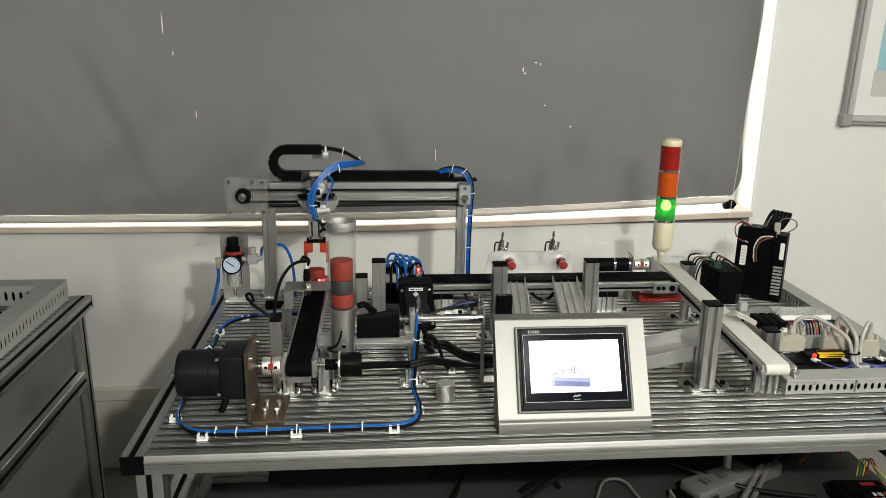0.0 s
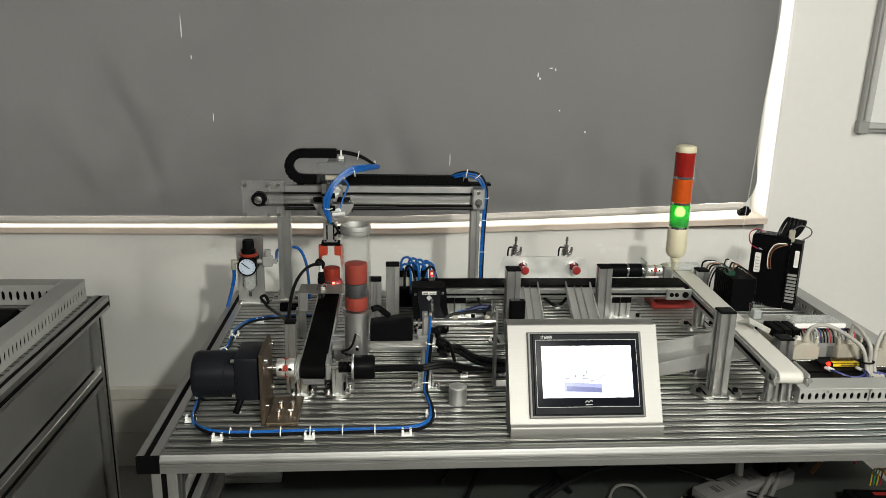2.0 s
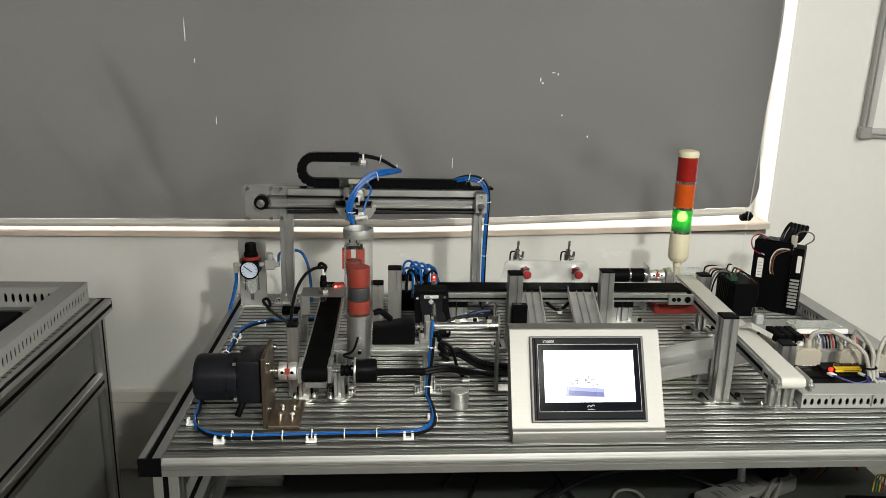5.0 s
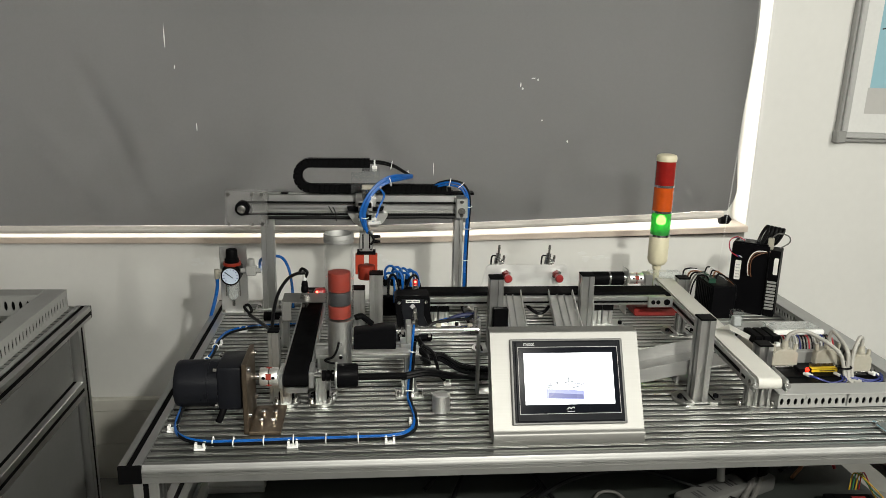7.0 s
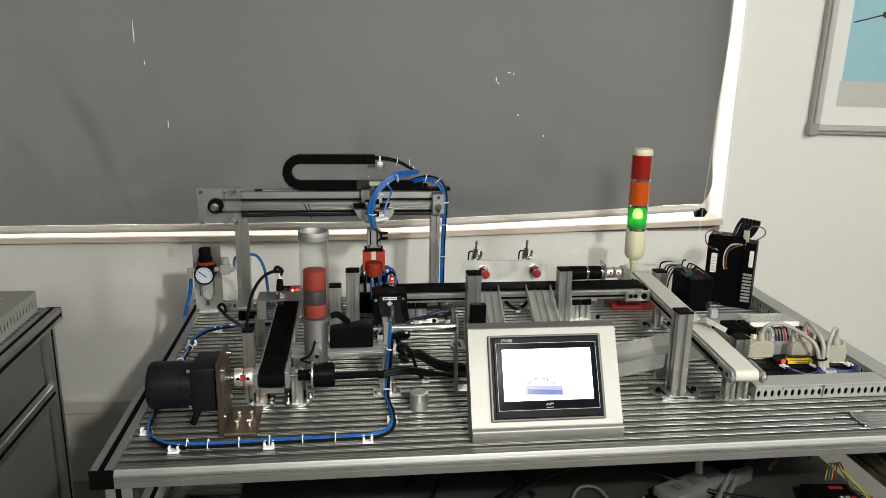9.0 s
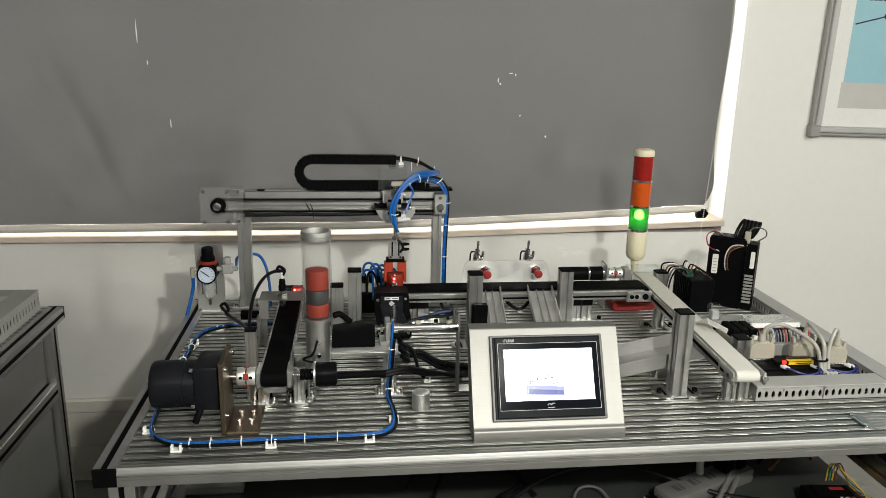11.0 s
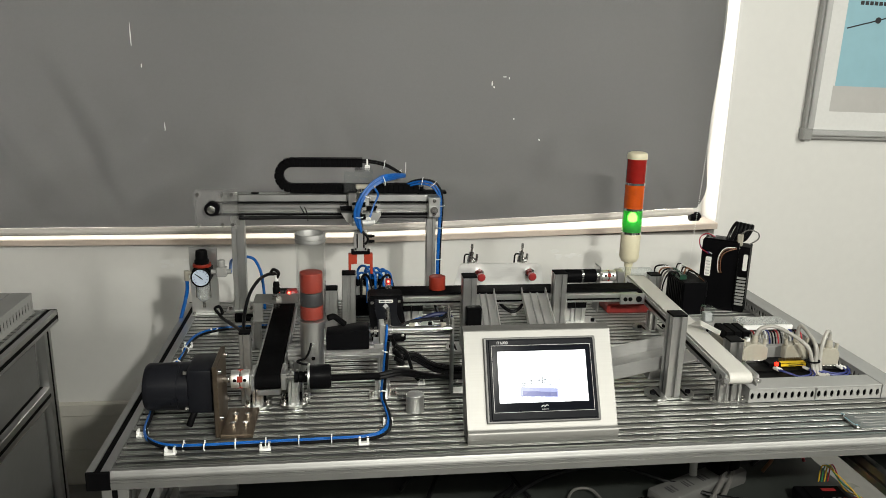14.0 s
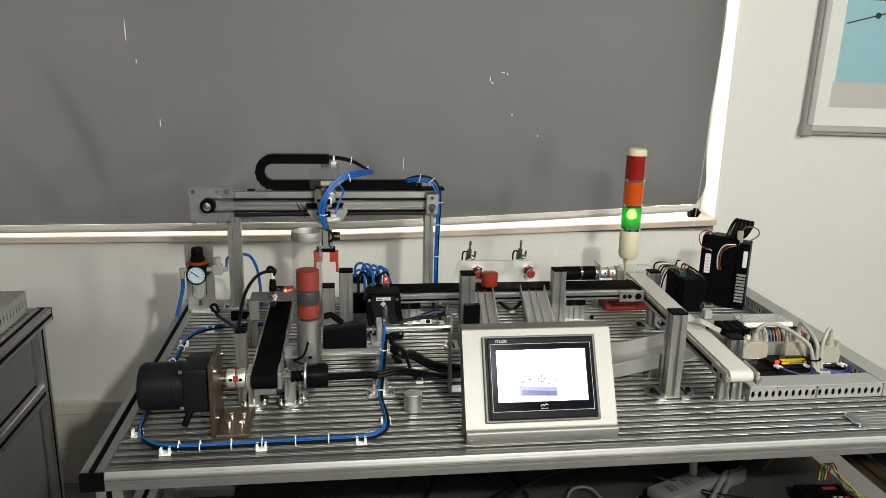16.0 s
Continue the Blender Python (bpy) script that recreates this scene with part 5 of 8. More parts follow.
def build_gantry():
    t = thing("gantry", (0.33, GY, TZ), "aluminium pick-and-place gantry with belt drive on two posts", "gantry")
    for x, w in ((0.103, 0.03), (0.564, 0.022)):
        bm = bmesh.new()
        rail(bm, "z", TZ + 0.005, 1.040, x, GY, w, 0.03)
        c = part("column", bm, ALU_Z, t)
        bm = bmesh.new()
        box(bm, x - 0.035, x + 0.035, GY - 0.022, GY + 0.022, TZ + 0.0005, TZ + 0.005, 0.0015)
        part("foot_plate", bm, PLATE, c)
        for s in (-1, 1):
            bm = bmesh.new()
            box(bm, x + s * 0.0165 - 0.0014, x + s * 0.0165 + 0.0014, GY - 0.02, GY + 0.02, TZ + 0.005, TZ + 0.03, 0.001)
            part("gusset", bm, PLATE, c)
            bm = bmesh.new()
            screw(bm, (x + s * 0.025, GY - 0.012, TZ + 0.005), "z", 0.0045, 0.007)
            part("bolt", bm, STEEL, c)
    bm = bmesh.new()
    rail(bm, "x", 0.070, 0.575, GY, 1.0655, 0.03, 0.05, 1, 2)
    part("beam", bm, ALU, t)
    bm = bmesh.new()
    box(bm, 0.11, 0.555, GY - 0.0172, GY - 0.0153, 1.072, 1.0895, 0.0003)
    part("beam_cover", bm, PLATE, t, "plain strip along the beam's face")
    # drive end: clear plates with the pulley between them
    for y, r in ((GY - 0.046, 0.0215), (GY - 0.019, 0.012)):
        bm = bmesh.new()
        holed_plate(bm, 0.012, 0.109, 1.018, 1.104, y, y + 0.0035, 0.051, 1.061, r)
        part("clear_plate", bm, ACRYLIC_CLOUDY, t, "clear acrylic cheek plate")
    bm = bmesh.new()
    box(bm, 0.014, 0.107, GY - 0.0425, GY - 0.019, 1.1005, 1.1045, 0.001)
    part("clear_plate", bm, ACRYLIC_CLOUDY, t, "clear acrylic top plate")
    for x, z in ((0.022, 1.096), (0.075, 1.096), (0.098, 1.096), (0.022, 1.026), (0.075, 1.026), (0.098, 1.026)):
        bm = bmesh.new()
        screw(bm, (x, GY - 0.046, z), "-y", 0.0042, 0.004)
        part("screw", bm, STEEL, t)
    bm = bmesh.new()
    lathe(bm, [(0.0, 0.0), (0.017, 0.0), (0.017, 0.003), (0.0155, 0.004), (0.0155, 0.016), (0.017, 0.017), (0.017, 0.02)], (0.051, GY - 0.041, 1.061), "y", 32)
    pl = part("pulley", bm, BLACK_METAL, t, "black toothed pulley")
    bm = bmesh.new()
    cyl(bm, (0.051, GY - 0.052, 1.061), (0.051, GY - 0.040, 1.061), 0.0095, seg=24, bev=0.001)
    cyl(bm, (0.051, GY - 0.054, 1.061), (0.051, GY - 0.052, 1.061), 0.0045, seg=6)
    part("hub", bm, STEEL, pl)
    bm = bmesh.new()
    box(bm, 0.553, 0.582, GY - 0.046, GY - 0.0155, 1.040, 1.089, 0.002)
    e = part("end_block", bm, PLATE, t)
    for z in (1.048, 1.081):
        bm = bmesh.new()
        screw(bm, (0.567, GY - 0.046, z), "-y", 0.0045, 0.003)
        part("screw", bm, STEEL, e)
    bm = bmesh.new()
    cyl(bm, (0.567, GY - 0.049, 1.0575), (0.567, GY - 0.046, 1.0575), 0.009, seg=24)
    part("idler_cap", bm, STEEL, e)
    bm = bmesh.new()
    box(bm, 0.553, 0.600, GY - 0.015, GY + 0.015, 1.0912, 1.097, 0.001)
    part("end_cap", bm, BLACK, t)
    # toothed belt, two runs
    for z in (1.0755, 1.0465):
        bm = bmesh.new()
        box(bm, 0.050, 0.560, GY - 0.038, GY - 0.027, z - 0.0012, z + 0.0012)
        s = -1 if z > 1.05 else 1
        x = 0.056
        while x < 0.555:
            box(bm, x, x + 0.003, GY - 0.038, GY - 0.027, min(z + s * 0.0012, z + s * 0.0028), max(z + s * 0.0012, z + s * 0.0028))
            x += 0.006
        part("toothed_belt", bm, RUBBER, t, "black toothed belt")
    # small cable along the beam with its tie
    bm = bmesh.new()
    hose(bm, [(0.11, GY - 0.033, 1.0385), (0.15, GY - 0.033, 1.0380), (0.22, GY - 0.033, 1.0395), (0.29, GY - 0.033, 1.0385), (0.40, GY - 0.033, 1.040), (0.48, GY - 0.033, 1.041), (0.552, GY - 0.033, 1.0405)], 0.0044, 8)
    hose(bm, [(0.262, GY - 0.05, 1.068), (0.268, GY - 0.052, 1.054), (0.270, GY - 0.05, 1.034)], 0.0012, 6)
    hose(bm, [(0.252, GY - 0.05, 1.070), (0.258, GY - 0.052, 1.060), (0.262, GY - 0.05, 1.052)], 0.0012, 6)
    part("sensor_cable", bm, BLACK_HOSE, t, "thin black sensor cable under the beam")
    bm = bmesh.new()
    box(bm, 0.137, 0.155, GY - 0.012, GY + 0.0, 1.091, 1.0945, 0.001)
    part("cable_anchor", bm, BLACK, t)
    # standing hose from the beam's end down the column
    h = thing("gantry_hose", (0.59, GY, TZ), "blue air hose and black cable arching over the gantry's post", "hose")
    base = [(0.500, GY, 1.108), (0.515, GY - 0.008, 1.117), (0.540, GY - 0.014, 1.122), (0.566, GY - 0.016, 1.116), (0.582, GY - 0.017, 1.096), (0.587, GY - 0.018, 1.065), (0.585, GY - 0.016, 1.01), (0.583, GY - 0.014, 0.93), (0.583, GY - 0.012, 0.86), (0.584, GY, 0.81)]
    for dx, dz, m, r, lab in ((0, 0, BLUE, 0.0028, "blue air hose"), (-0.003, -0.006, BLUE, 0.0024, "blue air hose"), (0.004, 0.004, BLACK_HOSE, 0.0026, "black cable")):
        bm = bmesh.new()
        hose(bm, [(x + dx, y + dx * 0.8, z + (dz if i < 5 else 0)) for i, (x, y, z) in enumerate(base)], r, 8)
        part("hose", bm, m, h, lab)
    for i in (2, 3, 5, 6, 7):
        bm = bmesh.new()
        p = Vector(base[i])
        tie(bm, p + Vector((0, 0, -0.001)), Vector(base[i + 1]) - p, 0.008)
        part("cable_tie", bm, NYLON, h, "white cable tie")


def build_carriage():
    """The moving slide on the beam, modelled where it stands with its top clip at x = 0.462."""
    c = 0.462
    t = thing("gantry_carriage", (c, GY, 1.04), "sliding gantry carriage with upright air cylinder and blue hoses", "carriage")
    bm = bmesh.new()
    prism(bm, [(c - 0.065, 1.068), (c - 0.062, 1.0585), (c - 0.02, 1.0585), (c + 0.018, 1.0585), (c + 0.022, 1.068)], "y", GY - 0.052, GY - 0.040)
    part("belt_clamp", bm, BLACK_METAL, t)
    bm = bmesh.new()
    prism(bm, [(c - 0.062, 1.058), (c - 0.050, 1.038), (c - 0.035, 1.026), (c + 0.004, 1.026), (c + 0.020, 1.036), (c + 0.030, 1.052), (c + 0.030, 1.058)], "y", GY - 0.075, GY - 0.041)
    part("slide_block", bm, PLATE, t)
    bm = bmesh.new()
    box(bm, c - 0.055, c + 0.012, GY - 0.0475, GY - 0.0440, 1.100, 1.150, 0.001)
    box(bm, c - 0.030, c + 0.012, GY - 0.0475, GY + 0.012, 1.1502, 1.1535, 0.001)
    part("top_bracket", bm, ACRYLIC, t, "clear acrylic bracket")
    bm = bmesh.new()
    box(bm, c - 0.045, c + 0.004, GY - 0.0478, GY - 0.040, 1.0685, 1.0998, 0.001)
    part("slide_plate", bm, PLATE, t)
    gx, gy = c - 0.019, 0.612
    bm = bmesh.new()
    box(bm, gx - 0.018, gx + 0.014, gy + 0.010, GY - 0.048, 1.072, 1.080, 0.001)
    box(bm, gx - 0.018, gx + 0.014, gy + 0.012, GY - 0.0755, 1.036, 1.044, 0.001)
    part("arm", bm, PLATE, t)
    bm = bmesh.new()
    lathe(bm, [(0.0045, 1.034), (0.0085, 1.036), (0.0085, 1.050), (0.0072, 1.051), (0.0072, 1.100), (0.0085, 1.101), (0.0085, 1.116), (0.005, 1.118), (0.005, 1.124)], (gx - 0.001, gy, 0), "z", 24)
    part("cylinder", bm, CHROME, t, "polished upright air cylinder")
    bm = bmesh.new()
    box(bm, gx - 0.010, gx + 0.022, gy - 0.007, gy + 0.007, 1.124, 1.134, 0.002)
    cyl(bm, (gx + 0.020, gy, 1.129), (gx + 0.034, gy, 1.129), 0.0045, seg=12)
    part("top_fitting", bm, CONNECTOR, t)
    bm = bmesh.new()
    for z in (1.060, 1.088):
        box(bm, gx - 0.018, gx - 0.007, gy - 0.010, gy - 0.004, z, z + 0.006, 0.001)
        box(bm, gx - 0.001, gx + 0.012, gy - 0.014, gy - 0.008, z - 0.004, z + 0.008, 0.001)
    part("reed_switch", bm, BLACK, t)
    bm = bmesh.new()
    for k, z in ((0.010, 1.054), (0.020, 1.046)):
        cyl(bm, (gx + 0.006, gy - 0.004, z), (gx + k + 0.012, gy - 0.010, z + 0.004), 0.004, seg=10)
    part("elbow_fitting", bm, NYLON, t)
    # blue hoses arch from the bracket's end to the gripper
    for k in range(4):
        d = 0.0044 * (k - 1.5)
        bm = bmesh.new()
        y = gy - 0.006 + 0.003 * (k % 2)
        hose(bm, [(c + 0.088, GY - 0.03, 1.139 - d * 0.4), (c + 0.060, y + 0.04, 1.146 - d * 0.8), (c + 0.028, y + 0.01, 1.144 - d), (c + 0.000, y - 0.004, 1.126 - d), (c - 0.019 + d * 0.8, y - 0.012, 1.098), (c - 0.027 + d * 0.8, y - 0.012, 1.068), (c - 0.020 + d * 0.6, y - 0.008, 1.040 - 0.004 * k), (c - 0.015 + d * 0.5, y - 0.004, 1.032 - 0.004 * k)], 0.0026, 8)
        part("blue_hose", bm, BLUE, t, "blue air hose")
    bm = bmesh.new()
    hose(bm, [(gx + 0.028, gy, 1.129), (gx + 0.040, gy + 0.004, 1.110), (gx + 0.030, gy, 1.085), (gx + 0.022, gy - 0.006, 1.062), (gx + 0.014, gy - 0.006, 1.052)], 0.0024, 8)
    part("blue_hose", bm, BLUE, t, "thin blue air hose")
    for k in range(2):
        bm = bmesh.new()
        hose(bm, [(c - 0.030, GY, 1.166 + 0.004 * k), (c + 0.010, GY - 0.004, 1.165 + 0.005 * k), (c + 0.045, GY - 0.012, 1.158 + 0.004 * k), (c + 0.075, GY - 0.024, 1.144 + 0.002 * k), (c + 0.090, GY - 0.03, 1.138)], 0.0026, 8)
        part("black_cable", bm, BLACK_HOSE, t, "black cable leaving the chain")
    bm = bmesh.new()
    box(bm, c - 0.006, c + 0.006, GY - 0.018, GY - 0.006, 1.1537, 1.160, 0.001)
    box(bm, c - 0.002, c + 0.002, GY - 0.014, GY - 0.010, 1.160, 1.174, 0.0005)
    part("clip", bm, NYLON, t, "white cable clip")
    for p, d in (((c + 0.040, GY - 0.012, 1.161), (1, 0, -0.2)), ((c + 0.078, GY - 0.02, 1.140), (1, 0.4, -0.1)), ((c + 0.035, gy + 0.008, 1.139), (1, 0.2, 0.2)), ((c - 0.004, gy - 0.008, 1.108), (0.5, 0, 1)), ((c - 0.022, gy - 0.014, 1.062), (0, 0, 1))):
        bm = bmesh.new()
        tie(bm, p, d, 0.0085)
        part("cable_tie", bm, NYLON, t, "white cable tie")
    return t


def build_gripper():
    """The gripper below the cylinder, raised, with its jaws open; its middle stands at x = 0.443."""
    x, y = 0.443, 0.612
    t = thing("gripper", (x, y, 0.93), "pneumatic gripper with orange-red jaws on a steel rod", "gripper")
    bm = bmesh.new()
    cyl(bm, (x, y, 1.026), (x, y, 1.085), 0.0042, seg=14)
    part("rod", bm, STEEL, t)
    bm = bmesh.new()
    cyl(bm, (x, y, 1.026), (x, y, 1.034), 0.0085, seg=6)
    part("rod_nut", bm, STEEL, t)
    bm = bmesh.new()
    box(bm, x - 0.0155, x + 0.0155, y - 0.013, y + 0.013, 0.983, 1.026, 0.0015)
    b = part("body", bm, PLATE, t)
    bm = bmesh.new()
    for dx in (-0.0075, 0.0075):
        box(bm, x + dx - 0.0016, x + dx + 0.0016, y - 0.0136, y - 0.0126, 0.990, 1.024)
    part("sensor_groove", bm, BLACK_METAL, b)
    for dx in (-0.011, 0.011):
        for z in (0.988,):
            bm = bmesh.new()
            screw(bm, (x + dx, y - 0.013, z), "-y", 0.0022, 0.0012)
            part("screw", bm, BLACK_METAL, b)
    bm = bmesh.new()
    box(bm, x - 0.021, x + 0.021, y - 0.011, y + 0.011, 0.9745, 0.983, 0.001)
    part("jaw_guide", bm, BLACK_METAL, t)
    bm = bmesh.new()
    for z in (1.004, 1.016):
        cyl(bm, (x + 0.0155, y - 0.004, z), (x + 0.026, y - 0.004, z), 0.0038, seg=12)
        cyl(bm, (x + 0.026, y - 0.004, z), (x + 0.032, y - 0.004, z), 0.0030, seg=12)
    part("flow_valve", bm, BLACK_METAL, t)
    bm = bmesh.new()
    hose(bm, [(x + 0.004, y - 0.016, 1.03), (x + 0.012, y - 0.018, 1.022), (x + 0.017, y - 0.016, 1.010), (x + 0.010, y - 0.016, 1.000)], 0.0028, 8)
    part("black_cable", bm, BLACK_HOSE, t)
    jaws = []
    for s in (-1, 1):
        bm = bmesh.new()
        o = [(x + s * 0.008, 0.9742), (x + s * 0.0275, 0.9742), (x + s * 0.0275, 0.9275), (x + s * 0.0218, 0.9275), (x + s * 0.0218, 0.952), (x + s * 0.008, 0.952)]
        prism(bm, o, "y", y - 0.010, y + 0.010)
        bmesh.ops.bevel(bm, geom=list(bm.edges), offset=0.0008, segments=1, affect="EDGES")
        jaws.append(part("jaw", bm, ORANGE_RED, t, "orange-red plastic jaw"))
    return t, jaws


CH_R, CH_Z, CH_FIX, CH_N, CH_P = 0.0307, 1.1035, 0.532, 46, 0.01214


def build_chain():
    """The cable chain: each link is its own piece on one shared mesh."""
    t = thing("cable_chain", (0.40, GY, 1.0905), "black plastic cable chain looping over the gantry's beam", "cable chain")
    bm = bmesh.new()
    for s in (-1, 1):
        box(bm, -0.0072, 0.0072, s * 0.0105 - 0.0018, s * 0.0105 + 0.0018, -0.0106, 0.0106, 0.002)
    box(bm, -0.0052, 0.0052, -0.0088, 0.0088, 0.0076, 0.0102, 0.0008)
    box(bm, -0.0060, 0.0060, -0.0088, 0.0088, -0.0100, -0.0074, 0.0008)
    me = None
    links = []
    for i in range(CH_N):
        if me is None:
            ob = part("link", bm, BLACK, None)
            me = ob.data
        else:
            ob = new("link", me)
        ob.parent = t
        links.append(ob)
    bm = bmesh.new()
    box(bm, CH_FIX - 0.004, CH_FIX + 0.020, GY - 0.014, GY + 0.014, 1.0912, 1.098, 0.001)
    cyl(bm, (CH_FIX + 0.008, GY - 0.005, 1.098), (CH_FIX + 0.008, GY - 0.005, 1.108), 0.005, seg=10)
    part("end_bracket", bm, BLACK_METAL, t)
    return t, links


def chain_pose(i, xc):
    """Where link i lies in the chain's own space when its free end is at xc."""
    bend = math.pi * CH_R
    total = CH_N * CH_P
    xb = (CH_FIX + xc + bend - total) / 2
    low = CH_FIX - xb
    s = (i + 0.5) * CH_P
    if s < low:
        x, z, a = CH_FIX - s, 0.0, 180.0
    elif s < low + bend:
        th = (s - low) / CH_R
        x, z, a = xb - CH_R * math.sin(th), CH_R - CH_R * math.cos(th), 180.0 + math.degrees(th)
    else:
        x, z, a = xb + (s - low - bend), 2 * CH_R, 360.0
    return pose(x - 0.40, 0, CH_Z + z - 1.0905, 0, a, 0)


build_gantry()
carriage = build_carriage()
gripper, jaws = build_gripper()
chain, links = build_chain()

# the blank that travels
bm = bmesh.new()
cyl(bm, (0, 0, 0), (0, 0, 0.031), 0.0192, seg=36, bev=0.0012)
blank = solo("workpiece", bm, RED, "red plastic blank carried from belt to belt", "workpiece", "plastic blanks")

# ---- sorting conveyor, chutes and cross conveyor ----


def build_sort_conveyor():
    t = thing("sort_conveyor", (0.75, 0.612, TZ), "long black belt conveyor with aluminium side rails", "conveyor", "conveyors")
    top = 0.886
    y0, y1 = 0.586, 0.638
    bm = bmesh.new()
    belt_loop(bm, "x", 0.425, 1.062, y0, y1, top, 0.013)
    part("belt", bm, RUBBER, t, "black rubber belt")
    for y in (y0 - 0.012, y1 + 0.002):
        bm = bmesh.new()
        box(bm, 0.47, 1.045, y, y + 0.010, top - 0.027, top - 0.005, 0.001)
        box(bm, 0.47, 1.045, y - 0.0015 if y < y0 else y + 0.010, y if y < y0 else y + 0.0115, top - 0.016, top - 0.0075, 0.0005)
        r = part("side_rail", bm, ALU, t)
        bm = bmesh.new()
        face = y if y < y0 else y + 0.010
        box(bm, 0.471, 1.044, face - 0.0007, face + 0.0007, top - 0.0215, top - 0.0170)
        part("slot", bm, BLACK_METAL, r, "dark slot along the rail")
    bm = bmesh.new()
    box(bm, 1.000, 1.060, y0 - 0.0185, y0 - 0.0135, top - 0.032, top - 0.006, 0.001)
    e = part("end_plate", bm, PLATE, t)
    for x, r in ((1.012, 0.005), (1.024, 0.005), (1.045, 0.0075)):
        bm = bmesh.new()
        screw(bm, (x, y0 - 0.0185, top - 0.019), "-y", r, 0.002)
        part("bolt", bm, BLACK_METAL, e)
    for x in (0.493, 0.520, 0.885, 0.912):
        bm = bmesh.new()
        rail(bm, "z", TZ + 0.005, top - 0.031, x, 0.606, 0.025, 0.03)
        leg = part("leg", bm, ALU_Z, t)
        bm = bmesh.new()
        box(bm, x - 0.0128, x + 0.0128, 0.5885, 0.5915, top - 0.046, top - 0.0315, 0.0008)
        part("cap", bm, BLACK, leg, "black plastic cap")
    for x in (0.506, 0.899):
        bm = bmesh.new()
        box(bm, x - 0.055, x + 0.055, 0.580, 0.630, TZ + 0.0005, TZ + 0.005, 0.002)
        f = part("foot_plate", bm, PLATE, t)
        for s in (-1, 1):
            bm = bmesh.new()
            screw(bm, (x + s * 0.045, 0.592, TZ + 0.005), "z", 0.0048, 0.007)
            part("bolt", bm, BLACK_METAL, f)
    bm = bmesh.new()
    hose(bm, [(0.713, 0.600, 0.861), (0.722, 0.600, 0.847), (0.738, 0.600, 0.834), (0.752, 0.600, 0.831), (0.766, 0.600, 0.840), (0.777, 0.600, 0.861)], 0.0040, 8)
    hose(bm, [(0.560, 0.606, 0.861), (0.566, 0.600, 0.842), (0.575, 0.594, 0.824), (0.582, 0.590, 0.804)], 0.0036, 8)
    part("cable", bm, BLACK_HOSE, t, "black cable slung under the belt")
    bm = bmesh.new()
    box(bm, 0.746, 0.757, 0.594, 0.606, 0.8225, 0.8275, 0.001)
    part("clip", bm, NYLON, t, "white nylon cable clip")
    # bent plate beside the far post
    bm = bmesh.new()
    prism(bm, [(0.560, 0.802), (0.560, 0.862), (0.572, 0.874), (0.590, 0.874), (0.590, 0.802)], "x", 0.866, 0.869)
    prism(bm, [(0.842, 0.802), (0.842, 0.880), (0.852, 0.880), (0.866, 0.866), (0.866, 0.802)], "y", 0.556, 0.559)
    part("cover_plate", bm, PLATE, t, "bent aluminium cover plate")


def build_end_motor():
    """The dark tapered housing at the sort conveyor's start."""
    t = thing("drive_housing", (0.44, 0.49, TZ), "black tapered drive housing with a small white label", "motor")
    bm = bmesh.new()
    prism(bm, [(0.405, 0.912), (0.478, 0.912), (0.480, 0.900), (0.478, 0.870), (0.486, 0.852), (0.486, 0.806), (0.412, 0.806), (0.408, 0.850), (0.402, 0.90)], "y", 0.487, 0.540)
    bmesh.ops.bevel(bm, geom=list(bm.edges), offset=0.003, segments=2, affect="EDGES")
    part("housing", bm, BLACK_METAL, t)
    bm = bmesh.new()
    prism(bm, [(0.418, 0.906), (0.466, 0.906), (0.466, 0.868), (0.474, 0.850), (0.474, 0.815), (0.423, 0.815), (0.423, 0.860), (0.418, 0.88)], "y", 0.4835, 0.4869)
    part("front_cover", bm, MOTOR, t)
    bm = bmesh.new()
    box(bm, 0.4265, 0.4570, 0.4825, 0.4834, 0.8985, 0.9050)
    lab = part("label_plate", bm, PAPER, t, "white label")
    bm = bmesh.new()
    box(bm, 0.4285, 0.4390, 0.4821, 0.4825, 0.9005, 0.9028)
    box(bm, 0.4415, 0.4555, 0.4821, 0.4825, 0.9010, 0.9024)
    part("print_bar", bm, CHARCOAL, lab)
    bm = bmesh.new()
    box(bm, -0.0045, 0.0045, 0, 0.0006, -0.0045, 0.0045, 0, Matrix.Translation((0.4415, 0.4826, 0.8905)) @ pose(0, 0, 0, 0, 45, 0))
    part("emblem", bm, PRINT, t)
    for x, z in ((0.412, 0.898), (0.471, 0.900), (0.416, 0.822), (0.479, 0.822)):
        bm = bmesh.new()
        screw(bm, (x, 0.487, z), "-y", 0.0036, 0.003)
        part("screw", bm, STEEL, t)
    s = thing("stop_sensor", (0.449, 0.545, 0.918), "small sensor with a lit red eye on the drive housing", "sensor", "sensors")
    bm = bmesh.new()
    box(bm, 0.442, 0.4555, 0.513, 0.522, 0.9185, 0.928, 0.001)
    part("tab", bm, STEEL, s)
    bm = bmesh.new()
    box(bm, 0.4430, 0.4550, 0.524, 0.536, 0.9185, 0.938, 0.002)
    part("body", bm, RED_DARK, s)
    bm = bmesh.new()
    bmesh.ops.create_icosphere(bm, subdivisions=2, radius=0.0028, matrix=Matrix.Translation((0.449, 0.5235, 0.9335)))
    part("lamp", bm, LED_RED, s, "lit red lamp")


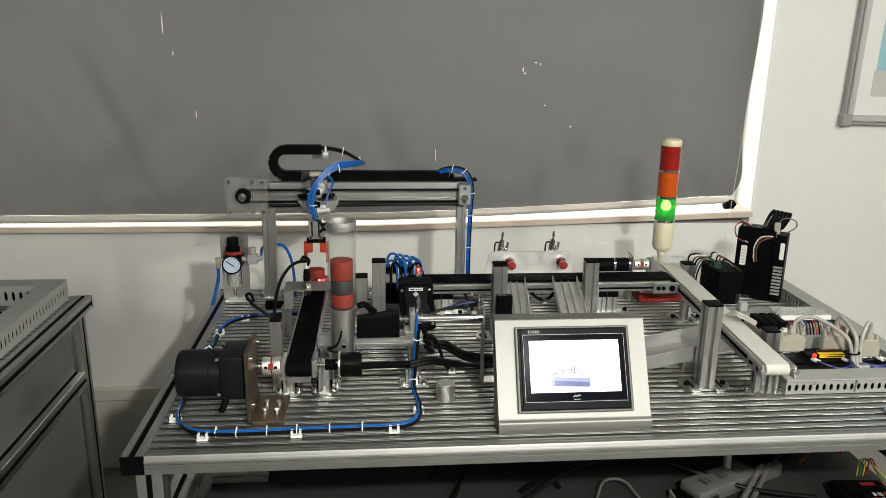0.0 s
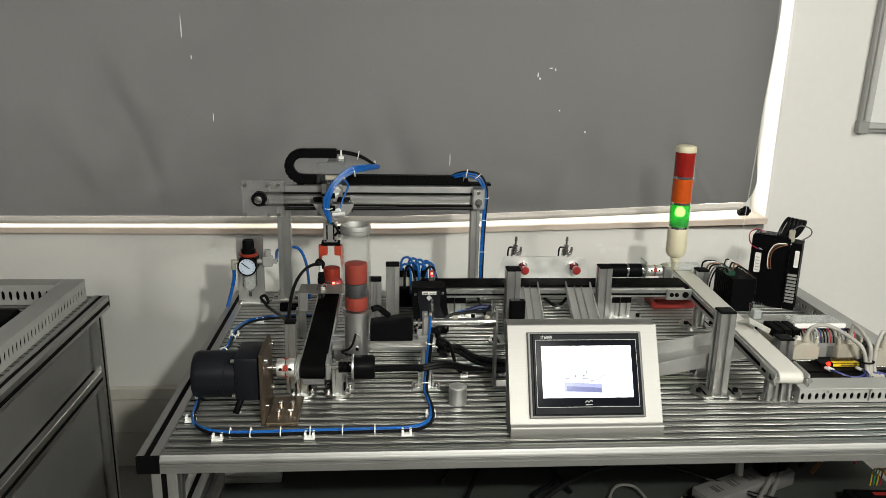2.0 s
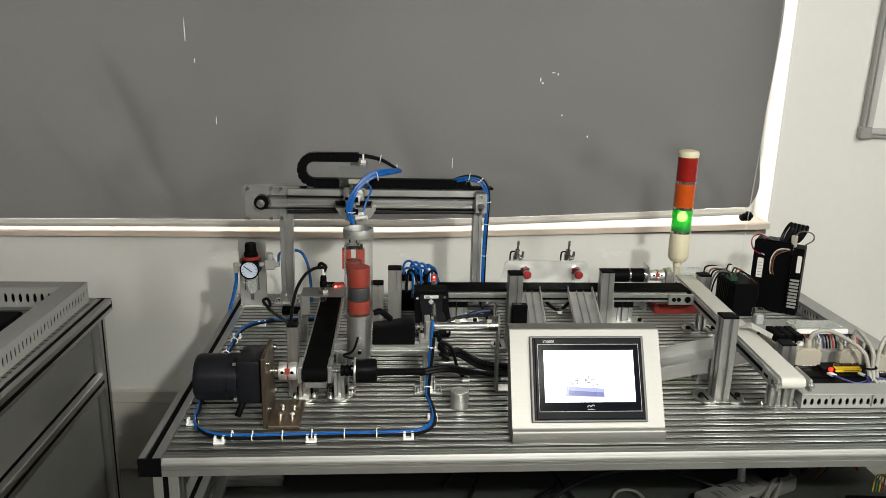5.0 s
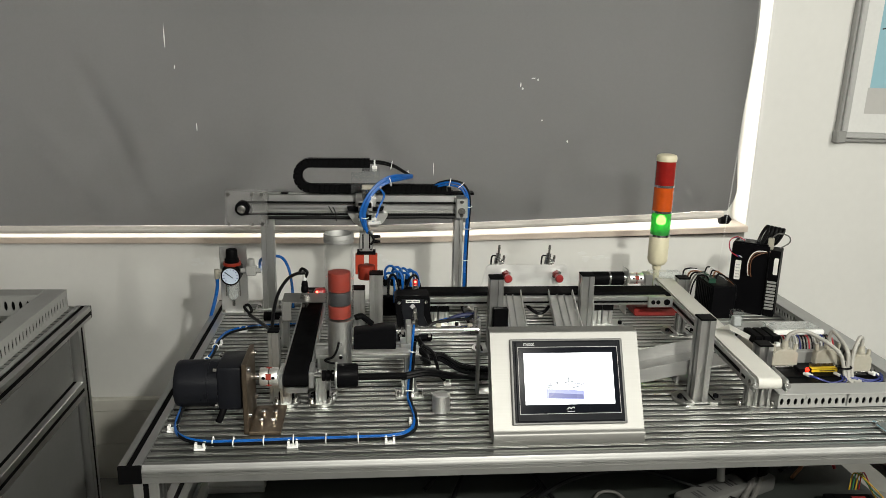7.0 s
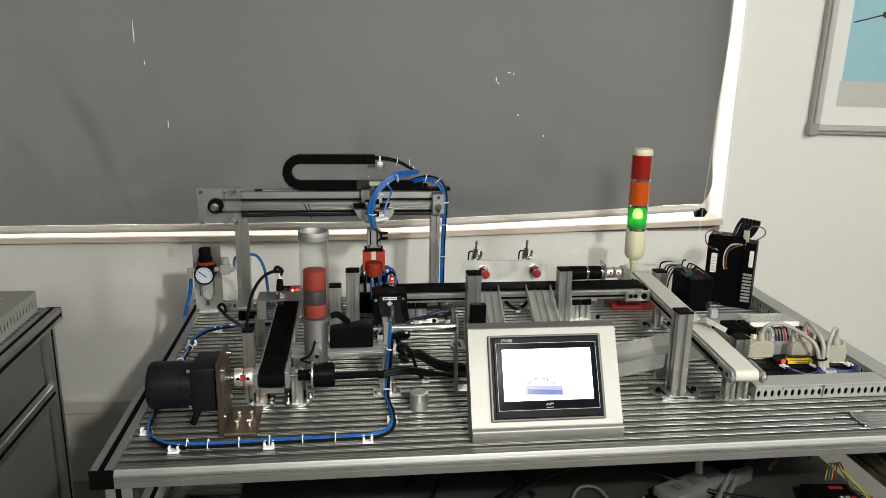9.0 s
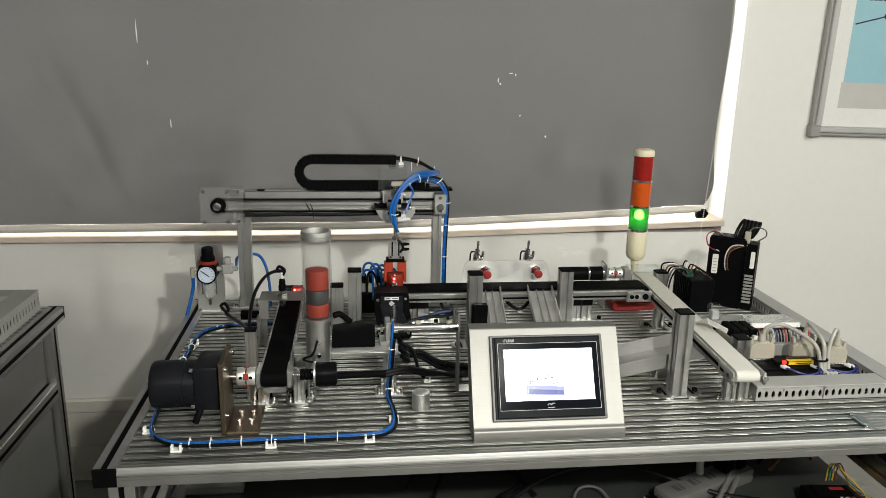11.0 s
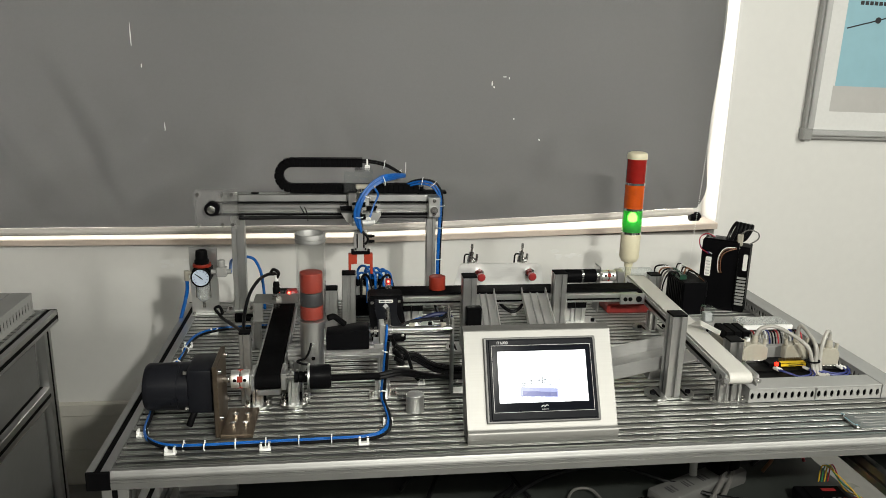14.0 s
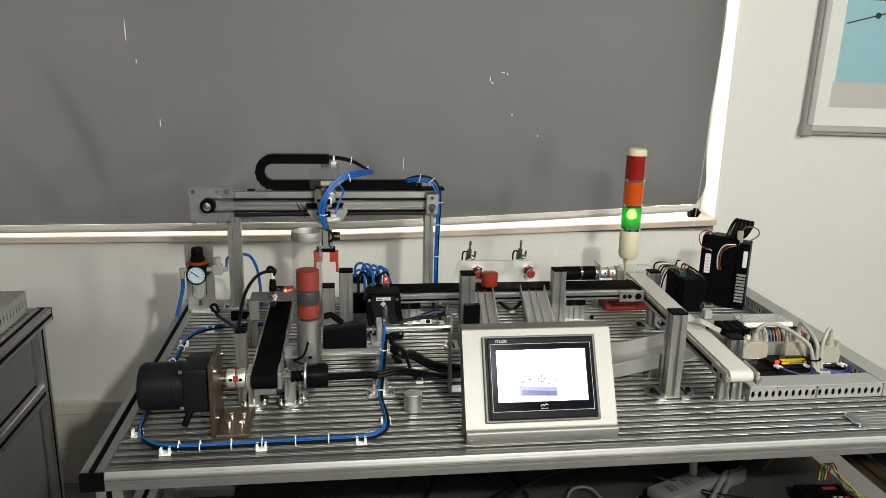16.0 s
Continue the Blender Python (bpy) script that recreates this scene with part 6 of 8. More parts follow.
def build_valves():
    t = thing("valve_manifold", (0.41, 0.70, TZ), "row of solenoid valves with looping blue air hoses", "valve")
    bm = bmesh.new()
    box(bm, 0.365, 0.470, 0.675, 0.725, TZ + 0.0005, 0.852, 0.002)
    part("base", bm, BLACK_METAL, t)
    for i in range(4):
        x = 0.378 + i * 0.0175
        bm = bmesh.new()
        box(bm, x, x + 0.0155, 0.678, 0.722, 0.8525, 0.874, 0.0015)
        v = part("valve", bm, CONNECTOR if i % 2 else PLATE, t, "grey solenoid valve")
        bm = bmesh.new()
        cyl(bm, (x + 0.0078, 0.690, 0.874), (x + 0.0078, 0.690, 0.890), 0.0058, seg=14)
        cyl(bm, (x + 0.0078, 0.708, 0.874), (x + 0.0078, 0.708, 0.890), 0.0058, seg=14)
        part("fitting", bm, BLACK, v)
        for y, lift, reach in ((0.690, 0.024 + 0.004 * (i % 2), 0.020 + 0.002 * i), (0.708, 0.036 - 0.003 * i, 0.028 - 0.004 * i)):
            bm = bmesh.new()
            xx = x + 0.0078
            hose(bm, [(xx, y, 0.884), (xx - 0.001, y, 0.884 + 0.55 * lift), (xx + 0.2 * reach, y - 0.002, 0.882 + 0.95 * lift), (xx + 0.6 * reach, y - 0.006, 0.882 + lift), (xx + 0.95 * reach, y - 0.010, 0.884 + 0.6 * lift), (xx + 1.08 * reach, y - 0.014, 0.872), (xx + 1.05 * reach, y - 0.016, 0.835)], 0.0030, 8)
            part("hose", bm, BLUE, v, "blue air hose")
    bm = bmesh.new()
    hose(bm, [(0.392, 0.672, 0.85), (0.394, 0.672, 0.895), (0.404, 0.675, 0.905), (0.413, 0.68, 0.89), (0.42, 0.68, 0.86)], 0.003, 8)
    hose(bm, [(0.430, 0.672, 0.85), (0.444, 0.672, 0.895), (0.458, 0.675, 0.903), (0.468, 0.68, 0.88), (0.472, 0.68, 0.86)], 0.003, 8)
    part("cable", bm, BLACK_HOSE, t, "black cable")


def build_pusher_plate():
    """The upright plate behind the belt with two red-tipped air pushers."""
    t = thing("sorting_pushers", (0.735, 0.672, TZ), "bent aluminium plate carrying two pushers with red tips", "pusher")
    y = 0.665
    bm = bmesh.new()
    prism(bm, [(0.622, 0.870), (0.845, 0.870), (0.838, 0.912), (0.834, 0.926), (0.828, 0.930), (0.642, 0.932), (0.634, 0.926)], "y", y, y + 0.003)
    box(bm, 0.630, 0.845, y - 0.013, y - 0.0003, 0.8705, 0.8735, 0.0006)
    part("plate", bm, SHEET, t)
    for x in (0.66, 0.815):
        bm = bmesh.new()
        rail(bm, "z", TZ + 0.0005, 0.870, x, y + 0.012, 0.02, 0.02)
        part("stand", bm, ALU_Z, t)
    for x in (0.682, 0.806):
        bm = bmesh.new()
        cyl(bm, (x - 0.004, y + 0.045, 0.912), (x, y - 0.006, 0.909), 0.0085, seg=20)
        b = part("cylinder", bm, STEEL, t)
        bm = bmesh.new()
        cyl(bm, (x, y - 0.007, 0.909), (x, y - 0.001, 0.909), 0.012, seg=6)
        part("nut", bm, CHROME, b)
        bm = bmesh.new()
        lathe(bm, [(0.0, -0.026), (0.0075, -0.025), (0.0098, -0.022), (0.0092, -0.012), (0.0065, -0.002), (0.006, 0.0)], (x + 0.001, y - 0.012, 0.906), "y", 24)
        tip = part("tip", bm, RED_DARK, b, "dark red rubber tip")
        bm = bmesh.new()
        cyl(bm, (x - 0.020, y + 0.014, 0.930), (x - 0.018, y + 0.014, 0.944), 0.0082, seg=18)
        cyl(bm, (x - 0.0185, y + 0.014, 0.944), (x - 0.017, y + 0.014, 0.956), 0.0062, seg=18)
        cyl(bm, (x - 0.016, y + 0.014, 0.935), (x - 0.004, y + 0.012, 0.937), 0.0055, seg=12)
        part("flow_valve", bm, CHROME, b, "shiny flow valve")
        bm = bmesh.new()
        cyl(bm, (x - 0.0168, y + 0.014, 0.956), (x - 0.016, y + 0.014, 0.967), 0.0028, seg=10)
        cyl(bm, (x - 0.016, y + 0.014, 0.967), (x - 0.0155, y + 0.014, 0.977), 0.0038, r2=0.0028, seg=12)
        cyl(bm, (x - 0.005, y + 0.011, 0.936), (x - 0.004, y + 0.011, 0.944), 0.0028, seg=10)
        cyl(bm, (x - 0.004, y + 0.011, 0.944), (x - 0.0036, y + 0.011, 0.952), 0.0036, r2=0.0028, seg=12)
        part("adjuster", bm, STEEL, b)
        bm = bmesh.new()
        hose(bm, [(x - 0.024, y + 0.014, 0.951), (x - 0.031, y + 0.016, 0.950), (x - 0.0335, y + 0.017, 0.943), (x - 0.034, y + 0.018, 0.928)], 0.0020, 8)
        part("hose", bm, BLACK_HOSE, b, "short black hose")
    t.location.x -= 0.0065


def build_chute(x0, x1, dx, label):
    """A slanting aluminium channel that runs down from the belt; dx: degrees that it is turned."""
    t = thing("parts_chute", ((x0 + x1) / 2, 0.44, 0.83), label, "chute", "parts chutes")
    a, b = Vector((0, 0.580, 0.882)), Vector((0, 0.33, 0.815))
    ln = (b - a).length
    tilt = math.degrees(math.atan2(a.z - b.z, a.y - b.y))
    m = Matrix.Translation((x0, a.y, a.z)) @ pose(0, 0, 0, tilt, 0, -dx)
    w = x1 - x0
    bm = bmesh.new()
    box(bm, 0, w, -ln, 0, -0.003, 0, 0, m)
    part("floor", bm, SHEET, t)
    for u in (0, w - 0.002):
        bm = bmesh.new()
        box(bm, u, u + 0.002, -ln, 0.006, 0.0002, 0.013, 0, m)
        part("side_wall", bm, SHEET, t)
    for u in (w * 0.36, w * 0.64):
        bm = bmesh.new()
        box(bm, u - 0.0012, u + 0.0012, -ln, 0, 0.0002, 0.004, 0, m)
        part("rib", bm, ALU_Y, t)
    bm = bmesh.new()
    rail(bm, "z", TZ + 0.0005, 0.824, (x0 + x1) / 2, 0.40, 0.02, 0.02)
    part("stand", bm, ALU_Z, t)


def build_cross_conveyor():
    """The white belt conveyor that runs towards the bench's front edge."""
    t = thing("cross_conveyor", (1.07, 0.41, TZ), "white belt conveyor between slim aluminium rails", "conveyor", "conveyors")
    top, L = 0.876, 0.634
    m = Matrix.Translation((1.100, 0.745, 0)) @ pose(0, 0, 0, 0, 0, -3.4)

    def p(name, bm, material, parent=t, label=""):
        bmesh.ops.transform(bm, matrix=m, verts=bm.verts)
        return part(name, bm, material, parent, label)
    bm = bmesh.new()
    belt_loop(bm, "y", -L, 0.0, -0.0205, 0.0215, top, 0.0115)
    p("belt", bm, BELT_WHITE, t, "off-white belt")
    for a, b in ((-0.0262, -0.0215), (0.0225, 0.0265)):
        bm = bmesh.new()
        box(bm, a, b, -L + 0.045, -0.012, top - 0.027, top - 0.003, 0.0008)
        r = p("side_rail", bm, ALU_Y)
        face = a if a < 0 else b
        bm = bmesh.new()
        box(bm, face - 0.0008, face + 0.0008, -L + 0.062, -0.03, top - 0.018, top - 0.011)
        p("slot", bm, BLACK_METAL, r, "dark slot along the rail")
    for a, b in ((-0.0320, -0.0266), (0.0268, 0.0320)):
        bm = bmesh.new()
        box(bm, a, b, -L - 0.004, -L + 0.060, top - 0.024, top + 0.0005, 0.003, seg=2)
        e = p("bearing_plate", bm, PLATE)
        bm = bmesh.new()
        cyl(bm, (a - 0.001, -L + 0.0115, top - 0.0115), (b + 0.001, -L + 0.0115, top - 0.0115), 0.006, seg=16)
        p("axle", bm, CHROME, e)
        bm = bmesh.new()
        screw(bm, ((a + b) / 2, -L - 0.004, top - 0.010), "-y", 0.0052, 0.003)
        p("tension_screw", bm, CHROME, e)
        bm = bmesh.new()
        box(bm, a - 0.0004, b + 0.0004, -L + 0.032, -L + 0.050, top - 0.0155, top - 0.0085, 0.001)
        p("adjusting_slot", bm, BLACK_METAL, e)
    for s in (-0.012, 0.012):
        bm = bmesh.new()
        rail(bm, "z", TZ + 0.006, top - 0.025, s, -L + 0.045, 0.02, 0.02)
        p("leg", bm, ALU_Z)
    bm = bmesh.new()
    prism(bm, [(0.036 * math.cos(2 * math.pi * i / 24), -L + 0.045 + 0.024 * math.sin(2 * math.pi * i / 24)) for i in range(24)], "z", TZ + 0.0005, TZ + 0.0055)
    f = p("foot_plate", bm, ACRYLIC_CLOUDY, t, "clear acrylic foot plate")
    for s in (-1, 1):
        bm = bmesh.new()
        screw(bm, (s * 0.031, -L + 0.045, TZ + 0.0055), "z", 0.004, 0.006)
        p("bolt", bm, STEEL, f)
    # clear bearing block at the drive end
    bm = bmesh.new()
    box(bm, -0.045, 0.040, -0.030, -0.001, top + 0.003, top + 0.020, 0.004)
    p("drive_block", bm, ACRYLIC, t, "clear drive-end block")
    # folded white paper lying on the side
    s = thing("paper_scrap", (1.10, 0.33, 0.88), "crumpled scrap of white paper on the belt's edge", "paper")
    bm = bmesh.new()
    pts = [(1.070, 0.355, 0.8805), (1.102, 0.352, 0.886), (1.124, 0.315, 0.8803), (1.108, 0.290, 0.8805), (1.080, 0.318, 0.8915), (1.088, 0.340, 0.896)]
    v = [bm.verts.new(q) for q in pts]
    for f in ((0, 1, 5), (0, 5, 4), (5, 1, 2), (5, 2, 4), (4, 2, 3)):
        bm.faces.new([v[i] for i in f])
    bmesh.ops.solidify(bm, geom=bm.faces[:], thickness=0.0006)
    part("sheet", bm, PAPER, s, "", False)


def build_cross_motor():
    t = thing("small_gear_motor", (0.945, 0.69, TZ), "small round black gear motor with silver bands", "motor")
    y, z = 0.690, 0.889
    bm = bmesh.new()
    cyl(bm, (0.896, y, z), (0.938, y, z), 0.0172, seg=28, bev=0.001)
    part("motor_body", bm, BLACK_METAL, t)
    bm = bmesh.new()
    cyl(bm, (0.938, y, z), (0.943, y, z), 0.0175, seg=28)
    part("band", bm, CHROME, t, "shiny band")
    bm = bmesh.new()
    cyl(bm, (0.943, y, z), (0.975, y, z), 0.0172, seg=28)
    part("gearbox", bm, BLACK_METAL, t)
    bm = bmesh.new()
    cyl(bm, (0.975, y, z), (0.980, y, z), 0.0175, seg=28)
    part("band", bm, CHROME, t, "shiny band")
    bm = bmesh.new()
    box(bm, 0.9805, 0.984, y - 0.022, y + 0.022, TZ + 0.0005, z + 0.027, 0.001)
    part("bracket", bm, PLATE, t)
    coupling("shaft_coupling", 0.991, 1.027, y, z, 0.0135, "silver jaw coupling with a red spider on the cross conveyor")
    b = thing("bearing_block", (1.045, y, TZ), "small machined bearing block", "bearing")
    bm = bmesh.new()
    box(bm, 1.0285, 1.048, y - 0.016, y + 0.016, z - 0.018, z + 0.014, 0.002)
    part("block", bm, PLATE, b)
    bm = bmesh.new()
    rail(bm, "z", TZ + 0.0005, z - 0.018, 1.038, y + 0.004, 0.02, 0.02)
    part("stand", bm, ALU_Z, b)


def build_tower():
    x, y = 1.1035, 0.800
    t = thing("signal_tower", (x, y, TZ), "red, amber and green signal tower with the green lamp lit", "signal light")
    r = 0.0258
    bm = bmesh.new()
    cyl(bm, (x, y, TZ + 0.0005), (x, y, 0.897), 0.0085, seg=20)
    part("pole", bm, BEIGE, t)
    bm = bmesh.new()
    lathe(bm, [(0.009, 0.880), (0.011, 0.882), (0.0115, 0.892), (0.020, 0.896), (r - 0.002, 0.903), (r, 0.908), (r, 0.970), (r - 0.001, 0.972)], (x, y, 0), "z", 40)
    part("base", bm, BEIGE, t, "cream base")
    for z0, z1, m, lab in ((0.977, 1.034, LENS_GREEN, "lit green lens"), (1.040, 1.101, LENS_AMBER, "amber lens"), (1.107, 1.168, LENS_RED, "red lens")):
        bm = bmesh.new()
        k = 60
        ring = [(x + (r - 0.001 + 0.0004 * (i % 2)) * math.cos(2 * math.pi * i / k), y + (r - 0.001 + 0.0004 * (i % 2)) * math.sin(2 * math.pi * i / k)) for i in range(k)]
        prism(bm, ring, "z", z0, z1)
        ob = part("lens", bm, m, t, lab)
        if m is LENS_GREEN:
            ob.visible_shadow = False
            bm = bmesh.new()
            lathe(bm, [(0.0, 1.002), (0.008, 1.004), (0.0125, 1.009), (0.0125, 1.019), (0.009, 1.024), (0.006, 1.028), (0.0, 1.029)], (x - 0.003, y - 0.009, 0), "z", 20)
            part("bulb", bm, LAMP_GREEN, ob, "glowing green bulb")
        bm = bmesh.new()
        cyl(bm, (x, y, z0 - 0.0055), (x, y, z0), r, seg=40)
        part("ring", bm, CHROME, t, "silver ring")
    bm = bmesh.new()
    lathe(bm, [(r - 0.0006, 1.168), (r, 1.169), (r, 1.178), (r - 0.002, 1.183), (r - 0.008, 1.1855), (0.0, 1.186)], (x, y, 0), "z", 40)
    part("top_cap", bm, BEIGE, t, "cream top cap")


def build_front_chute():
    t = thing("parts_chute", (0.92, 0.25, 0.82), "wide grey sheet-metal chute sloping off the white belt", "chute", "parts chutes")
    a, b = Vector((1.035, 0.0, 0.858)), Vector((0.78, 0.0, 0.806))
    ln = (a - b).length
    m = Matrix.Translation((b.x, 0.222, b.z)) @ pose(0, 0, 0, 0, -math.degrees(math.atan2(a.z - b.z, a.x - b.x)), 0)
    for n, c in (("floor", (0, ln, 0.002, 0.085, -0.002, 0.0)), ("side_wall", (0, ln - 0.06, 0, 0.0018, -0.002, 0.026)), ("side_wall", (0, ln, 0.0855, 0.0873, -0.002, 0.026))):
        bm = bmesh.new()
        box(bm, *c, 0.0005, m)
        part(n, bm, DULL, t)
    bm = bmesh.new()
    prism(bm, [(0.955, 0.80), (0.985, 0.80), (0.985, 0.838), (0.962, 0.834)], "y", 0.268, 0.290)
    part("stand", bm, DULL, t)


build_sort_conveyor()
build_end_motor()
build_valves()
build_pusher_plate()
build_chute(0.644, 0.698, 4.5, "slanting aluminium parts chute below the belt")
build_chute(0.762, 0.820, 4.5, "slanting aluminium parts chute below the belt")
build_cross_conveyor()
build_cross_motor()
build_tower()
build_front_chute()
build_post(0.363, 0.540, 0.952, "upright aluminium profile post with a black cap")
build_post(0.324, 0.555, 0.913, "short dark-capped aluminium post beside the feed belt", 0.028, 0.03)
build_post(0.617, 0.452, 0.968, "upright aluminium profile post with a black cap")
build_post(0.846, 0.560, 0.941, "upright aluminium profile post with a black cap")
build_post(0.968, 0.195, 0.966, "tall aluminium profile post with slotted foot plates")
build_post(1.135, 0.700, 0.890, "aluminium profile post beside the white belt", foot=True)
build_post(1.140, 0.290, 0.874, "short aluminium profile post beside the white belt", foot=False)
build_post(1.072, 0.545, 0.848, "clear-footed short post under the white belt", 0.02, 0.02, cap=False)
# black box on the post
bm = bmesh.new()
box(bm, 0.609, 0.641, 0.419, 0.4365, 0.842, 0.905, 0.002)
for x in (0.613, 0.637):
    for z in (0.846, 0.901):
        screw(bm, (x, 0.419, z), "-y", 0.0015, 0.001)
solo("sensor_amplifier", bm, BLACK, "small black sensor amplifier screwed to a post", "sensor", base=(0.625, 0.43, 0.842))
# red tray under the belt
bm = bmesh.new()
box(bm, 1.00, 1.115, 0.650, 0.72, TZ + 0.0005, 0.826, 0.005)
solo("red_tray", bm, RUST_RED, "small red tray under the conveyor's end", "tray", base=(1.05, 0.68, TZ))

# ---- control gear at the bench's end ----
duct_run("cable_duct", (1.104, 0.171), (1.372, 0.171), 0.044, 0.028, "grey slotted cable duct along the bench's front", spacing=0.0131, gap=0.0070)
duct_run("cable_duct", (1.3945, 0.149), (1.3945, 0.765), 0.040, 0.028, "grey slotted cable duct along the bench's end", spacing=0.0131, gap=0.0070)
duct_run("cable_duct", (1.125, 0.512), (1.372, 0.512), 0.040, 0.028, "grey slotted cable duct between control boards")


def build_drive(label):
    """The tall black servo drive, turned a little on the bench."""
    m = Matrix.Translation((1.257, 0.703, TZ)) @ pose(0, 0, 0, 0, 0, math.degrees(math.atan2(-0.060, 0.085)))
    t = thing("servo_drive", (1.30, 0.69, TZ), label, "servo drive")
    W, D, Z = 0.114, 0.052, 0.178

    def p(name, dims, material, parent=t, lab="", bev=0.0015):
        bm = bmesh.new()
        box(bm, *dims, bev, m)
        return part(name, bm, material, parent, lab)
    body = p("housing", (0, W - 0.026, 0, D, 0.0005, Z), BLACK_METAL)
    p("housing", (W - 0.0255, W, 0.003, D, 0.0005, Z - 0.008), BLACK)
    top = p("top_cover", (0.002, W - 0.03, 0.002, D - 0.002, Z + 0.0003, Z + 0.0035), BLACK_METAL)
    for i in range(4):
        p("vent_slot", (0.010, 0.066, 0.008 + i * 0.010, 0.012 + i * 0.010, Z + 0.0036, Z + 0.0042), GLOSS_BLACK, top, "", 0.0)
    p("label_plate", (0.012, 0.026, -0.0012, -0.0003, 0.085, 0.135), PAPER, body, "white rating label")
    for i in range(5):
        p("print_bar", (0.014, 0.0235, -0.0018, -0.0013, 0.090 + i * 0.008, 0.0925 + i * 0.008), PRINT, body, "", 0.0)
    p("label_plate", (W - 0.013, W - 0.003, 0.0012, 0.0027, 0.110, 0.152), PAPER, body, "white side label")
    for i in range(9):
        p("cooling_fin", (W - 0.0225, W - 0.002, -0.0035, 0.0028, 0.020 + i * 0.0085, 0.0245 + i * 0.0085), DUCT, body, "grey cooling fin", 0.0005)
    p("terminal_cover", (W - 0.027, W - 0.024, -0.006, 0.0, 0.02, 0.155), BLACK, body)
    p("connector", (W - 0.034, W - 0.020, 0.006, 0.018, Z - 0.0078, Z + 0.022), CONNECTOR, t, "pale plug", 0.002)
    for k, (a, mt, lab) in enumerate(((0.004, RED_WIRE, "red wire"), (0.009, BLUE_WIRE, "dark blue wire"), (0.014, WHITE_CABLE, "white wire"))):
        bm = bmesh.new()
        hose(bm, [m @ Vector(q) for q in ((0.026, 0.012 + a, Z + 0.006), (0.008, 0.004 + a, Z + 0.016 - a * 0.4), (-0.008, 0.0 + a, Z + 0.002), (-0.004, -0.002 + a, Z - 0.022), (0.012 + a, -0.003, Z - 0.034))], 0.0012, 6)
        part("wire", bm, mt, t, lab)
    for k, mt in enumerate((WHITE_CABLE, BROWN_WIRE, BLACK_HOSE, BROWN_WIRE)):
        bm = bmesh.new()
        o = 0.0022 * k
        hose(bm, [m @ Vector(q) for q in ((W - 0.024, 0.004, Z - 0.012), (0.058 + o, -0.007, Z - 0.014 - o), (0.044 + o, -0.009, Z - 0.036), (0.043 + o, -0.007, Z - 0.066), (0.046 + o, -0.002, Z - 0.080))], 0.0012, 6)
        part("wire", bm, mt, t)
    # coiled black cable on top
    for k in range(5):
        bm = bmesh.new()
        c = m @ Vector((0.078 + 0.006 * (k - 2), 0.020 + 0.004 * k, Z + 0.020))
        r = 0.027 - 0.002 * k
        ring = [c + Vector((0.010 * math.sin(a * 1.0) + 0.003 * k, 0.4 * r * math.cos(a), r * math.sin(a))) for a in [2 * math.pi * i / 18 for i in range(19)]]
        hose(bm, ring, 0.0042, 8, smooth=False)
        part("cable_coil", bm, BLACK_HOSE, t, "coiled black cable")
    bm = bmesh.new()
    hose(bm, [m @ Vector(q) for q in ((W - 0.026, 0.010, Z + 0.022), (W - 0.012, 0.012, Z + 0.034), (W + 0.010, 0.018, Z + 0.030), (W + 0.014, 0.02, Z + 0.014), (W - 0.004, 0.01, Z - 0.001))], 0.0017, 6)
    part("wire", bm, GREY_CABLE, t, "thin grey wire")
    return t


build_drive("tall black servo drive with coiled cable and loose wires")


def build_stepper_driver():
    t = thing("stepper_driver", (1.20, 0.69, TZ), "small black motor driver with green terminal blocks", "motor driver")
    bm = bmesh.new()
    box(bm, 1.186, 1.246, 0.632, 0.735, TZ + 0.0005, 0.884, 0.002)
    part("housing", bm, BLACK_METAL, t)
    for i in range(9):
        bm = bmesh.new()
        box(bm, 1.1835, 1.1858, 0.640 + i * 0.010, 0.644 + i * 0.010, TZ + 0.006, 0.878)
        part("cooling_fin", bm, BLACK_METAL, t)
    for y in (0.660, 0.700):
        bm = bmesh.new()
        box(bm, 1.186, 1.204, y, y + 0.030, 0.8842, 0.896, 0.001)
        g = part("terminal_block", bm, GREEN_PCB, t, "green terminal block")
        for k in range(4):
            bm = bmesh.new()
            cyl(bm, (1.195, y + 0.005 + 0.0065 * k, 0.896), (1.195, y + 0.005 + 0.0065 * k, 0.897), 0.002, seg=8)
            part("screw", bm, STEEL, g)
    for k in range(5):
        bm = bmesh.new()
        y = 0.650 + 0.016 * k
        hose(bm, [(1.198, y, 0.898), (1.206, y + 0.004, 0.910 + 0.002 * (k % 2)), (1.222, y - 0.010, 0.904), (1.236, y - 0.016 + 0.004 * k, 0.893), (1.247, y - 0.012, 0.880), (1.2495, y - 0.010, 0.845)], 0.0020, 6)
        part("wire", bm, (BLACK_HOSE, BROWN_WIRE, BLACK_HOSE, WHITE_CABLE, BLACK_HOSE)[k], t)
    for k, mt in enumerate((BLACK_HOSE, GREY_CABLE, BLACK_HOSE, BROWN_WIRE, WHITE_CABLE, BLACK_HOSE)):
        bm = bmesh.new()
        y = 0.664 + 0.012 * k
        hose(bm, [(1.188, y, 0.890), (1.178, y, 0.903), (1.160 - 0.002 * k, y + 0.004, 0.900), (1.148, y + 0.006, 0.870), (1.146, y + 0.01, 0.815)], 0.0021, 6)
        part("wire", bm, mt, t)


build_stepper_driver()


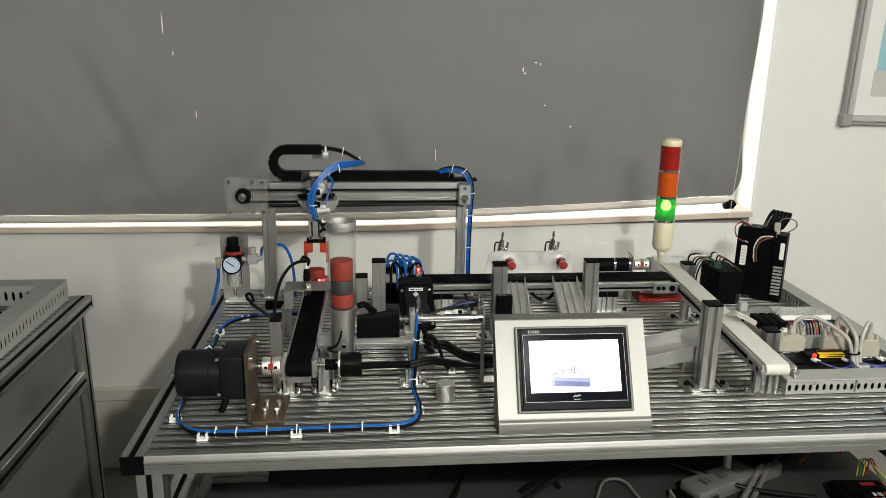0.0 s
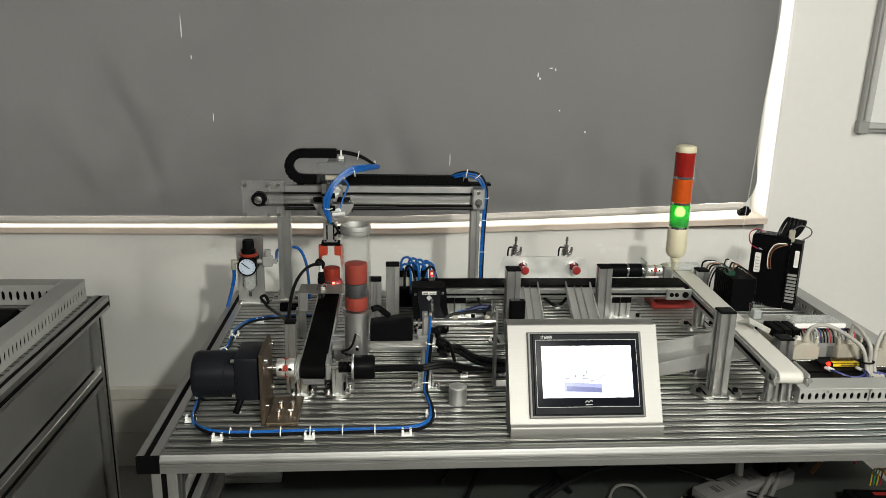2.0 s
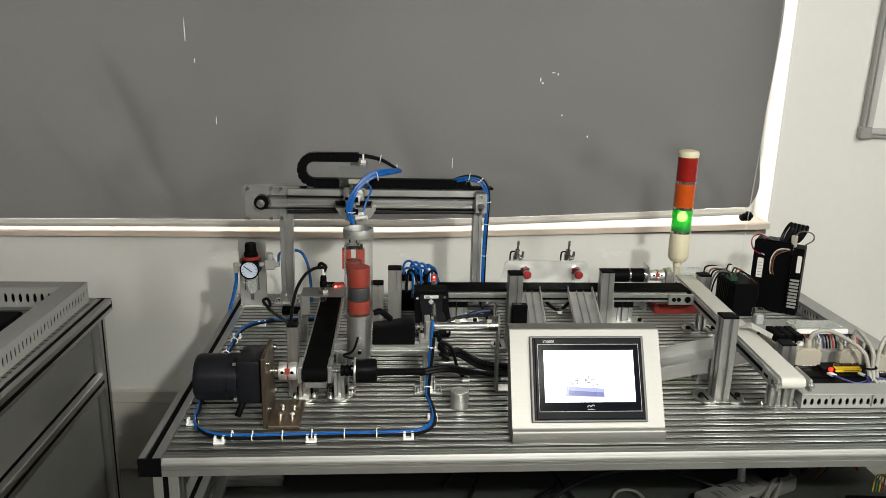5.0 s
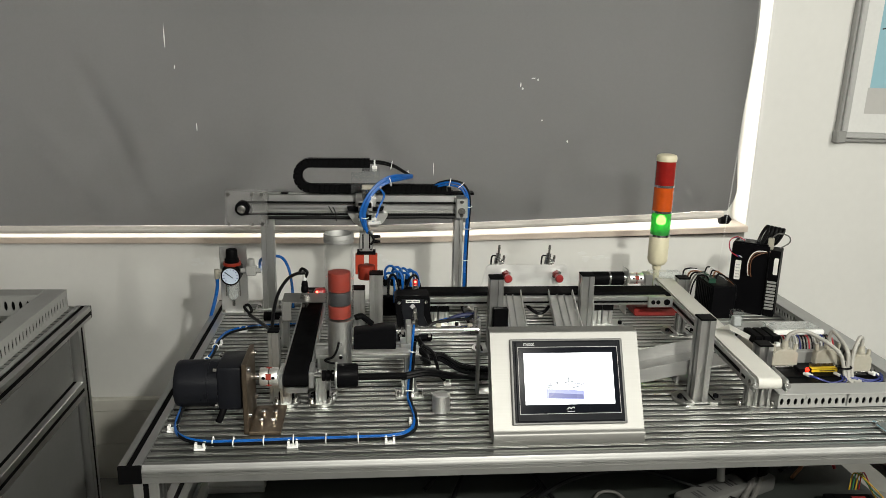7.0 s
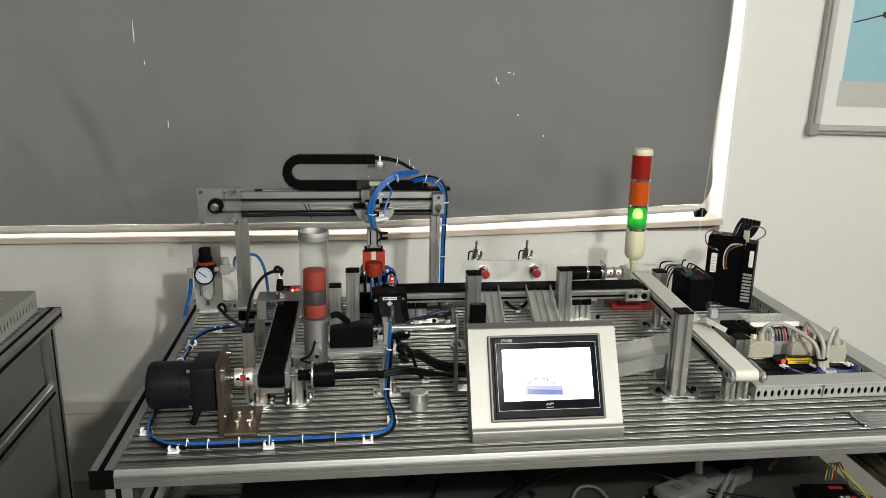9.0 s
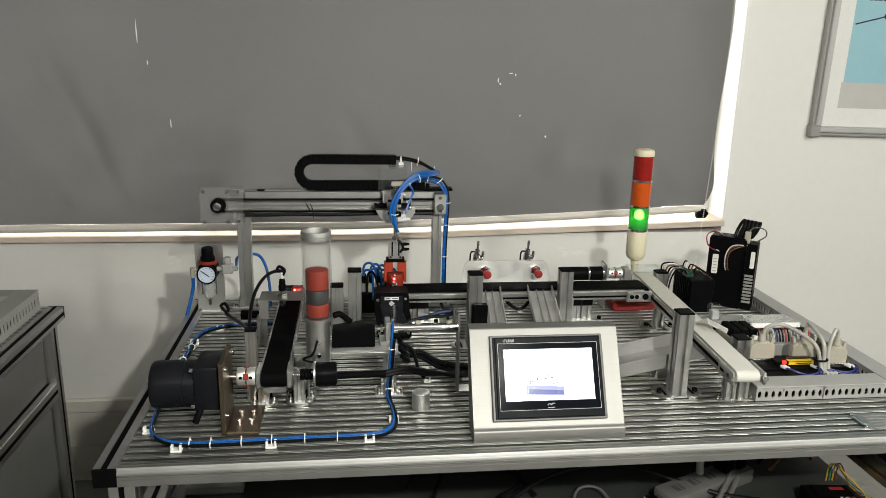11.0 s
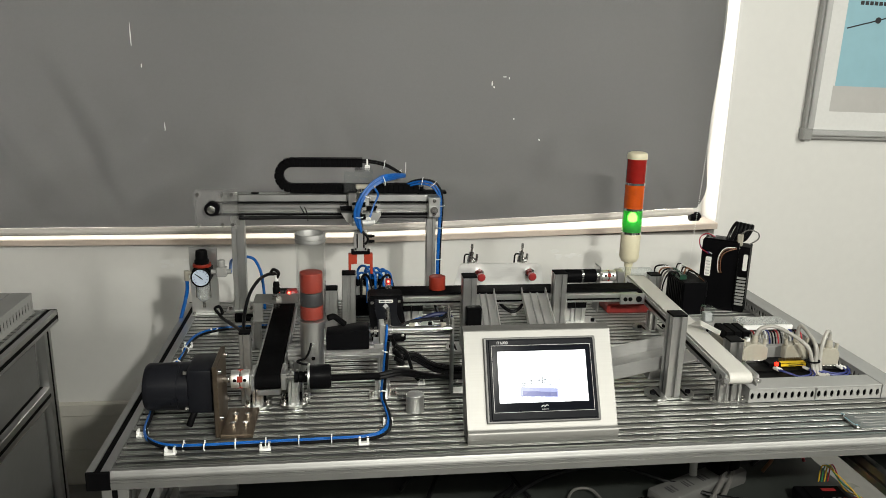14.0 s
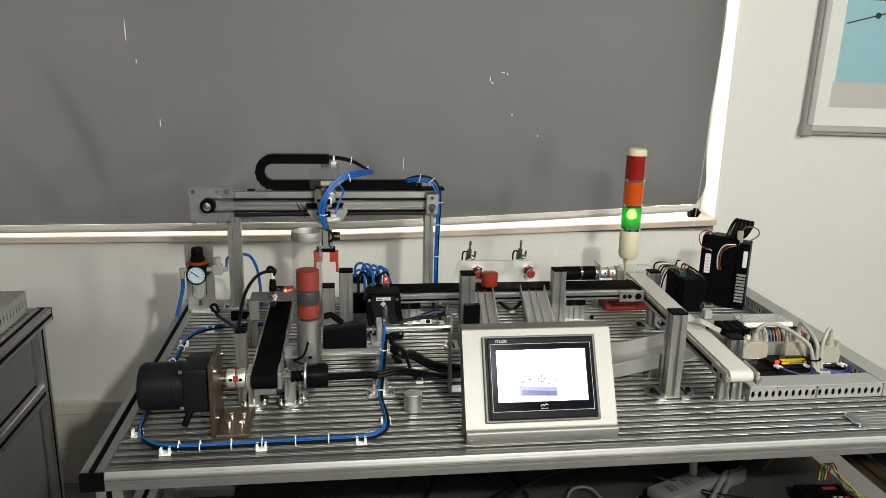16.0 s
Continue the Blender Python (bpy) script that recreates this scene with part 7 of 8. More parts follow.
def build_io_boards():
    t = thing("interface_board", (1.28, 0.25, TZ), "black interface board with three grey plug sockets", "circuit board")
    bm = bmesh.new()
    box(bm, 1.150, 1.370, 0.205, 0.330, TZ + 0.004, TZ + 0.0125, 0.001)
    part("board", bm, BLACK, t)
    bm = bmesh.new()
    for a, b in ((1.150, 1.370),):
        box(bm, a, b, 0.255, 0.280, TZ + 0.013, TZ + 0.015, 0.0005)
    part("strip", bm, BLACK, t)
    for y in (0.21, 0.325):
        bm = bmesh.new()
        box(bm, 1.150, 1.370, y - 0.004, y + 0.004, TZ + 0.0005, TZ + 0.0038)
        part("spacer", bm, ALU, t)
    for x, y in ((1.195, 0.306), (1.288, 0.306), (1.338, 0.272)):
        bm = bmesh.new()
        box(bm, x - 0.020, x + 0.020, y - 0.008, y + 0.008, TZ + 0.013, TZ + 0.0195, 0.001)
        part("socket", bm, STEEL, t, "steel plug socket")
    # lit module beside the middle plug
    s = thing("relay_module", (1.275, 0.268, TZ + 0.0185), "small relay module with a lit red lamp and yellow label", "relay module")
    bm = bmesh.new()
    box(bm, 1.226, 1.310, 0.262, 0.2845, TZ + 0.0187, TZ + 0.0265, 0.0008)
    part("body", bm, BLACK_METAL, s)
    bm = bmesh.new()
    box(bm, 1.252, 1.306, 0.2605, 0.2618, TZ + 0.0200, TZ + 0.0255, 0.0)
    box(bm, 1.252, 1.306, 0.2618, 0.272, TZ + 0.0266, TZ + 0.0272, 0.0)
    part("label_plate", bm, YELLOW, s, "yellow label")
    bm = bmesh.new()
    box(bm, 1.268, 1.300, 0.2599, 0.2604, TZ + 0.0218, TZ + 0.0238)
    part("print_bar", bm, CHARCOAL, s)
    for k in range(12):
        bm = bmesh.new()
        box(bm, 1.254 + 0.0043 * k, 1.2562 + 0.0043 * k, 0.2745, 0.277, TZ + 0.0265, TZ + 0.0325)
        part("pin", bm, BRASS, s)
    bm = bmesh.new()
    bmesh.ops.create_icosphere(bm, subdivisions=2, radius=0.0044, matrix=Matrix.Translation((1.241, 0.2600, TZ + 0.0260)))
    part("lamp", bm, LED_BRIGHT, s, "lit red lamp")
    s.location += Vector((-0.013, 0.010, -0.0032))


build_io_boards()


def build_plug(x, y, label, w=0.054, lean=0.0):
    """A hooded multi-pin plug with thumb screws and its cable."""
    z = TZ + 0.020
    t = thing("cable_plug", (x, y, z), label, "connector", "multi-pin plugs")
    bm = bmesh.new()
    prism(bm, [(x - w / 2, z), (x + w / 2, z), (x + w / 2, z + 0.026), (x + w / 2 - 0.006, z + 0.031), (x + 0.012, z + 0.035), (x - 0.012, z + 0.035), (x - w / 2 + 0.006, z + 0.031), (x - w / 2, z + 0.026)], "y", y - 0.009, y + 0.009)
    bmesh.ops.bevel(bm, geom=list(bm.edges), offset=0.0014, segments=1, affect="EDGES")
    part("hood", bm, CONNECTOR, t)
    for s in (-1, 1):
        bm = bmesh.new()
        cyl(bm, (x + s * (w / 2 - 0.005), y, z + 0.030), (x + s * (w / 2 - 0.003), y, z + 0.044), 0.0042, r2=0.0034, seg=12)
        part("thumb_screw", bm, CONNECTOR, t)
    bm = bmesh.new()
    lathe(bm, [(0.0075, 0.035), (0.0075, 0.040), (0.0065, 0.041), (0.0072, 0.042), (0.0062, 0.047), (0.0055, 0.052)], (x, y, z), "z", 16)
    part("cable_gland", bm, CONNECTOR, t)
    return t


plugs = [build_plug(1.195, 0.306, "warm grey multi-pin plug on the interface board"), build_plug(1.288, 0.306, "warm grey multi-pin plug lit red by a lamp"), build_plug(1.338, 0.272, "warm grey multi-pin plug on the interface board", 0.042)]
for (x, mid, z), pl in zip(((1.195, 1.262, 0.05), (1.288, 1.30, 0.058), (1.338, 1.335, 0.05)), plugs):
    bm = bmesh.new()
    zz = TZ + 0.070
    end = {1.195: 1.288, 1.288: 1.296, 1.338: 1.304}[x]
    py = 0.272 if x > 1.33 else 0.306
    hose(bm, [(x, py, zz - 0.002), (x + 0.1 * (end - x), py - 0.002, zz + 0.018), (x + 0.45 * (end - x), py - 0.010, zz + 0.022), (x + 0.85 * (end - x), 0.252, zz), (end, 0.244, zz - 0.036), (end + 0.001, 0.228, zz - 0.066), (end + 0.001, 0.215, TZ + 0.022)], 0.0040, 10)
    part("cable", bm, PALE_CABLE, pl, "thick grey cable")


def build_wires():
    t = thing("wiring_loom", (1.30, 0.24, TZ + 0.018), "thin dark blue wires with white ferrules", "wires")
    z = TZ + 0.0165
    for a, b, w in ((1.228, 1.292, 0.222), (1.232, 1.296, 0.216), (1.300, 1.368, 0.224), (1.306, 1.372, 0.218), (1.31, 1.38, 0.23)):
        bm = bmesh.new()
        hose(bm, [(a, 0.255, z + 0.002), (a + 0.006, 0.238, z + 0.004), ((a + b) / 2, w, z), (b - 0.006, w + 0.004, z + 0.003), (b, w + 0.02, z + 0.006)], 0.0016, 6)
        part("wire", bm, BLUE_WIRE, t)
    for x in (1.228, 1.234, 1.292, 1.366, 1.373):
        bm = bmesh.new()
        cyl(bm, (x, 0.262, z + 0.002), (x + 0.002, 0.248, z + 0.003), 0.0032, seg=8)
        part("ferrule", bm, NYLON, t, "white wire ferrule")
    bm = bmesh.new()
    hose(bm, [(1.297 + 0.013 * math.cos(a), 0.240 + 0.008 * math.sin(a), TZ + 0.040) for a in [2 * math.pi * i / 16 for i in range(17)]], 0.0018, 6, smooth=False)
    part("cable_tie", bm, BLACK, t, "black cable tie")
    t.location.x -= 0.010


build_wires()


def build_relays():
    t = thing("terminal_strip", (1.30, 0.43, TZ), "terminal strip with coloured wires under a clear cover", "terminal strip")
    bm = bmesh.new()
    box(bm, 1.226, 1.354, 0.395, 0.466, TZ + 0.0005, TZ + 0.030, 0.001)
    part("base", bm, DUCT, t)
    bm = bmesh.new()
    box(bm, 1.232, 1.352, 0.352, 0.366, TZ + 0.0005, TZ + 0.028, 0.001)
    part("front_ledge", bm, DUCT, t)
    for i in range(18):
        bm = bmesh.new()
        x = 1.229 + i * 0.0068
        box(bm, x, x + 0.0056, 0.398, 0.455, TZ + 0.0303, TZ + 0.040, 0.0005)
        b = part("terminal", bm, CONNECTOR if i % 3 else PRINT, t)
        bm = bmesh.new()
        mt = (BLACK_HOSE, BLUE_WIRE, WHITE_CABLE, PALE_CABLE, BLACK_HOSE, RED_WIRE)[(i * 5 + i // 4) % 6]
        hose(bm, [(x + 0.0028, 0.404, TZ + 0.041), (x + 0.0028, 0.394, TZ + 0.048), (x + 0.003, 0.384, TZ + 0.042), (x + 0.004, 0.378, TZ + 0.026), (x + 0.004, 0.375, TZ + 0.004)], 0.0017, 6, 4)
        part("wire", bm, mt, b)
    bm = bmesh.new()
    box(bm, 1.228, 1.340, 0.412, 0.464, TZ + 0.0525, TZ + 0.0545, 0.0006)
    for x in (1.230, 1.332):
        box(bm, x, x + 0.004, 0.456, 0.462, TZ + 0.0305, TZ + 0.0524)
    part("cover", bm, BOWL, t, "clear hinged cover")
    bm = bmesh.new()
    box(bm, 1.226, 1.277, 0.4045, 0.4116, TZ + 0.0455, TZ + 0.0550, 0.0008)
    box(bm, 1.278, 1.340, 0.4045, 0.4116, TZ + 0.0455, TZ + 0.0550, 0.0008)
    for x in (1.230, 1.332):
        box(bm, x, x + 0.004, 0.406, 0.411, TZ + 0.0400, TZ + 0.0456)
    part("marker_strip", bm, NYLON, t, "white marker strip")
    s = thing("relay_block", (1.20, 0.40, TZ), "black relay block with white sockets", "relay")
    bm = bmesh.new()
    box(bm, 1.172, 1.232, 0.375, 0.445, TZ + 0.0005, TZ + 0.030, 0.001)
    part("base", bm, CONNECTOR, s, "pale relay base")
    for i in range(3):
        bm = bmesh.new()
        box(bm, 1.174 + i * 0.0195, 1.191 + i * 0.0195, 0.385, 0.442, TZ + 0.0303, TZ + 0.050, 0.0015)
        r = part("relay", bm, BLACK, s)
        bm = bmesh.new()
        box(bm, 1.178 + i * 0.0195, 1.187 + i * 0.0195, 0.3752, 0.3845, TZ + 0.0303, TZ + 0.038, 0.0005)
        part("socket", bm, NYLON, r)
    c = thing("clear_relay", (1.19, 0.50, TZ + 0.046), "clear plastic plug-in relay standing on the duct", "relay")
    bm = bmesh.new()
    box(bm, 1.178, 1.204, 0.497, 0.523, TZ + 0.0295, TZ + 0.066, 0.003)
    part("case", bm, ACRYLIC, c, "clear case")
    bm = bmesh.new()
    box(bm, 1.182, 1.200, 0.501, 0.519, TZ + 0.0300, TZ + 0.052, 0.002)
    part("coil", bm, PRINT, c)


build_relays()

# flat steel pull and name plate let into the bench near its front edge
t = thing("drawer_pull", (1.247, 0.058, TZ), "slim steel bar with screwed ends on the bench", "bar")
bm = bmesh.new()
box(bm, 1.2445, 1.2505, 0.034, 0.082, TZ + 0.0004, TZ + 0.004, 0.0012)
part("bar", bm, STEEL, t)
for y in (0.037, 0.079):
    bm = bmesh.new()
    screw(bm, (1.2475, y, TZ + 0.004), "z", 0.0036, 0.0025)
    part("screw", bm, CHROME, t)
bm = bmesh.new()
box(bm, 1.254, 1.40, 0.034, 0.086, TZ + 0.0004, TZ + 0.0016, 0.0003)
t = solo("name_plate", bm, EDGE_ALU, "thin grey engraved plate lying flat on the bench", "plate", base=(1.33, 0.06, TZ))
for i in range(4):
    bm = bmesh.new()
    box(bm, 1.268, 1.39 - 0.02 * (i % 2), 0.043 + i * 0.010, 0.0455 + i * 0.010, TZ + 0.0017, TZ + 0.0021)
    part("print_bar", bm, DUCT, t)


def build_loom():
    """The black cable loom across the bench from the encoder to behind the panel."""
    t = thing("cable_loom", (0.53, 0.32, TZ), "bundle of black cables lying in white clips on the bench", "cable")
    z = TZ + 0.009
    for k, (dy, dz) in enumerate(((0, 0), (0.008, 0.001), (-0.008, 0.0), (0.003, 0.008), (-0.004, 0.008))):
        bm = bmesh.new()
        hose(bm, [(0.440 + 0.002 * k, 0.260 + dy, 0.905 - 0.01 * k), (0.452 + 0.003 * k, 0.275 + dy, 0.880 - 0.008 * k), (0.462 + dy, 0.330 + dy, 0.850 - 0.006 * k), (0.490, 0.345 + dy, 0.828 + dz), (0.530, 0.325 + dy, 0.812 + dz), (0.575, 0.312 + dy, z + dz), (0.64, 0.305 + dy, z + dz), (0.74, 0.31 + dy, z + dz)], 0.0042, 8)
        part("cable", bm, BLACK_HOSE, t)
    for k in range(2):
        bm = bmesh.new()
        hose(bm, [(0.408, 0.178, 0.866 - 0.006 * k), (0.455, 0.20, 0.864 - 0.006 * k), (0.50, 0.232, 0.842 - 0.006 * k), (0.545, 0.268 + 0.006 * k, 0.818), (0.60, 0.285 + 0.006 * k, z), (0.68, 0.29 + 0.006 * k, z)], 0.0042, 8)
        part("cable", bm, BLACK_HOSE, t)
    bm = bmesh.new()
    hose(bm, [(0.452, 0.24, 0.93), (0.470, 0.245, 0.94), (0.500, 0.245, 0.945), (0.530, 0.242, 0.948), (0.545, 0.240, 0.958)], 0.0032, 8)
    hose(bm, [(0.447, 0.236, 0.90), (0.466, 0.238, 0.885), (0.475, 0.242, 0.86), (0.482, 0.246, 0.835), (0.492, 0.25, 0.822)], 0.0032, 8)
    part("cable", bm, BLACK_HOSE, t)
    bm = bmesh.new()
    hose(bm, [(0.470, 0.250, 0.938), (0.495, 0.252, 0.945), (0.52, 0.250, 0.944), (0.542, 0.244, 0.952)], 0.0026, 8)
    part("hose", bm, BLUE, t, "thin blue hose")
    for x, y in ((0.500, 0.277), (0.575, 0.282), (0.560, 0.325)):
        bm = bmesh.new()
        clip(bm, x, y, 0.8)
        part("clip", bm, NYLON, t, "white nylon cable clip")
    # sensor lead at the magazine's foot
    bm = bmesh.new()
    hose(bm, [(0.297, 0.174, 0.932), (0.293, 0.170, 0.918), (0.286, 0.172, 0.905), (0.272, 0.178, 0.897), (0.280, 0.176, 0.893), (0.292, 0.178, 0.890)], 0.0022, 6)
    part("cable", bm, BLACK_HOSE, t)


build_loom()

# lever sensor beside the magazine
bm = bmesh.new()
hose(bm, [(0.325, 0.205, 0.966), (0.335, 0.21, 0.967), (0.344, 0.215, 0.959), (0.354, 0.22, 0.949)], 0.0055, 10)
solo("tube_sensor", bm, BLACK, "small black sensor clipped to the tube magazine", "sensor", "sensors", base=(0.33, 0.21, 0.945))


# ---- under the bench ----
SZ = 0.549


def build_power_strip():
    t = thing("power_strip", (1.12, 0.30, SZ), "multi-socket power strip with black plugs, its pale plastic darkened for shade", "power strip")
    m = Matrix.Translation((1.115, 0.30, SZ)) @ pose(0, 0, 0, 0, 0, 24)
    bm = bmesh.new()
    box(bm, -0.14, 0.10, -0.028, 0.028, 0.0005, 0.034, 0.006, m, 2)
    part("body", bm, STRIP_GREY, t)
    for i in range(3):
        bm = bmesh.new()
        for a, b in ((-0.004, 0.004), (-0.010, -0.006), (0.006, 0.010)):
            box(bm, -0.10 + i * 0.045 + a, -0.10 + i * 0.045 + a + 0.003, -0.012, 0.010, 0.0341, 0.0346, 0, m)
        part("socket", bm, CHARCOAL, t, "dark socket slots")
    for i in range(2):
        bm = bmesh.new()
        box(bm, 0.020 + i * 0.036, 0.050 + i * 0.036, -0.020, 0.020, 0.0348, 0.075, 0.006, m, 2)
        p = part("plug", bm, BLACK, t, "black plug")
    bm = bmesh.new()
    cyl(bm, m @ Vector((-0.02, 0.015, 0.0345)), m @ Vector((-0.02, 0.018, 0.075)), 0.008, seg=12)
    part("plug", bm, DUCT, t, "pale grey plug")
    t.location += Vector((-0.02, -0.045, 0))


def build_inverter():
    t = thing("frequency_inverter", (1.33, 0.27, SZ), "dark frequency inverter with a red keypad and dial", "inverter")
    m = Matrix.Translation((1.352, 0.225, SZ - 0.034)) @ pose(0, 0, 0, 0, 0, -4)
    bm = bmesh.new()
    box(bm, -0.050, 0.052, -0.10, 0.06, 0.0345, 0.070, 0.005, m, 2)
    part("housing", bm, BLACK_METAL, t)
    bm = bmesh.new()
    box(bm, -0.036, 0.038, -0.05, 0.05, 0.0705, 0.074, 0.002, m)
    k = part("keypad", bm, BLACK, t)
    bm = bmesh.new()
    box(bm, -0.002, 0.026, 0.030, 0.040, 0.0741, 0.0748, 0, m)
    part("display", bm, RED_DARK, k, "dark red display")
    for r in range(3):
        for c in range(3):
            bm = bmesh.new()
            box(bm, 0.000 + c * 0.0125, 0.009 + c * 0.0125, -0.040 + r * 0.017, -0.030 + r * 0.017, 0.0741, 0.0762, 0.001, m)
            part("key", bm, (DUCT, RED_DARK, PRINT)[(r + c) % 3], k)
    bm = bmesh.new()
    lathe(bm, [(0.011, 0.0742), (0.0105, 0.086), (0.008, 0.088), (0.0, 0.088)], m @ Vector((-0.018, -0.018, 0)), "z", 24)
    part("dial", bm, BLACK, k)
    for i, (mt, lab) in enumerate(((YELLOW_WIRE, "yellow wire"), (GREEN_WIRE, "green wire"), (YELLOW_WIRE, "yellow wire"), (RED_WIRE, "red wire"))):
        bm = bmesh.new()
        o = 0.007 * i
        hose(bm, [(1.398 + o, 0.335, SZ + 0.010), (1.396 + o, 0.325, SZ + 0.055), (1.408 + o, 0.285, SZ + 0.050 - 2 * o), (1.420 + o * 0.5, 0.235, SZ + 0.03), (1.415, 0.19, SZ + 0.01)], 0.0014, 8)
        part("wire", bm, mt, t, lab)
    t.location += Vector((-0.050, -0.085, 0))


def build_under_cables():
    t = thing("cable_tangle", (0.95, 0.35, SZ), "tangle of black and grey cables under the bench top", "cable")
    runs = [
        (BLACK_HOSE, 0.0048, ((0.62, 0.18, SZ + 0.02), (0.75, 0.24, SZ + 0.06), (0.90, 0.28, SZ + 0.05), (1.02, 0.24, SZ + 0.03), (1.10, 0.20, SZ + 0.02), (1.22, 0.18, SZ + 0.01))),
        (BLACK_HOSE, 0.0060, ((0.86, 0.44, SZ + 0.02), (0.95, 0.42, SZ + 0.11), (1.05, 0.40, SZ + 0.17), (1.13, 0.37, SZ + 0.15), (1.16, 0.33, SZ + 0.08))),
        (BLACK_HOSE, 0.0052, ((0.98, 0.48, SZ + 0.21), (1.04, 0.42, SZ + 0.16), (1.08, 0.36, SZ + 0.11), (1.095, 0.31, SZ + 0.08))),
        (GREY_CABLE, 0.0062, ((1.31, 0.50, 0.745), (1.26, 0.44, 0.70), (1.20, 0.36, 0.64), (1.14, 0.26, 0.59), (1.06, 0.17, SZ + 0.01))),
        (GREY_CABLE, 0.0056, ((1.325, 0.50, 0.745), (1.275, 0.44, 0.69), (1.215, 0.36, 0.63), (1.155, 0.26, 0.58), (1.08, 0.17, SZ + 0.01))),
        (BLACK_HOSE, 0.0048, ((1.345, 0.47, 0.745), (1.345, 0.44, 0.69), (1.335, 0.40, 0.63), (1.30, 0.36, 0.58), (1.24, 0.33, SZ + 0.01))),
        (BROWN_WIRE, 0.0040, ((1.33, 0.47, 0.745), (1.325, 0.44, 0.68), (1.31, 0.38, 0.62), (1.29, 0.33, 0.58), (1.25, 0.30, SZ + 0.01))),
        (RED_WIRE, 0.0036, ((1.35, 0.48, 0.745), (1.355, 0.42, 0.66), (1.36, 0.36, 0.60), (1.365, 0.33, SZ + 0.01))),
        (BLACK_HOSE, 0.0055, ((0.46, 0.30, SZ + 0.006), (0.53, 0.36, SZ + 0.05), (0.62, 0.37, SZ + 0.055), (0.70, 0.31, SZ + 0.012), (0.64, 0.24, SZ + 0.008))),
        (BLACK_HOSE, 0.0050, ((0.50, 0.22, SZ + 0.006), (0.56, 0.34, SZ + 0.035), (0.66, 0.35, SZ + 0.04), (0.72, 0.25, SZ + 0.008))),
        (GREY_CABLE, 0.0030, ((0.78, 0.20, SZ + 0.006), (0.81, 0.25, SZ + 0.018), (0.85, 0.25, SZ + 0.018), (0.87, 0.20, SZ + 0.006))),
        (GREY_CABLE, 0.0024, ((0.845, 0.55, 0.745), (0.853, 0.53, 0.66), (0.858, 0.50, 0.58), (0.86, 0.47, SZ + 0.004))),
    ]
    for m, r, pts in runs:
        bm = bmesh.new()
        hose(bm, pts, r, 8)
        part("cable", bm, m, t)
    b = thing("adapter_box", (0.98, 0.20, SZ), "small pale equipment box on the shelf", "box")
    bm = bmesh.new()
    box(bm, 0.93, 1.02, 0.14, 0.21, SZ + 0.0003, SZ + 0.022, 0.002)
    part("body", bm, CONNECTOR, b)
    bm = bmesh.new()
    box(bm, 0.932, 1.018, 0.142, 0.208, SZ + 0.0223, SZ + 0.0235, 0.0005)
    part("lid", bm, STEEL, b)


build_power_strip()
build_inverter()
build_under_cables()
# white flex hanging from the neighbouring bench
bm = bmesh.new()
hose(bm, [(-0.395, 0.12, 0.735), (-0.372, 0.10, 0.745), (-0.338, 0.08, 0.735), (-0.322, 0.07, 0.70), (-0.320, 0.07, 0.66), (-0.335, 0.07, 0.62)], 0.0045, 8)
solo("white_flex", bm, WHITE_CABLE, "loop of white flex hanging from the bench", "cable", base=(-0.34, 0.08, 0.70))
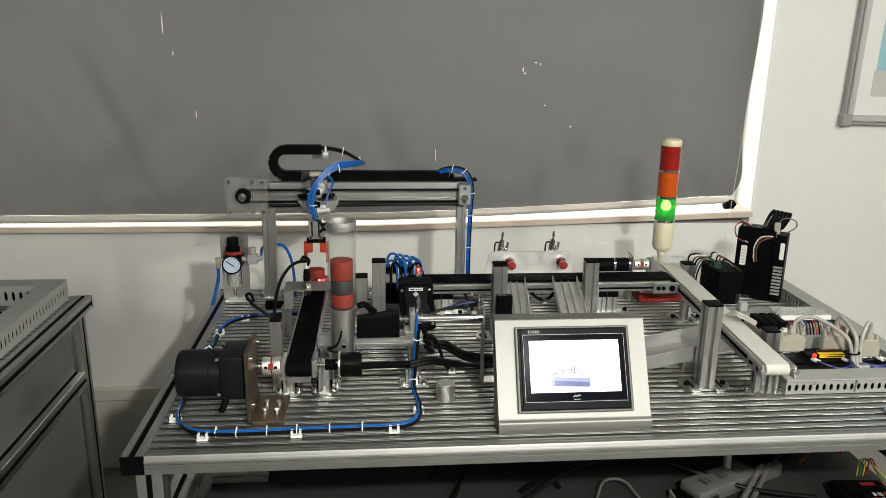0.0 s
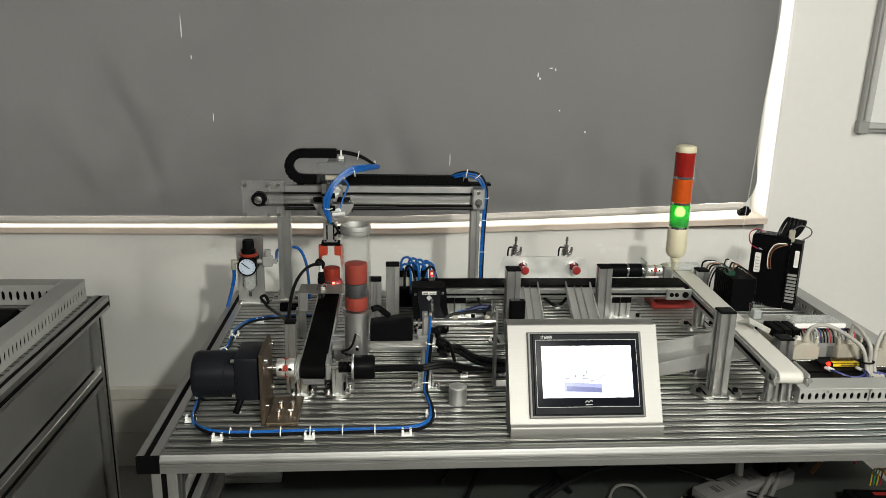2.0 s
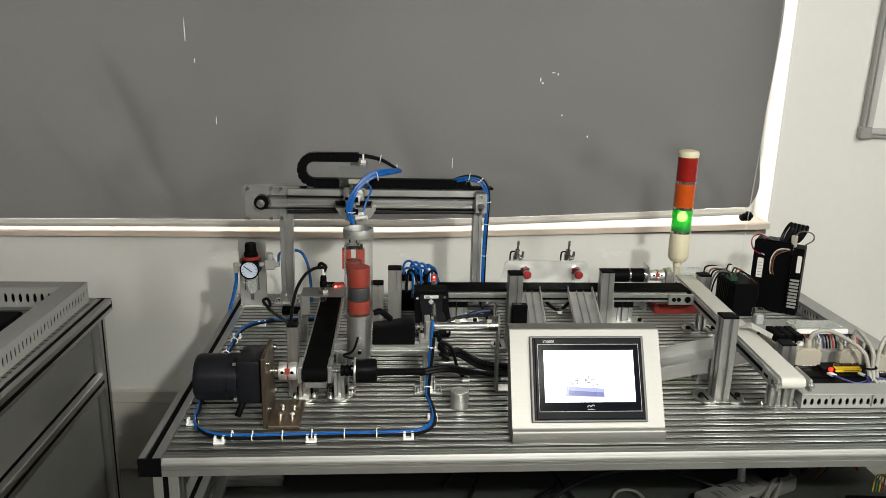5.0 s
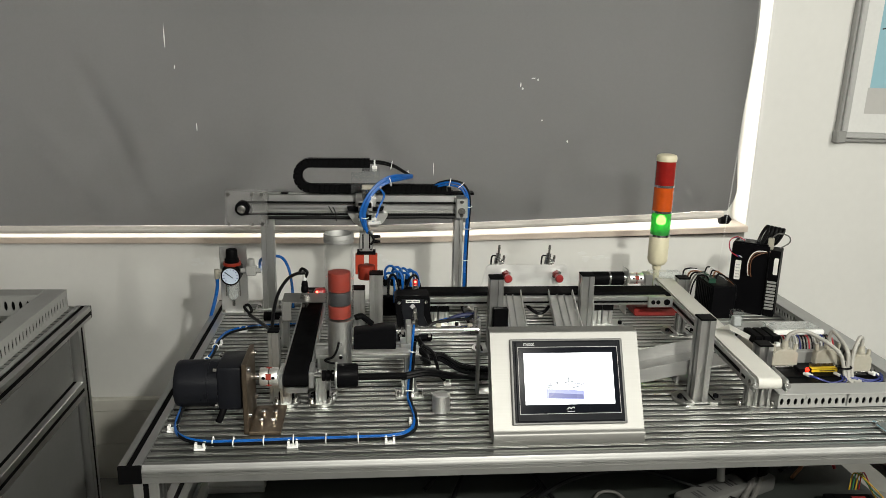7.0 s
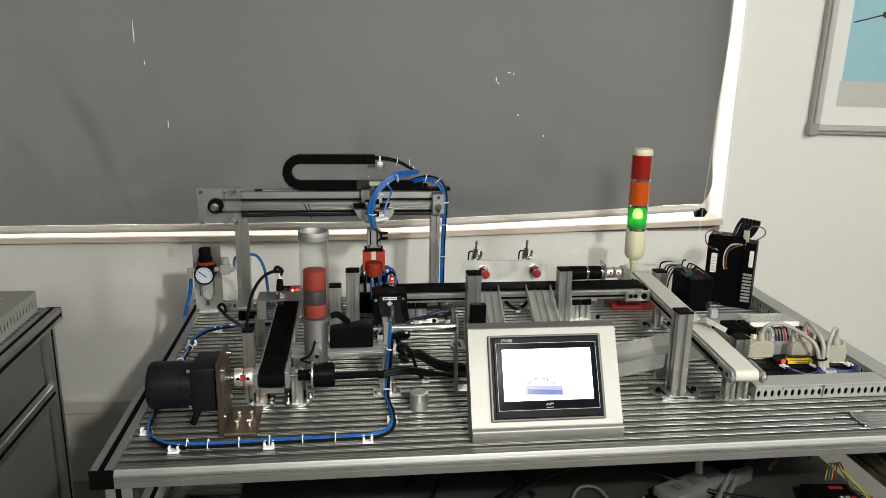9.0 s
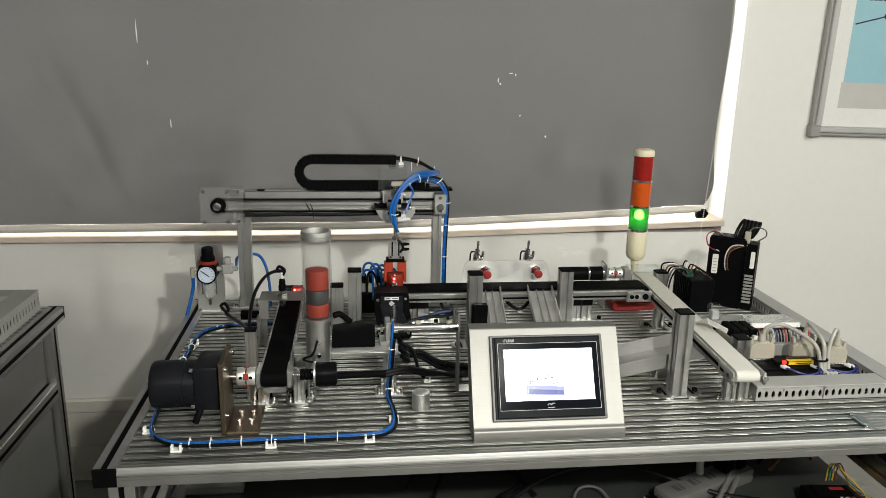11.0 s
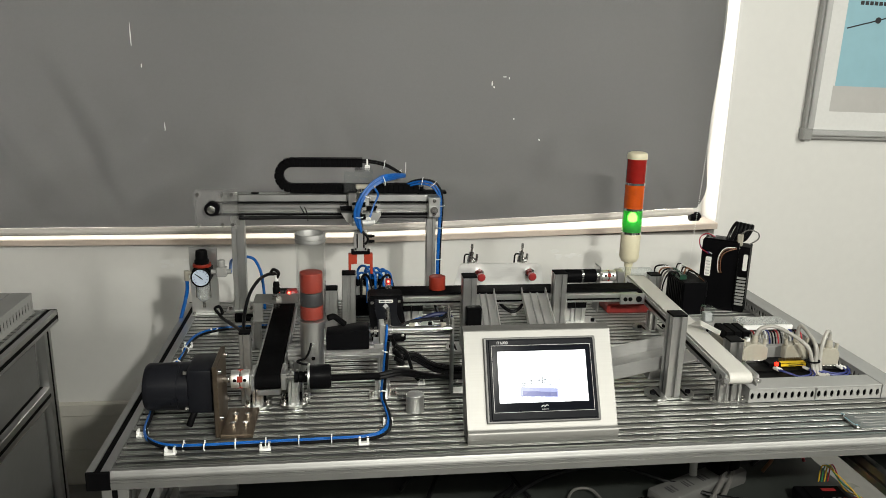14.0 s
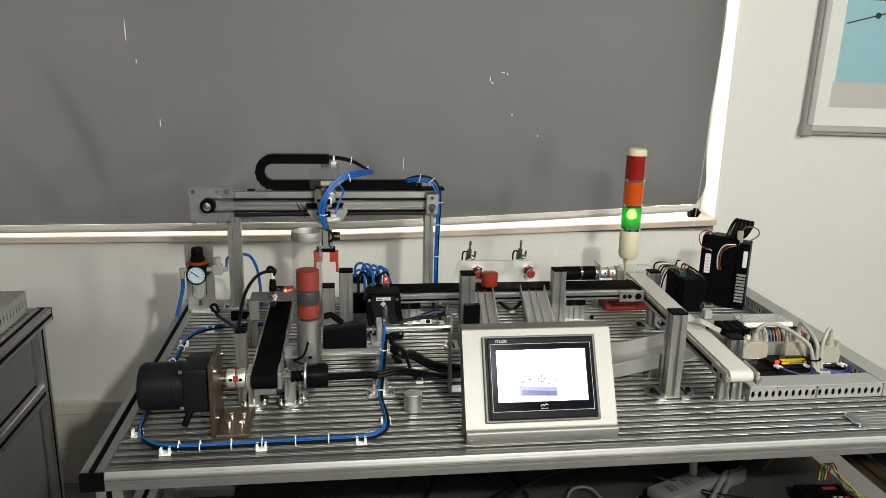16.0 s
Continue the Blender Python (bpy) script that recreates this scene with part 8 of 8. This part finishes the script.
# loose gear on the neighbouring bench
bm = bmesh.new()
box(bm, -0.56, -0.47, 0.50, 0.60, TZ + 0.0004, TZ + 0.028, 0.004)
t = solo("small_module", bm, BLACK_METAL, "small dark control module on the neighbouring bench", "module", base=(-0.5, 0.55, TZ))
bm = bmesh.new()
hose(bm, [(-0.47, 0.55, 0.815), (-0.45, 0.58, 0.82), (-0.438, 0.64, 0.812), (-0.45, 0.69, 0.806)], 0.004, 8)
part("cable", bm, BLACK_HOSE, t)


# ---- what moves ----
def track(t, keys):
    for (a, u), (b, v) in zip(keys, keys[1:]):
        if t <= b:
            return u + (v - u) * (t - a) / (b - a)
    return keys[-1][1]


CX = [(0, 0.242), (3.65, 0.2425), (3.9, 0.248), (6.5, 0.342), (9.0, 0.4305), (10.25, 0.475), (12.1, 0.475), (12.35, 0.468), (16.0, 0.338)]
DROP = [(0, 0), (2.2, 0), (2.45, 0.026), (3.45, 0.026), (3.75, 0), (10.4, 0), (10.65, 0.026), (11.42, 0.026), (11.68, 0), (16, 0)]
GRIP = [(0, 0), (2.95, 0), (3.1, 0.0024), (11.2, 0.0024), (11.4, 0), (16, 0)]
TIMES = sorted(set([i * 0.5 for i in range(33)] + [2.2, 2.45, 2.95, 3.1, 3.45, 3.65, 3.75, 3.9, 10.25, 10.4, 10.65, 11.2, 11.4, 11.42, 11.68, 12.1, 12.35]))


def blank_place(t):
    gx = track(t, CX) - 0.019
    z = 0.8895
    if t <= 3.45:
        return 0.2235, track(t, [(0, 0.578), (0.6, 0.612), (3.5, 0.612)]), z
    if t < 11.3:
        return gx, 0.612, z + 0.026 - track(t, DROP)
    return 0.456 + track(t, [(11.3, 0), (12.25, 0), (16.0, 0.240)]), 0.612, track(t, [(11.3, z), (12.0, 0.8865), (16, 0.8865)])


def motions():
    walk(carriage, [(t, pose(track(t, CX), GY, 1.04)) for t in TIMES])
    walk(gripper, [(t, pose(track(t, CX) - 0.019, 0.612, 0.93 - track(t, DROP))) for t in TIMES])
    for s, jaw in zip((1, -1), jaws):
        walk(jaw, [(t, pose(s * track(t, GRIP), 0, 0)) for t in TIMES])
    for i, link in enumerate(links):
        walk(link, [(t, chain_pose(i, track(t, CX) - 0.012)) for t in TIMES])
    walk(blank, [(t, pose(*blank_place(t))) for t in sorted(set(TIMES + [0.75, 0.9, 3.4, 12.25]))])


motions()
